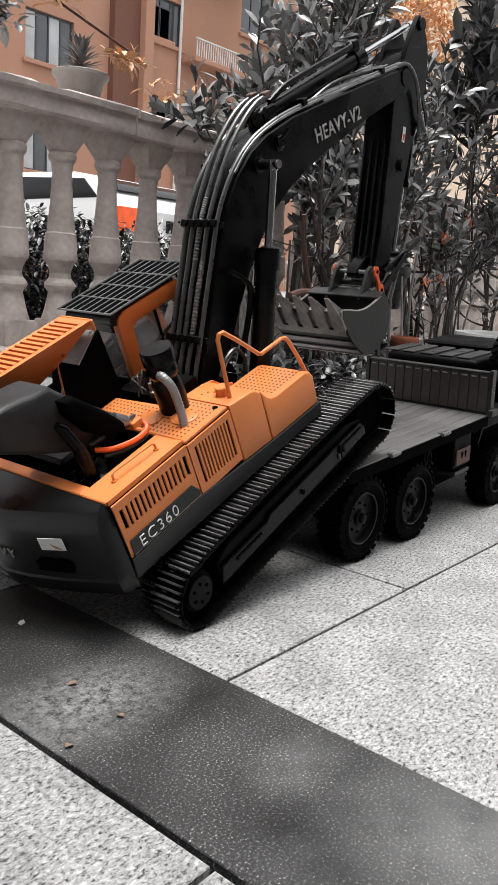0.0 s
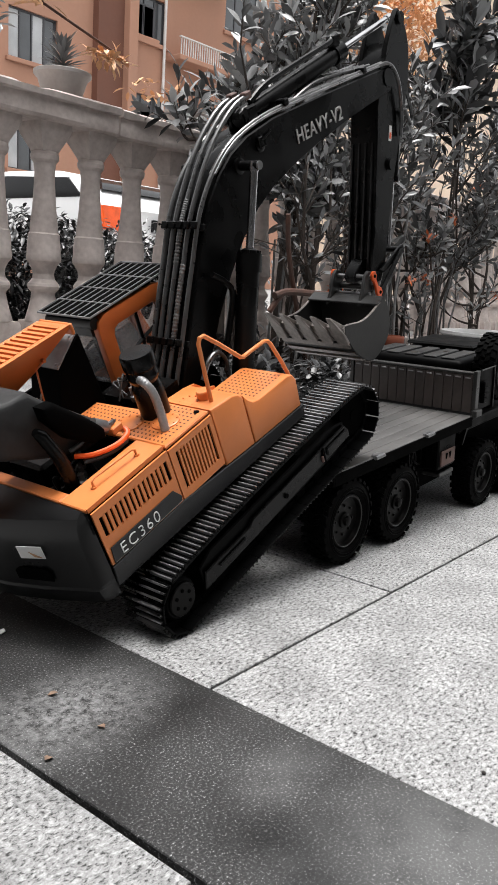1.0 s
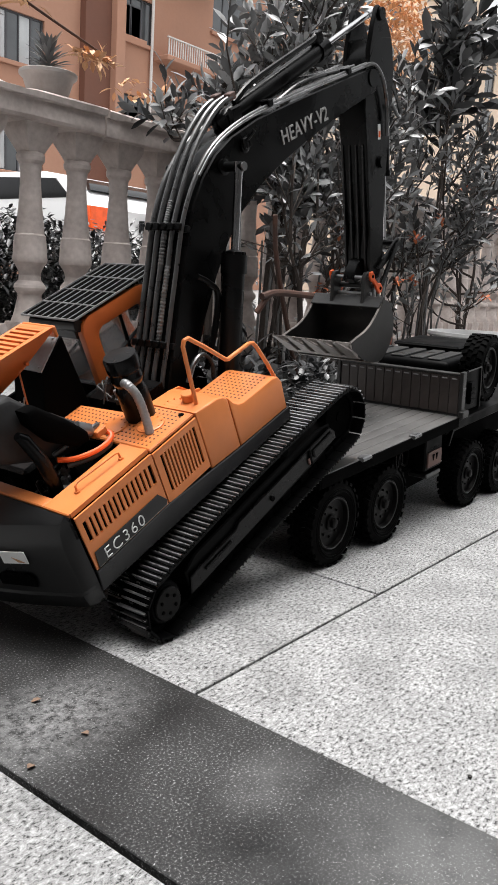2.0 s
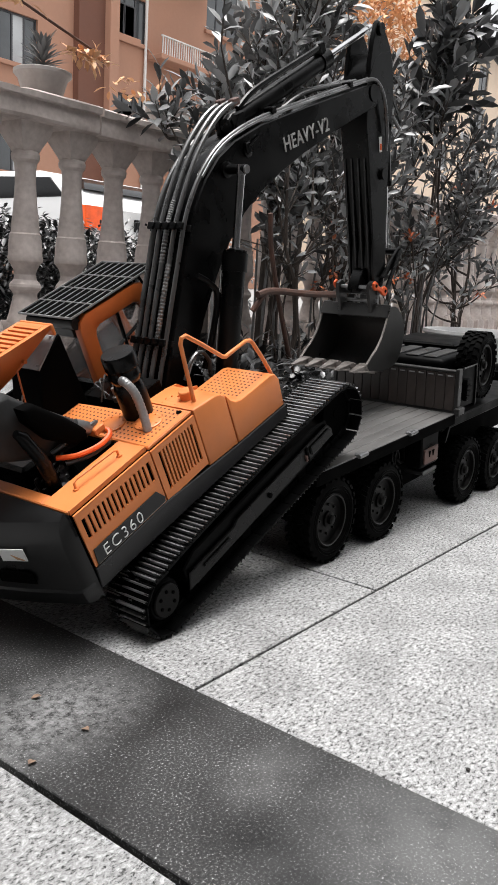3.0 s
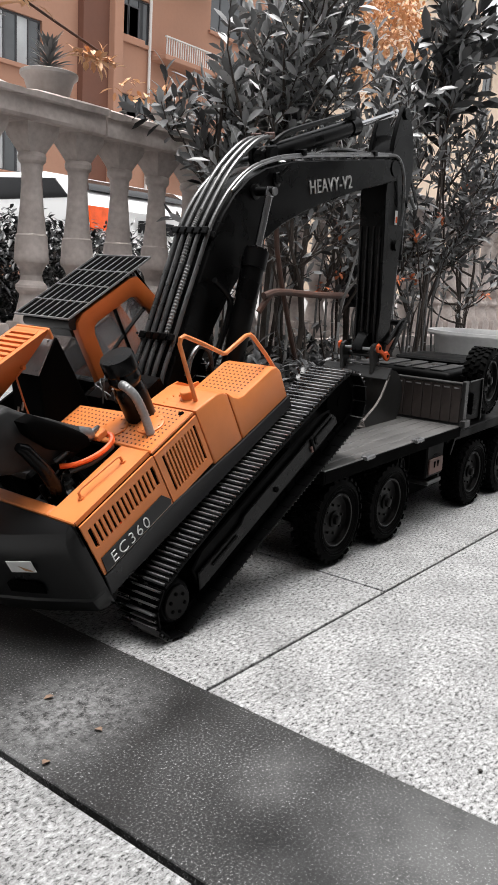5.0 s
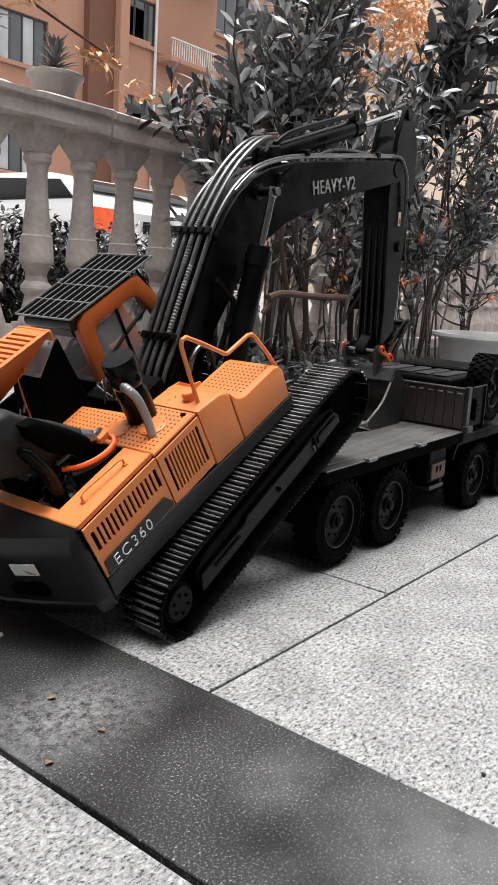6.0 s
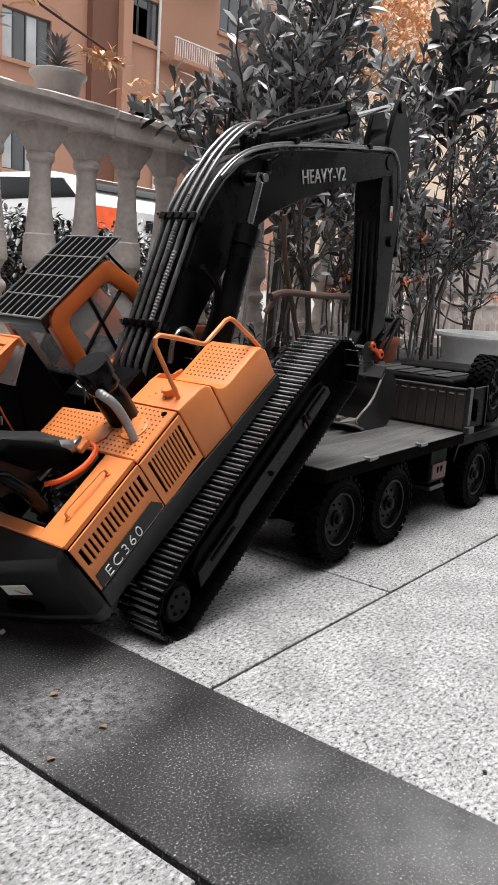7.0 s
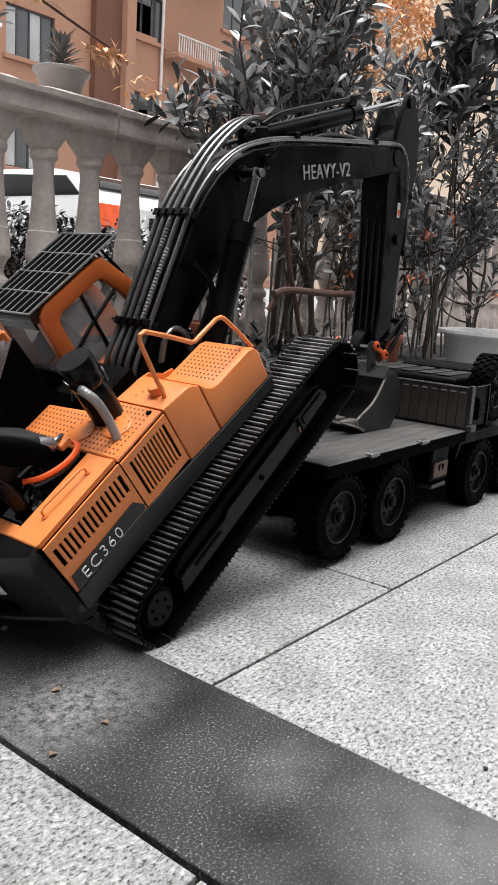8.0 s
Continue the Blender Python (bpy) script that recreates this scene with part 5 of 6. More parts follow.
def build_bucket(exc):
    b = Vector(BUCKET_PIN)
    # side outline, curled-up pose
    shell = [(0.503, 0.0606), (0.510, 0.045), (0.508, 0.026), (0.498, 0.008), (0.478, -0.0025), (0.4550, -0.0040), (0.4375, 0.0030), (0.4160, 0.0330), (0.4045, 0.070)]
    edge = [(0.4085, 0.0800), (0.423, 0.0730), (0.440, 0.0640), (0.458, 0.0585), (0.477, 0.0570), (0.497, 0.0575)]
    ya, yb = Y(0.553), Y(0.667)
    bm = bm_new()
    inner = []
    cx, cz = 0.458, 0.035
    for x, z in shell:
        d = Vector((cx - x, cz - z)).normalized() * 0.003
        inner.append((x + d.x, z + d.y))
    line = [Vector((x, 0, z)) for x, z in shell]
    line = curve_pts(line, 4)
    iline = curve_pts([Vector((x, 0, z)) for x, z in inner], 4)
    prism(bm, [(p.x, p.z) for p in line] + [(p.x, p.z) for p in reversed(iline)], ya, yb)
    bucket = part("bucket", bm, M_BUCKET, exc, "grey steel digging bucket with teeth", smooth_angle=30)
    for v in bucket.data.vertices:
        v.co -= b
    off = Matrix.Translation(-b)

    def sub(name, bm, material, label="", sa=35):
        return split(name, bm, material, bucket, off, sa, label)
    ed = [(p.x, p.z) for p in curve_pts([Vector((x, 0, z)) for x, z in edge], 4)]
    for y in (ya, yb - 0.003):
        bm = bm_new()
        prism(bm, [(p.x, p.z) for p in line] + ed, y - 0.0005, y + 0.0035)
        sub("cheek", bm, M_BUCKET)
        bm = bm_new()
        tube(bm, [(x, y + 0.0015, z) for x, z in ed], 0.0017, 6)
        sub("cheek_edge", bm, M_EDGE, "bright worn cheek edge")
    bm = bm_new()
    for k in range(8):
        i = 15 + k * 2
        if i + 1 < len(line):
            p, q = line[i], line[min(i + 1, len(line) - 1)]
            m = (p + q) / 2
            o = Vector((m.x - cx, 0, m.z - cz)).normalized()
            prism(bm, [(p.x, p.z), (q.x, q.z), (q.x + o.x * 0.002, q.z + o.z * 0.002), (p.x + o.x * 0.002, p.z + o.z * 0.002)], ya + 0.002, yb - 0.002)
    sub("wear_strip", bm, M_EDGE, "pale worn strips on the bucket bottom")
    bm = bm_new()
    prism(bm, [(0.4035, 0.070), (0.4035, 0.080), (0.4085, 0.0815), (0.4115, 0.066), (0.4160, 0.048), (0.4150, 0.036)], ya, yb, 0.0006)
    sub("cutting_lip", bm, M_EDGE, "scuffed cutting lip")
    bm = bm_new()
    prism(bm, [(-0.0035, -0.004), (0.005, 0.000), (0.004, 0.020), (-0.0175, 0.049), (-0.0190, 0.0485), (-0.0085, 0.018)], -0.0085, 0.0085, 0.0008)
    for v in bm.verts:
        v.co.y *= 1.0 if v.co.z < 0.018 else max(0.38, 1.0 - (v.co.z - 0.018) / 0.048)
    tm = mesh_of("tooth", bm, M_EDGE)
    for k in range(5):
        y = ya + 0.008 + (yb - ya - 0.016) * k / 4
        piece("tooth", tm, bucket, off @ pose(0.4085, y, 0.056))
    bm = bm_new()
    for y in (Y(0.583), Y(0.634)):
        prism(bm, [(0.486, 0.056), (0.508, 0.050), (0.526, 0.060), (0.534, 0.070), (0.534, 0.080), (0.526, 0.0860), (0.517, 0.0840), (0.500, 0.066)], y - 0.0028, y + 0.0028, 0.0008)
    tube(bm, [(0.5245, Y(0.578), 0.061), (0.5245, Y(0.64), 0.061)], 0.0042, 12)
    box(bm, 0.487, 0.507, ya, yb, 0.0575, 0.0605, 0.0008)
    sub("bucket_ear", bm, M_BUCKET)
    bm = bm_new()
    tube(bm, [(0.5245, Y(0.575), 0.0779), (0.5245, Y(0.643), 0.0779)], 0.0026, 10)
    tube(bm, [(0.512, Y(0.577), 0.058), (0.512, Y(0.641), 0.058)], 0.0026, 10)
    sub("pin", bm, M_STEEL)
    # orange linkage plates
    for y in (Y(0.576), Y(0.641)):
        bm = bm_new()
        prism(bm, [(0.5230, 0.0820), (0.5275, 0.0850), (0.5330, 0.0820), (0.5335, 0.0760), (0.5305, 0.0700), (0.5320, 0.0590), (0.5375, 0.0530), (0.5375, 0.0450), (0.5315, 0.0410), (0.5255, 0.0440), (0.5240, 0.0520), (0.5255, 0.0610), (0.5240, 0.0700), (0.5210, 0.0760)], y - 0.002, y + 0.002, 0.0008)
        sub("orange_link", bm, M_LINK, "bright orange linkage plate")
        bm = bm_new()
        for x, z in ((0.5275, 0.0775), (0.5315, 0.049)):
            lathe(bm, [(0.0024, y - 0.003), (0.0024, y + 0.003)], 10, "y", (x, 0, z))
        sub("link_pin", bm, M_DEEP)
    return bucket


def build_cylinder(exc, name, base, pin, y, r, rod_r, barrel):
    """A barrel that turns on its base and a rod that turns on its pin; both built along +x."""
    bm = bm_new()
    tube(bm, [(-0.008, 0, 0), (0.0, 0, 0), (barrel - 0.02, 0, 0), (barrel - 0.02, 0, 0), (barrel, 0, 0)], [r * 0.8, r, r, r * 1.15, r * 1.15], 22)
    lathe(bm, [(r * 0.75, barrel), (r * 0.75, barrel + 0.003), (rod_r * 1.3, barrel + 0.005), (rod_r, barrel + 0.005)], 20, "x")
    for k in range(6):
        a = 2 * math.pi * k / 6
        lathe(bm, [(0.0016, barrel), (0.0016, barrel + 0.003), (0, barrel + 0.003)], 6, "x", (0, r * 0.95 * math.cos(a), r * 0.95 * math.sin(a)))
    if name == "stick_cylinder":
        tube(bm, curve_pts([(0.012, -0.006, r * 1.1), (0.05, -0.006, r * 1.75), (barrel * 0.6, -0.006, r * 1.75), (barrel - 0.03, -0.006, r * 1.7), (barrel - 0.018, -0.004, r * 1.9)], 5), 0.0034, 8)
        box(bm, barrel - 0.022, barrel - 0.008, -0.009, 0.003, r * 0.9, r * 2.15, 0.0015)
    else:
        tube(bm, [(0.02, r * 1.05, 0), (barrel - 0.02, r * 1.15, 0)], 0.0025, 8)
    ba = part(name + "_barrel", bm, M_BLACK, exc, "black hydraulic cylinder barrel", smooth_angle=40)
    length = (Vector(pin) - Vector(base)).length
    bm = bm_new()
    tube(bm, [(0.004, 0, 0), (length - barrel * 0.5, 0, 0)], rod_r, 14)
    tube(bm, [(-0.004, 0, 0), (0.006, 0, 0)], rod_r * 1.25, 12)
    ro = part(name + "_rod", bm, M_CHROME, exc, "polished chrome piston rod", smooth_angle=40)
    return ba, ro


def build_excavator():
    exc = thing("model_excavator", "orange and black toy tracked excavator climbing onto a truck bed", "toy excavator", pose(0.52, YC, 0.0345, 0, -27, 0))
    build_track(exc, 0.461, 0.513, True)
    build_track(exc, 0.707, 0.759, False)
    build_upper(exc)
    build_machinery(exc)
    build_cab(exc)
    boom = build_boom(exc)
    arm = build_arm(exc)
    bucket = build_bucket(exc)
    lifts = [build_cylinder(exc, "lift_cylinder", LIFT_BASE, LIFT_PIN, y, 0.0124, 0.0044, 0.155) + (y,) for y in (Y(0.562), Y(0.658))]
    crowd = build_cylinder(exc, "stick_cylinder", CROWD_BASE, CROWD_PIN, Y(0.61), 0.0108, 0.0040, 0.215) + (Y(0.61),)
    return exc, boom, arm, bucket, lifts, crowd


# ---- garden, balustrade, cars and houses ----
RAIL_Y = 2.0


def build_balustrade():
    bal = thing("balustrade", "weathered grey plaster balustrade with turned balusters", "balustrade")
    def rail(x0, x1, dz):
        bm = bm_new()
        prof = [(0.012, 0.740), (0.004, 0.743), (0.001, 0.750), (0.001, 0.765), (0.002, 0.782), (0.003, 0.792), (0.004, 0.798), (-0.012, 0.800), (-0.014, 0.816), (-0.007, 0.821), (0.185, 0.821), (0.185, 0.757), (0.17, 0.740)]
        n = int((x1 - x0) / 0.03)
        rings = []
        for i in range(n + 1):
            x = x0 + (x1 - x0) * i / n
            ring = []
            for j, (y, z) in enumerate(prof):
                q = noise.noise(Vector((x * 9, j * 1.7, dz * 50))) * 0.0028 + min(0, noise.noise(Vector((x * 23, j * 0.4, 4.0))) + 0.25) * 0.020 * (1 if j in (7, 8, 9, 3) else 0)
                ring.append(bm.verts.new((x, RAIL_Y + y - q, z + q * 0.8 + dz)))
            rings.append(ring)
        for a, b in zip(rings, rings[1:]):
            for j in range(len(prof)):
                k = (j + 1) % len(prof)
                bm.faces.new((a[j], a[k], b[k], b[j]))
        bm.faces.new(rings[0])
        bm.faces.new(rings[-1][::-1])
        part("rail", bm, M_PLASTER, bal, smooth_angle=30)
    rail(-1.5, 1.795, 0.0)
    rail(1.803, 6.5, -0.003)
    bm = bm_new()
    box(bm, -1.5, 6.5, RAIL_Y - 0.02, RAIL_Y + 0.22, -0.02, 0.085, 0.006)
    part("plinth", bm, M_PLASTER, bal)
    # one baluster: square cap and base, turned shaft
    bm = bm_new()

    def square(levels):
        rings = []
        for h, z in levels:
            rings.append([bm.verts.new((sx * h, sy * h, z)) for sx, sy in ((-1, -1), (1, -1), (1, 1), (-1, 1))])
        for a, b in zip(rings, rings[1:]):
            for k in range(4):
                bm.faces.new((a[k], a[(k + 1) % 4], b[(k + 1) % 4], b[k]))
        bm.faces.new(rings[0][::-1])
        bm.faces.new(rings[-1])
    square([(0.056, 0.745), (0.056, 0.722), (0.052, 0.708), (0.032, 0.668), (0.029, 0.660)])
    square([(0.056, 0.085), (0.056, 0.150), (0.052, 0.160)])
    lathe(bm, [(0.030, 0.664), (0.039, 0.660), (0.0425, 0.650), (0.041, 0.638), (0.0330, 0.628), (0.0305, 0.600), (0.0310, 0.570), (0.0355, 0.500), (0.041, 0.452), (0.043, 0.426), (0.0475, 0.421), (0.0475, 0.412),
               (0.0500, 0.390), (0.0510, 0.360), (0.0530, 0.351), (0.0510, 0.341), (0.044, 0.333), (0.035, 0.316), (0.0318, 0.302), (0.035, 0.287), (0.0465, 0.273), (0.0485, 0.265), (0.0465, 0.257),
               (0.0370, 0.246), (0.0360, 0.238), (0.040, 0.220), (0.0445, 0.200), (0.050, 0.180), (0.056, 0.160)], 28)
    me = mesh_of("baluster", bm, M_PLASTER, 24)
    for k in range(-16, 27):
        x = 1.580 + k * 0.1775
        if -1.4 < x < 6.3:
            piece("baluster", me, bal, pose(x, RAIL_Y + 0.085, 0, 0, 0, 0))


def leaf_mesh(bm, p, d, up, ln, wd, bend=0.25):
    """One pointed leaf, folded along its rib and drooping."""
    d = d.normalized()
    side = d.cross(up)
    if side.length < 1e-3:
        side = d.orthogonal()
    side.normalize()
    nrm = side.cross(d).normalized()
    base = bm.verts.new(p)
    ring = []
    for f, w in ((0.38, 0.9), (0.72, 0.92)):
        c = p + d * ln * f - nrm * ln * bend * f * f
        ring.append((bm.verts.new(c + side * wd * w / 2 + nrm * wd * 0.12), bm.verts.new(c), bm.verts.new(c - side * wd * w / 2 + nrm * wd * 0.12)))
    tip = bm.verts.new(p + d * ln - nrm * ln * bend)
    a, b = ring
    for f in ((base, a[1], a[0]), (base, a[2], a[1]), (a[0], a[1], b[1], b[0]), (a[1], a[2], b[2], b[1]), (b[0], b[1], tip), (b[1], b[2], tip)):
        bm.faces.new(f).smooth = True


def build_shrub(name, label, x, y, height, spread, crown_from, seed, leaf=0.075, limbs=7, twigs=9, per=11, material=None, trunk_r=0.014, lean=(0, 0)):
    rnd = random.Random(seed)
    t = thing(name, label, "shrub", pose(x, y, 0), "garden shrubs")
    bm = bm_new()
    lf = bm_new()
    ends = []
    top = Vector((lean[0], lean[1], height))
    for k in range(3):
        a = rnd.uniform(0, 6.28)
        base = Vector((0.03 * math.cos(a), 0.03 * math.sin(a), -0.01))
        mid = top * 0.5 + Vector((rnd.uniform(-0.06, 0.06), rnd.uniform(-0.06, 0.06), 0))
        tp = top + Vector((rnd.uniform(-0.12, 0.12), rnd.uniform(-0.12, 0.12), -0.1 * k))
        line = curve_pts([base, base * 0.5 + mid * 0.5 + Vector((rnd.uniform(-0.03, 0.03), 0, 0)), mid, tp], 6)
        n = len(line)
        tube(bm, line, [trunk_r * (1 - 0.75 * i / n) * (1 - 0.2 * k) for i in range(n)], 7)
        ends.append(line)
    for k in range(limbs):
        line = ends[k % 3]
        f = crown_from + (1 - crown_from) * (k + rnd.random()) / limbs
        p = line[min(len(line) - 1, int(f * (len(line) - 1)))]
        a = rnd.uniform(0, 6.28)
        r = spread * rnd.uniform(0.55, 1.0) * (1.0 - 0.35 * f)
        q = p + Vector((math.cos(a) * r, math.sin(a) * r, rnd.uniform(0.05, 0.30)))
        m = (p + q) / 2 + Vector((0, 0, -0.02))
        lb = curve_pts([p, m, q], 5)
        tube(bm, lb, [0.0065 * (1 - 0.7 * i / len(lb)) for i in range(len(lb))], 5)
        for j in range(twigs):
            s = lb[min(len(lb) - 1, int((0.2 + 0.8 * rnd.random()) * len(lb)))]
            dv = Vector((rnd.uniform(-0.7, 0.7), rnd.uniform(-0.7, 0.7), rnd.uniform(0.15, 1.0))).normalized()
            e = s + dv * rnd.uniform(0.10, 0.2)
            tube(bm, [s, e], [0.0026, 0.0012], 4)
            u = dv.orthogonal().normalized()
            w = dv.cross(u)
            for i in range(per):
                g = (i + 0.6) / per
                az = i * 2.4 + rnd.uniform(-0.4, 0.4)
                open_ = radians(rnd.uniform(38, 78) * (1.0 - 0.55 * g))
                out = dv * math.cos(open_) + (u * math.cos(az) + w * math.sin(az)) * math.sin(open_)
                ln = leaf * rnd.uniform(0.75, 1.25)
                leaf_mesh(lf, s.lerp(e, g), out, dv, ln, ln * rnd.uniform(0.27, 0.36), rnd.uniform(0.0, 0.28))
    part("trunk", bm, M_BARK, t)
    me = bpy.data.meshes.new("crown")
    lf.to_mesh(me)
    lf.free()
    me.materials.append(material or M_LEAF)
    c = new("crown", me)
    c.parent = t
    return t


def leaf_clump(name, label, category, x, y, z, rx, ry, rz, count, size, material, seed, kind="stuff"):
    rnd = random.Random(seed)
    bm = bm_new()
    for k in range(count):
        while True:
            v = Vector((rnd.uniform(-1, 1), rnd.uniform(-1, 1), rnd.uniform(-1, 1)))
            if v.length < 1:
                break
        p = Vector((v.x * rx, v.y * ry, v.z * rz))
        d = Vector((rnd.uniform(-1, 1), rnd.uniform(-1, 1), rnd.uniform(-0.6, 1)))
        leaf_mesh(bm, p, d, Vector((0, 0, 1)), size * rnd.uniform(0.6, 1.3), size * rnd.uniform(0.3, 0.5))
    me = bpy.data.meshes.new(name)
    bm.to_mesh(me)
    bm.free()
    me.materials.append(material)
    ob = new(name, me)
    ob.matrix_basis = pose(x, y, z)
    return tagged(ob, label, category, kind=kind)


def build_pot(name, label, x, y, z, r, h, material, group=""):
    t = thing(name, label, "flower pot", pose(x, y, z), group)
    bm = bm_new()
    lathe(bm, [(r * 0.62, 0), (r * 0.66, h * 0.05), (r * 0.86, h * 0.72), (r * 0.95, h * 0.80), (r, h * 0.86), (r, h * 0.98), (r * 0.97, h), (r * 0.88, h), (r * 0.84, h * 0.9), (0, h * 0.86)], 36)
    part("pot_body", bm, material, t)
    bm = bm_new()
    lathe(bm, [(r * 0.83, h * 0.88), (r * 0.5, h * 0.93), (0, h * 0.95)], 24)
    part("soil", bm, M_SOIL, t)
    return t


def build_place():
    build_balustrade()
    # planting bed in front of the balustrade
    bm = bm_new()
    slab(bm, [(1.45, 1.22), (2.72, 1.22), (2.72, 1.50), (6.4, 1.50), (6.4, 1.975), (1.45, 1.975)], -0.003, 0.03)
    bed = part("soil_bed", bm, M_SOIL, smooth_angle=None)
    tagged(bed, "dark planting bed at the foot of the balustrade", "planting bed", kind="structure")
    bm = bm_new()
    for k in range(2):
        box(bm, 1.42 + k * 0.65, 1.42 + k * 0.65 + 0.645, 1.17, 1.218, -0.004, 0.045, 0.004)
    for k in range(5):
        box(bm, 2.77 + k * 0.7, 2.77 + k * 0.7 + 0.695, 1.452, 1.498, -0.004, 0.045, 0.004)
    kb = part("bed_kerb", bm, M_PLAIN_GREY)
    tagged(kb, "low dark grey kerb round the planting bed", "kerb", kind="structure")
    # shrubs
    S = "tall evergreen shrub with long dark grey leaves"
    for x, y, h, sp, cf, seed, limbs, twigs in ((1.97, 1.66, 0.98, 0.24, 0.64, 11, 9, 7), (2.20, 1.62, 1.16, 0.32, 0.58, 12, 17, 8), (2.44, 1.72, 1.36, 0.34, 0.56, 13, 18, 8),
                                              (2.78, 1.66, 1.10, 0.30, 0.54, 14, 10, 8), (3.14, 1.70, 1.00, 0.34, 0.48, 15, 8, 7), (3.56, 1.72, 1.00, 0.36, 0.46, 16, 9, 7), (4.05, 1.74, 1.02, 0.40, 0.46, 17, 9, 7)):
        build_shrub("evergreen_shrub", S, x, y, h, sp, cf, seed, limbs=limbs, twigs=twigs, per=12, leaf=0.061, material=M_LEAF if x < 3.3 else M_LEAF_BLACK)
    build_shrub("dark_shrub", "tall dark shrub with broad blackish leaves", 3.22, 1.56, 1.50, 0.20, 0.74, 18, leaf=0.095, limbs=12, twigs=6, per=10, material=M_LEAF_BLACK, trunk_r=0.007)
    build_shrub("thin_shrub", "thin shrub with few dark leaves on bare stems", 2.02, 1.40, 0.56, 0.14, 0.6, 20, leaf=0.045, limbs=8, twigs=4, per=7, material=M_LEAF_BLACK, trunk_r=0.006)
    build_shrub("thin_shrub", "thin shrub with few dark leaves on bare stems", 2.30, 1.42, 0.60, 0.16, 0.5, 21, leaf=0.045, limbs=9, twigs=4, per=7, material=M_LEAF_BLACK, trunk_r=0.006)
    build_shrub("pale_shrub", "low thin shrub with pale grey leaves", 3.15, 1.60, 0.46, 0.26, 0.4, 22, leaf=0.05, limbs=6, twigs=3, per=6, material=M_LEAF_PALE, trunk_r=0.005)
    build_shrub("pale_shrub", "low thin shrub with pale grey leaves", 3.80, 1.62, 0.48, 0.28, 0.4, 23, leaf=0.05, limbs=6, twigs=3, per=6, material=M_LEAF_PALE, trunk_r=0.005)
    for k, (x, y, z) in enumerate(((3.371, 1.5, 0.762), (3.195, 1.5, 0.623), (2.287, 1.42, 0.503), (2.284, 1.42, 0.367), (2.189, 1.42, 0.313), (3.781, 1.5, 0.717), (2.988, 1.5, 0.533), (2.991, 1.5, 0.366), (2.876, 1.5, 0.361), (3.747, 1.5, 0.324))):
        leaf_clump("red_leaves", "small cluster of red-orange leaves among the shrubs", "leaves", x, y, z, 0.022, 0.018, 0.016, 11, 0.03, M_LEAF_RED, 90 + k)
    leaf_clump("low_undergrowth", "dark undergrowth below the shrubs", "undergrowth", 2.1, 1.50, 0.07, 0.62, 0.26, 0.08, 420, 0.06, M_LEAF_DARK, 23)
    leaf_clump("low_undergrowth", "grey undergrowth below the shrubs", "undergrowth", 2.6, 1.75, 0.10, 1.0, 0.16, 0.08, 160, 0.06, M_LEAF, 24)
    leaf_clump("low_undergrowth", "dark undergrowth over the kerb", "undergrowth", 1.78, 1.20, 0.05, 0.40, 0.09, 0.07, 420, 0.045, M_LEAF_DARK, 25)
    leaf_clump("low_undergrowth", "grey leaves over the kerb", "undergrowth", 1.80, 1.18, 0.07, 0.42, 0.08, 0.07, 90, 0.04, M_LEAF, 26)
    # canes and the dry branch tied across
    rnd = random.Random(31)
    for k in range(34):
        x = 1.62 + k * 0.062 + rnd.uniform(-0.03, 0.03)
        y = rnd.uniform(1.52, 1.85) if x > 2.65 else rnd.uniform(1.3, 1.8)
        h = rnd.uniform(0.28, 0.62)
        bm = bm_new()
        tube(bm, [(0, 0, -0.02), (rnd.uniform(-0.02, 0.02), rnd.uniform(-0.02, 0.02), h * 0.5), (rnd.uniform(-0.05, 0.05), rnd.uniform(-0.04, 0.04), h)], [0.0052, 0.0046, 0.0035], 7)
        c = part("cane", bm, M_CANE)
        c.matrix_basis = pose(x, y, 0.03)
        tagged(c, "grey garden cane stuck in the soil", "cane", "garden canes")
    bm = bm_new()
    tube(bm, curve_pts([(1.73, 1.30, 0.288), (1.80, 1.30, 0.300), (1.98, 1.30, 0.296), (2.17, 1.31, 0.298)], 5), [0.0095] * 15 + [0.007], 8)
    tube(bm, curve_pts([(1.775, 1.30, 0.30), (1.745, 1.30, 0.278), (1.725, 1.31, 0.245)], 4), 0.008, 8)
    tagged(part("dry_branch", bm, M_STICK), "reddish bare branch tied across the canes", "branch")
    bm = bm_new()
    tube(bm, curve_pts([(1.765, 1.30, 0.50), (1.795, 1.31, 0.40), (1.87, 1.32, 0.24), (1.98, 1.33, 0.02)], 6), 0.0068, 8)
    tagged(part("bare_stem", bm, M_STICK), "slanting brown bare stem", "stem")
    bm = bm_new()
    tube(bm, curve_pts([(2.24, 1.28, 0.42), (2.17, 1.28, 0.35), (2.10, 1.28, 0.29), (2.085, 1.28, 0.22)], 5), 0.0042, 7)
    tagged(part("dry_branch", bm, M_SOIL), "thin curved blackish branch", "branch")
    bm = bm_new()
    tube(bm, curve_pts([(2.06, 1.40, 0.50), (2.045, 1.40, 0.34), (2.08, 1.41, 0.18), (2.06, 1.42, 0.02)], 6), 0.009, 8)
    tagged(part("bare_stem", bm, M_BARK), "upright grey-brown bare stem", "stem")
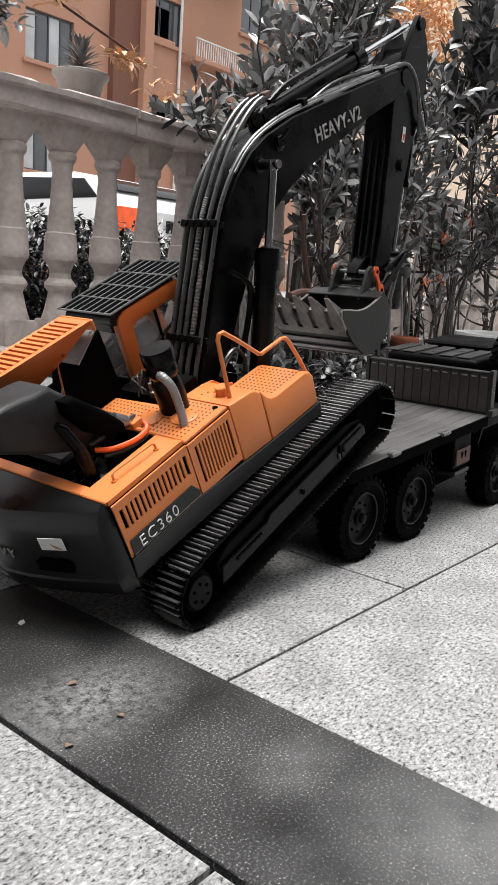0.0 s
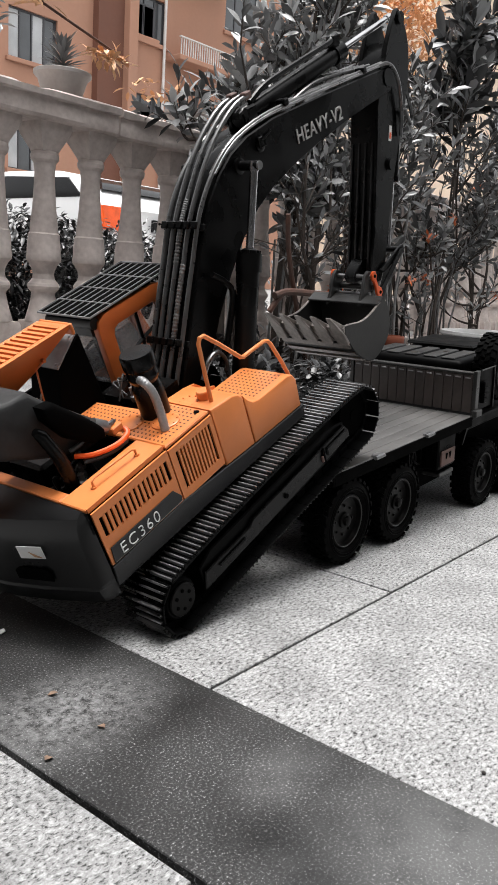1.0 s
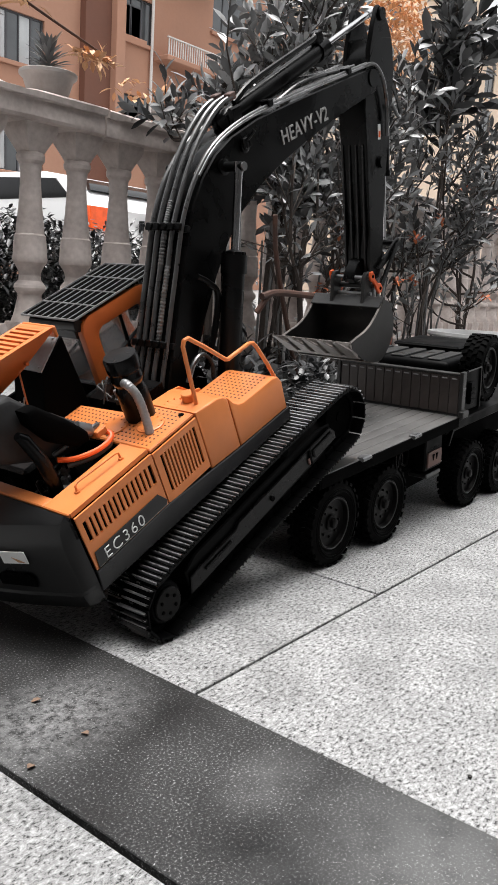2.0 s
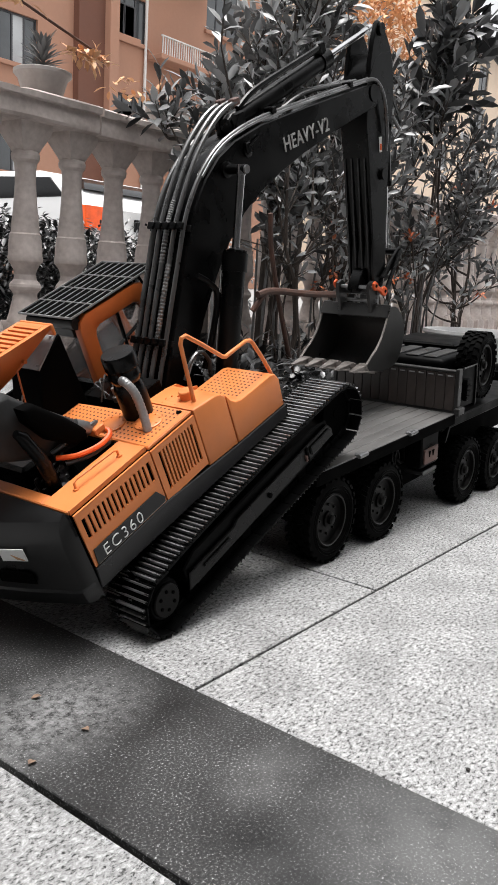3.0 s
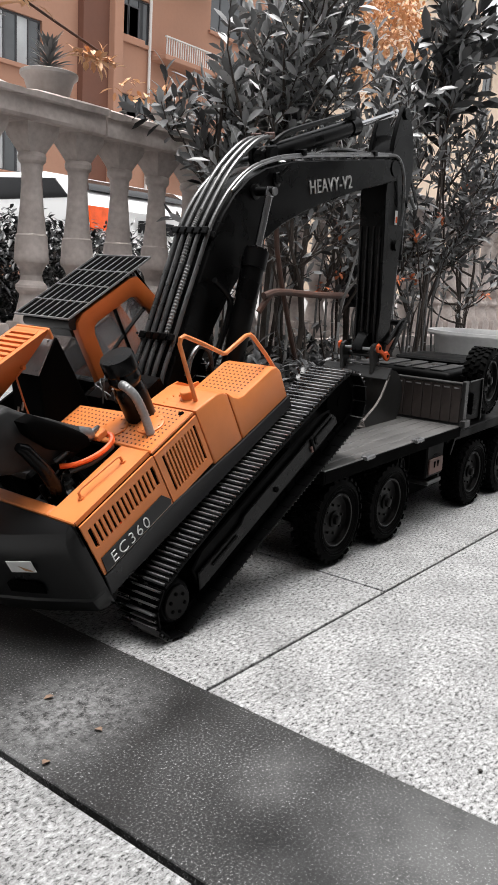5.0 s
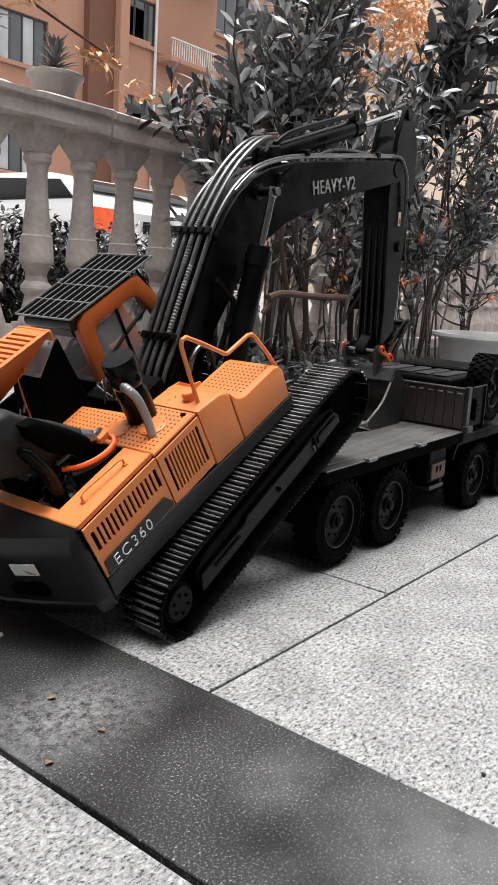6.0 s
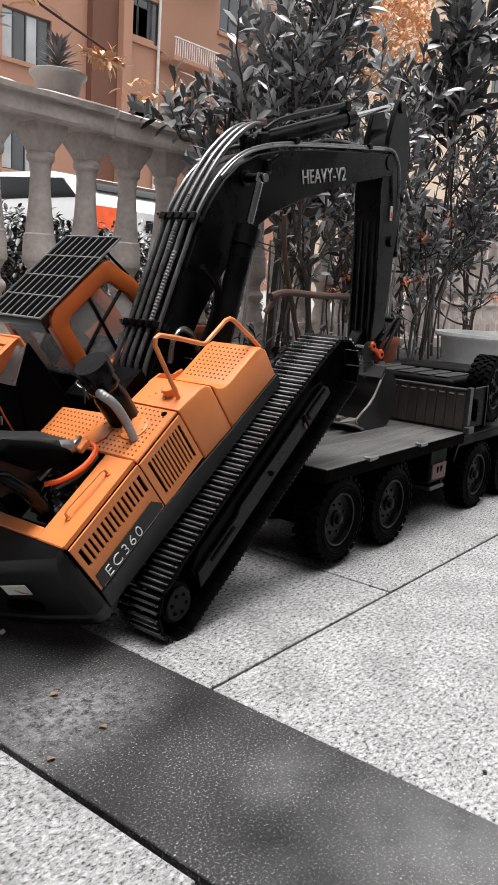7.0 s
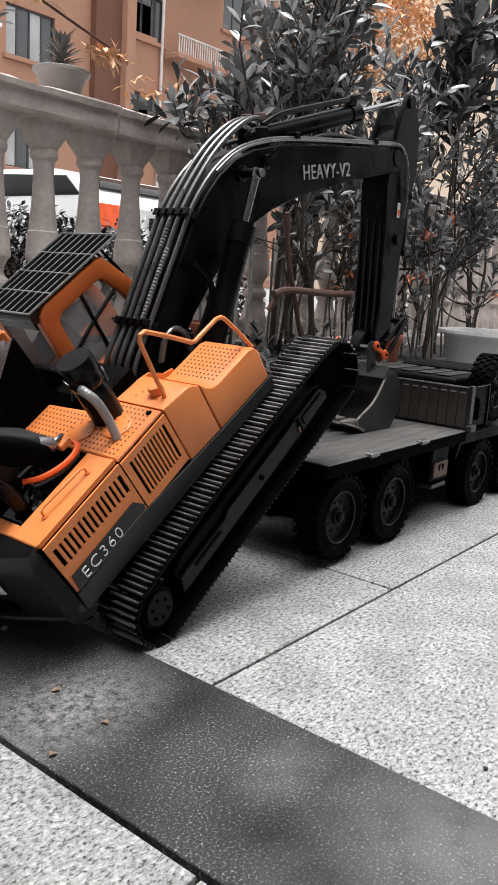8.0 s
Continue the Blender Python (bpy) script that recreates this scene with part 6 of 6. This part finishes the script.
    for k, (x, y, a) in enumerate(((0.316, 0.396, 20), (0.366, 0.401, 80), (0.369, 0.462, 140))):
        bm = bm_new()
        leaf_mesh(bm, Vector((-0.005, 0, 0.0022)), Vector((1, 0, 0.02)), Vector((0, 0, 1)), 0.0085, 0.0055, 0.3)
        o = part("fallen_leaf", bm, M_CRUMB, m=pose(x, y, 0.0, 0, 0, a))
        tagged(o, "small crumpled tan leaf on the stone", "leaf", "fallen leaves")
    bm = bm_new()
    bmesh.ops.create_icosphere(bm, subdivisions=2, radius=0.0017)
    for v in bm.verts:
        v.co *= 1 + 0.25 * noise.noise(v.co * 600)
        v.co.z *= 0.7
    tagged(part("pebble", bm, M_SOIL, m=pose(0.511, 0.171, 0.0015)), "tiny dark pebble on the pale granite", "pebble")
    bm = bm_new()
    slab(bm, [(-0.006, -0.002), (0.001, -0.003), (0.006, 0.001), (0.002, 0.003), (-0.003, 0.0025)], 0.0005, 0.0016, 0.0003)
    tagged(part("scrap", bm, M_WHITE, m=pose(0.405, 0.580, 0.0006, 0, 0, 30)), "tiny white scrap on the dark stone", "scrap")
    # pots and tub
    t = thing("plastic_tub", "large pale grey round plastic tub", "tub", pose(3.1, 1.19, 0.0))
    bm = bm_new()
    R, H = 0.25, 0.182
    lathe(bm, [(R * 0.80, 0.0), (R * 0.92, H * 0.9), (R, H * 0.90), (R * 1.02, H * 0.94), (R * 1.01, H), (R * 0.95, H), (R * 0.93, H * 0.95), (R * 0.78, 0.02), (0, 0.02)], 48)
    part("tub_body", bm, M_TUB, t)
    bm = bm_new()
    lathe(bm, [(R * 0.87, H * 0.5), (R * 0.4, H * 0.55), (0, H * 0.56)], 30)
    part("soil", bm, M_SOIL, t)
    build_pot("terracotta_pot", "orange terracotta pot half hidden by plants", 2.45, 1.34, 0.03, 0.048, 0.14, M_CLAY, "terracotta pots")
    build_pot("terracotta_pot", "orange terracotta pot half hidden by plants", 1.90, 1.75, 0.03, 0.08, 0.15, M_CLAY, "terracotta pots")
    build_pot("dark_pot", "dark grey plastic plant pot", 2.75, 1.62, 0.25, 0.10, 0.16, M_GREY, "terracotta pots")
    # bowls on the rail
    bowl = build_pot("bowl_planter", "pale stone bowl with a spiky plant on the rail", 1.645, RAIL_Y + 0.09, 0.820, 0.086, 0.080, M_POT, "rail bowls")
    rnd = random.Random(41)
    lf = bm_new()
    for ring in range(5):
        for k in range(13):
            a = 2 * math.pi * (k + ring * 0.5) / 13
            el = 0.12 + 0.25 * ring
            d = Vector((math.cos(a) * math.cos(el), math.sin(a) * math.cos(el), math.sin(el)))
            leaf_mesh(lf, Vector((0, 0, 0.078 + 0.014 * ring)), d, Vector((0, 0, 1)), 0.076 * rnd.uniform(0.75, 1.1), 0.013, 0.12)
    split("leaf", lf, M_LEAF, bowl)
    build_pot("bowl_planter", "pale stone bowl half behind the shrub leaves", 2.20, RAIL_Y + 0.10, 0.817, 0.08, 0.08, M_POT, "rail bowls")
    leaf_clump("autumn_leaves", "hanging pale orange autumn leaves", "leaves", 1.715, 1.97, 0.942, 0.09, 0.02, 0.014, 60, 0.042, M_LEAF_WARM, 51)
    leaf_clump("autumn_leaves", "pale orange autumn leaves above the rail", "leaves", 2.02, 2.1, 0.93, 0.16, 0.06, 0.03, 34, 0.04, M_LEAF_WARM, 52)
    bm = bm_new()
    tube(bm, curve_pts([(1.28, 2.02, 1.12), (1.43, 2.0, 1.06), (1.56, 1.99, 1.02), (1.74, 1.95, 0.955)], 5), 0.004, 6)
    tagged(part("thin_twig", bm, M_STICK), "thin bare twig across the sky", "twig")
    leaf_clump("overhanging_leaves", "dark leaves hanging over the rail", "leaves", 1.29, 1.97, 0.955, 0.05, 0.04, 0.06, 70, 0.05, M_LEAF, 53)
    leaf_clump("autumn_leaves", "pale orange autumn leaves above the rail", "leaves", 1.50, 2.0, 1.05, 0.08, 0.04, 0.03, 16, 0.05, M_LEAF_WARM, 54)
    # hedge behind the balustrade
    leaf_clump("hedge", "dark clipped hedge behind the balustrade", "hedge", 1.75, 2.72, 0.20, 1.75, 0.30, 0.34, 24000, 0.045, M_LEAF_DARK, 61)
    leaf_clump("hedge", "grey hedge leaves behind the balustrade", "hedge", 2.1, 2.50, 0.40, 1.7, 0.10, 0.15, 1500, 0.028, M_LEAF, 62)
    # autumn tree far behind
    leaf_clump("autumn_tree_crown", "yellow-orange autumn tree behind the garden", "tree", 8.2, 4.9, 3.0, 0.85, 0.6, 0.66, 3000, 0.09, M_LEAF_WARM, 71)
    bm = bm_new()
    tube(bm, curve_pts([(8.0, 5.0, -0.02), (8.05, 5.02, 1.4), (8.0, 5.0, 3.1)], 6), [0.09 - 0.005 * i for i in range(13)], 10)
    tagged(part("tree_trunk", bm, M_BARK), "bare trunk of the autumn tree", "tree trunk")
    build_car()
    build_houses()
    build_sky_blockers()


def low(prof):
    return [(x, z if z < 0.9 else 0.9 + (z - 0.9) * 0.62) for x, z in prof]


def build_car():
    car = thing("parked_car", "white parked hatchback seen behind the balustrade", "car", pose(5.13, 5.9, 0, 0, 0, 90))
    # x runs forward, rear at 0; y spans the width to the right of travel at negative values
    prof = [(0.0, 0.35), (0.0, 0.62), (0.05, 0.80), (0.03, 0.92), (0.10, 1.02), (0.42, 1.38), (0.75, 1.47), (1.6, 1.50), (2.2, 1.44), (2.95, 1.02), (3.8, 0.88), (4.1, 0.70), (4.12, 0.35)]
    bm = bm_new()
    prism(bm, low(prof), -1.72, 0.0, 0.07, 3)
    part("car_body", bm, M_CARPAINT, car, smooth_angle=50)
    bm = bm_new()
    prism(bm, low([(0.30, 1.05), (0.52, 1.35), (1.5, 1.41), (2.15, 1.36), (2.75, 1.03)]), -0.02, 0.008, 0.015, 2)
    part("side_window", bm, M_CARGLASS, car)
    bm = bm_new()
    a = low([(0.225, 1.19), (0.385, 1.37)])
    vs = [bm.verts.new((a[0][0] - 0.03, -0.14, a[0][1])), bm.verts.new((a[0][0] - 0.03, -1.58, a[0][1])), bm.verts.new((a[1][0] - 0.03, -1.46, a[1][1])), bm.verts.new((a[1][0] - 0.03, -0.26, a[1][1]))]
    f = bm.faces.new(vs)
    r = bmesh.ops.extrude_face_region(bm, geom=[f])
    for v in r["geom"]:
        if isinstance(v, bmesh.types.BMVert):
            v.co.x += 0.04
    part("rear_window", bm, M_CARGLASS, car)
    for s in (0, 1):
        bm = bm_new()
        y0, y1 = (-0.36, 0.012) if s == 0 else (-1.732, -1.36)
        prism(bm, [(-0.012, 0.70), (0.26, 0.74), (0.24, 0.94), (0.02, 0.92)], y0, y1, 0.02, 2)
        part("tail_light", bm, M_TAIL, car, "red-orange tail light")
    bm = bm_new()
    box(bm, -0.06, 0.25, -1.74, 0.02, 0.30, 0.58, 0.05, 2)
    part("bumper", bm, M_CARPAINT, car)
    bm = bm_new()
    box(bm, -0.02, 0.02, -1.1, -0.62, 0.72, 0.84, 0.005)
    part("plate_recess", bm, M_CARGLASS, car)
    for x in (0.75, 3.3):
        bm = bm_new()
        lathe(bm, [(0.20, -0.10), (0.30, -0.11), (0.315, -0.08), (0.315, 0.08), (0.30, 0.11), (0.20, 0.10)], 28, "y", (x, -0.09, 0.315))
        part("wheel", bm, M_RUBBER, car)
        bm = bm_new()
        lathe(bm, [(0.20, 0.09), (0.15, 0.07), (0.05, 0.085), (0, 0.085)], 24, "y", (x, -0.09, 0.315))
        part("hub_cap", bm, M_STEEL, car)


def build_house(name, label, x0, x1, y, depth, h, material, windows, m=None):
    """A block with real openings filled with frames and panes; windows: x, z, width, height, leaves, pane material."""
    house = thing(name, label, "building", m)
    xs = sorted({x0, x1, *[w[0] for w in windows], *[w[0] + w[2] for w in windows]})
    zs = sorted({0.0, h, *[w[1] for w in windows], *[w[1] + w[3] for w in windows]})
    bm = bm_new()
    for i in range(len(xs) - 1):
        for j in range(len(zs) - 1):
            cx, cz = (xs[i] + xs[i + 1]) / 2, (zs[j] + zs[j + 1]) / 2
            if any(w[0] < cx < w[0] + w[2] and w[1] < cz < w[1] + w[3] for w in windows):
                continue
            box(bm, xs[i], xs[i + 1], y, y + 0.25, zs[j], zs[j + 1])
    bmesh.ops.remove_doubles(bm, verts=bm.verts[:], dist=1e-4)
    box(bm, x0, x1, y + 0.6, y + depth, 0, h)
    part("wall", bm, material, house, smooth_angle=None)
    for x, z, w, hh, leaves, pane in windows:
        bm = bm_new()
        t = 0.05
        box(bm, x, x + t, y + 0.08, y + 0.16, z, z + hh)
        win = part("window", bm, M_FRAME, house)
        bm = bm_new()
        box(bm, x + w - t, x + w, y + 0.08, y + 0.16, z, z + hh)
        for a in (z, z + hh - t):
            box(bm, x + t, x + w - t, y + 0.08, y + 0.16, a, a + t)
        for k in range(1, leaves):
            a = x + w * k / leaves
            box(bm, a - t / 2, a + t / 2, y + 0.085, y + 0.155, z + t, z + hh - t)
        split("frame_bar", bm, M_FRAME, win)
        for k in range(leaves):
            bm = bm_new()
            box(bm, x + w * k / leaves + t * 0.6, x + w * (k + 1) / leaves - t * 0.6, y + 0.11, y + 0.13, z + t * 0.9, z + hh - t * 0.9)
            part("pane", bm, pane if k % 2 == 0 else M_PANE, win)
        bm = bm_new()
        box(bm, x - 0.1, x + w + 0.1, y - 0.10, y - 0.001, z - 0.12, z, 0.01)
        part("sill", bm, material, win)
    return house


def build_houses():
    W = []
    for fl in range(3):
        z = 2.95 + fl * 2.9
        W += [(10.2, z, 1.6, 1.3, 3, M_PANE_PALE), (13.85, z, 1.62, 1.3, 4, M_PANE_PALE), (18.4, z - 1.25, 1.35, 1.3, 3, M_PANE), (18.35, z + 1.75, 0.95, 0.95, 2, M_PANE), (22.6, z, 1.8, 1.9, 3, M_PANE)]
    house = build_house("apartment_building", "salmon rendered apartment block with dark windows", 2.0, 27.0, 20.0, 8.0, 14.0, M_FACADE, W)
    bm = bm_new()
    box(bm, 16.75, 17.75, 19.75, 19.998, 0, 14)
    part("brown_strip", bm, M_FACADE_DARK, house)
    bm = bm_new()
    box(bm, 17.75, 18.12, 19.5, 19.997, 0, 14, 0.02)
    part("pilaster", bm, M_FACADE, house)
    for x in (18.24, 19.62):
        bm = bm_new()
        tube(bm, [(x, 19.9, 0), (x, 19.9, 14)], 0.05, 10)
        part("drain_pipe", bm, M_PIPE, house)
    for fl in range(3):
        z = 4.35 + fl * 2.9
        bm = bm_new()
        box(bm, 19.75, 22.4, 19.3, 19.996, z - 0.16, z, 0.02)
        bal = part("balcony", bm, M_FACADE, house)
        bm = bm_new()
        for k in range(24):
            x = 19.8 + k * 0.11
            box(bm, x, x + 0.03, 19.32, 19.35, z + 0.002, z + 0.5)
        box(bm, 19.75, 22.4, 19.3, 19.37, z + 0.5, z + 0.54)
        part("balcony_railing", bm, M_PIPE, bal)
    W = [(x, z, 1.7, 1.7, 2, M_PANE) for z in (2.0, 5.2, 8.4, 11.6, 14.8, 18.0) for x in (43.0, 47.5, 52.0)]
    far = build_house("cream_house", "tall pale cream house with dark windows", 40.5, 56.5, 25.0, 10.0, 24.0, M_FACADE_PALE, W)
    bm = bm_new()
    box(bm, 40.0, 57.0, 24.3, 35.5, 24.0, 24.5, 0.05)
    part("roof", bm, M_FRAME, far)
    W = [(x, z, 1.7, 2.1, 2, M_PANE) for z in (2.0, 5.2, 8.4, 11.6, 14.4) for x in (58.5, 62.5, 66.5, 71.0)]
    wing = build_house("cream_house", "lower pale cream house with a dark roof edge", 56.6, 78.0, 25.4, 9.0, 17.6, M_FACADE_PALE, W)
    bm = bm_new()
    prism(bm, [(56.6, 17.6), (79, 17.6), (79, 18.1), (56.6, 18.1)], 24.6, 35.0)
    part("roof", bm, M_FRAME, wing)


def build_sky_blockers():
    """Unseen plain walls added behind the viewer to block low sky light."""
    for name, a in (("wall_south", (-5.0, 7.0, -2.9, -2.6)), ("wall_west", (-2.9, -2.6, -2.6, 5.0))):
        bm = bm_new()
        box(bm, *a, -0.02, 4.6)
        w = part(name, bm, M_PLAIN_GREY, smooth_angle=None)
        tagged(w, "unseen plain grey wall added to block low sky light", "wall", kind="structure")


# ---- what moves ----
def glide(keys, t):
    """A value between keyed times, smooth and without overshoot."""
    T = [k[0] for k in keys]
    V = [k[1] for k in keys]
    n = len(T)
    if t <= T[0]:
        return V[0]
    if t >= T[-1]:
        return V[-1]
    d = [(V[i + 1] - V[i]) / (T[i + 1] - T[i]) for i in range(n - 1)]
    m = [d[0]] + [0.0 if d[i - 1] * d[i] <= 0 else 2 * d[i - 1] * d[i] / (d[i - 1] + d[i]) for i in range(1, n - 1)] + [d[-1]]
    i = max(k for k in range(n - 1) if T[k] <= t)
    h = T[i + 1] - T[i]
    s = (t - T[i]) / h
    return (V[i] * (1 + 2 * s) * (1 - s) ** 2 + m[i] * h * s * (1 - s) ** 2 + V[i + 1] * s * s * (3 - 2 * s) + m[i + 1] * h * s * s * (s - 1))


BODY = [  # seconds; shift x, y, z in mm; pitch, yaw in degrees
    (0, 0, 0, 0, 0, 0), (1.5, -0.6, -0.4, 0, 0, -0.07), (3.0, -0.6, -0.6, 0, 0, -0.1), (3.5, -0.7, -0.6, 0, -0.1, -0.04), (4.0, -1.6, -0.8, -0.4, 1.44, 0.14),
    (4.5, -2.3, -0.6, -0.7, 2.84, 0.22), (6.0, -2.5, 0, -1.2, 4.67, 0.51), (6.5, -3.9, -0.4, -1.3, 5.04, 0.64), (6.65, -4.4, -0.4, -1.5, 6.2, 0.68), (6.85, -7.2, -0.4, -2.0, 10.6, 0.8),
    (7.0, -8.8, -0.4, -2.2, 12.34, 0.89), (7.5, -9.6, -1.2, -2.0, 12.08, 1.02), (7.65, -12.5, -1.4, -2.0, 12.0, 0.7), (8.0, -32.7, -2.0, -1.6, 11.15, -0.92)]
BOOM_TURN = [(0, 0), (1.5, 0), (2.5, 0.1), (2.8, -0.2), (3.0, -2.65), (3.5, -11.75), (3.65, -14.4), (4.0, -16.04), (4.5, -18.11), (6.0, -20.13), (6.5, -20.62), (6.65, -22.0), (6.85, -26.9), (7.0, -28.73), (7.5, -28.62), (8.0, -27.58)]
ARM_TURN = [(0, 0), (0.5, 3.07), (1.0, 8.26), (1.5, 12.22), (2.3, 17.0), (3.0, 19.67), (3.5, 18.45), (4.0, 19.49), (4.5, 20.39), (6.0, 21.91), (6.5, 22.21), (7.0, 22.05), (7.5, 22.39), (8.0, 20.57)]
BUCKET_TURN = [(0, 0), (1.6, 0), (2.6, 23.5), (3.0, 25.0), (3.5, 25.0), (4.5, 24.5), (6.5, 24.0), (8.0, 24.0)]
TRUCK_ROLL = [(0, 0), (3.5, 0), (4.0, -0.0037), (4.5, -0.005), (6.0, -0.0115), (6.5, -0.0125), (7.0, -0.0155), (7.5, -0.015), (8.0, -0.0175)]
TRUCK_PITCH = [(0, 5.2), (3.5, 5.2), (4.0, 3.8), (4.5, 2.6), (6.0, 1.0), (6.5, 0.7), (7.0, 0.4), (7.5, 0.3), (8.0, 0.0)]
TRUCK_HEAVE = [(0, 0.0035), (3.5, 0.003), (4.0, -0.002), (4.5, -0.003), (6.0, -0.005), (7.0, -0.006), (8.0, -0.006)]
REAR_LIFT = [(0, 0), (3.5, 0), (4.0, 0.0008), (4.5, 0.0018), (6.0, 0.004), (7.0, 0.0055), (8.0, 0.005)]


def turn(a):
    return pose(0, 0, 0, 0, -a, 0)


def motions():
    times = [round(0.1 * k, 1) for k in range(81)]
    rows = {}

    def put(ob, t, m):
        rows.setdefault(ob.name, (ob, []))[1].append((t, m))
    col = [[(r[0], r[k]) for r in BODY] for k in range(1, 6)]
    for t in times:
        x, y, z, p, yaw = (glide(c, t) for c in col)
        put(exc, t, pose(0.52 + x / 1000, YC + y / 1000, 0.0345 + z / 1000, 0, -(27 + p), yaw))
        mb = Matrix.Translation(FOOT) @ turn(glide(BOOM_TURN, t))
        ma = mb @ Matrix.Translation(ARM_PIN - FOOT) @ turn(glide(ARM_TURN, t))
        mk = ma @ Matrix.Translation(BUCKET_PIN - ARM_PIN) @ turn(glide(BUCKET_TURN, t))
        put(boom, t, mb)
        put(arm, t, ma)
        put(bucket, t, mk)
        for (ba, ro, y), base, pin in [(l, LIFT_BASE, mb @ (LIFT_PIN - FOOT)) for l in lifts] + [(crowd, mb @ (CROWD_BASE - FOOT), ma @ (CROWD_PIN - ARM_PIN))]:
            d = pin - base
            a = math.degrees(math.atan2(d.z, d.x))
            put(ba, t, pose(base.x, y, base.z, 0, -a, 0))
            put(ro, t, pose(pin.x, y, pin.z, 0, -a + 180, 0))
        dx = glide(TRUCK_ROLL, t)
        put(truck, t, pose(dx, TRUCK_Y, 0))
        put(truck_body, t, Matrix.Translation(body_at + Vector((0, 0, glide(TRUCK_HEAVE, t)))) @ turn(glide(TRUCK_PITCH, t)))
        for w, wx, sy in wheels:
            lift = glide(REAR_LIFT, t) * (1.0 if wx < 0.85 else 0.25 if wx < 1.0 else 0.0)
            put(w, t, pose(wx, sy * 0.083, 0.0525 + lift, 0, math.degrees(dx / 0.0525), 0) @ pose(0, 0, 0, 0, 0, 0 if sy < 0 else 180))
    for ob, r in rows.values():
        walk(ob, r)


pavement = build_ground()
build_place()
truck, truck_body, body_at, wheels = build_truck()
exc, boom, arm, bucket, lifts, crowd = build_excavator()
lay_paving(pavement)
motions()
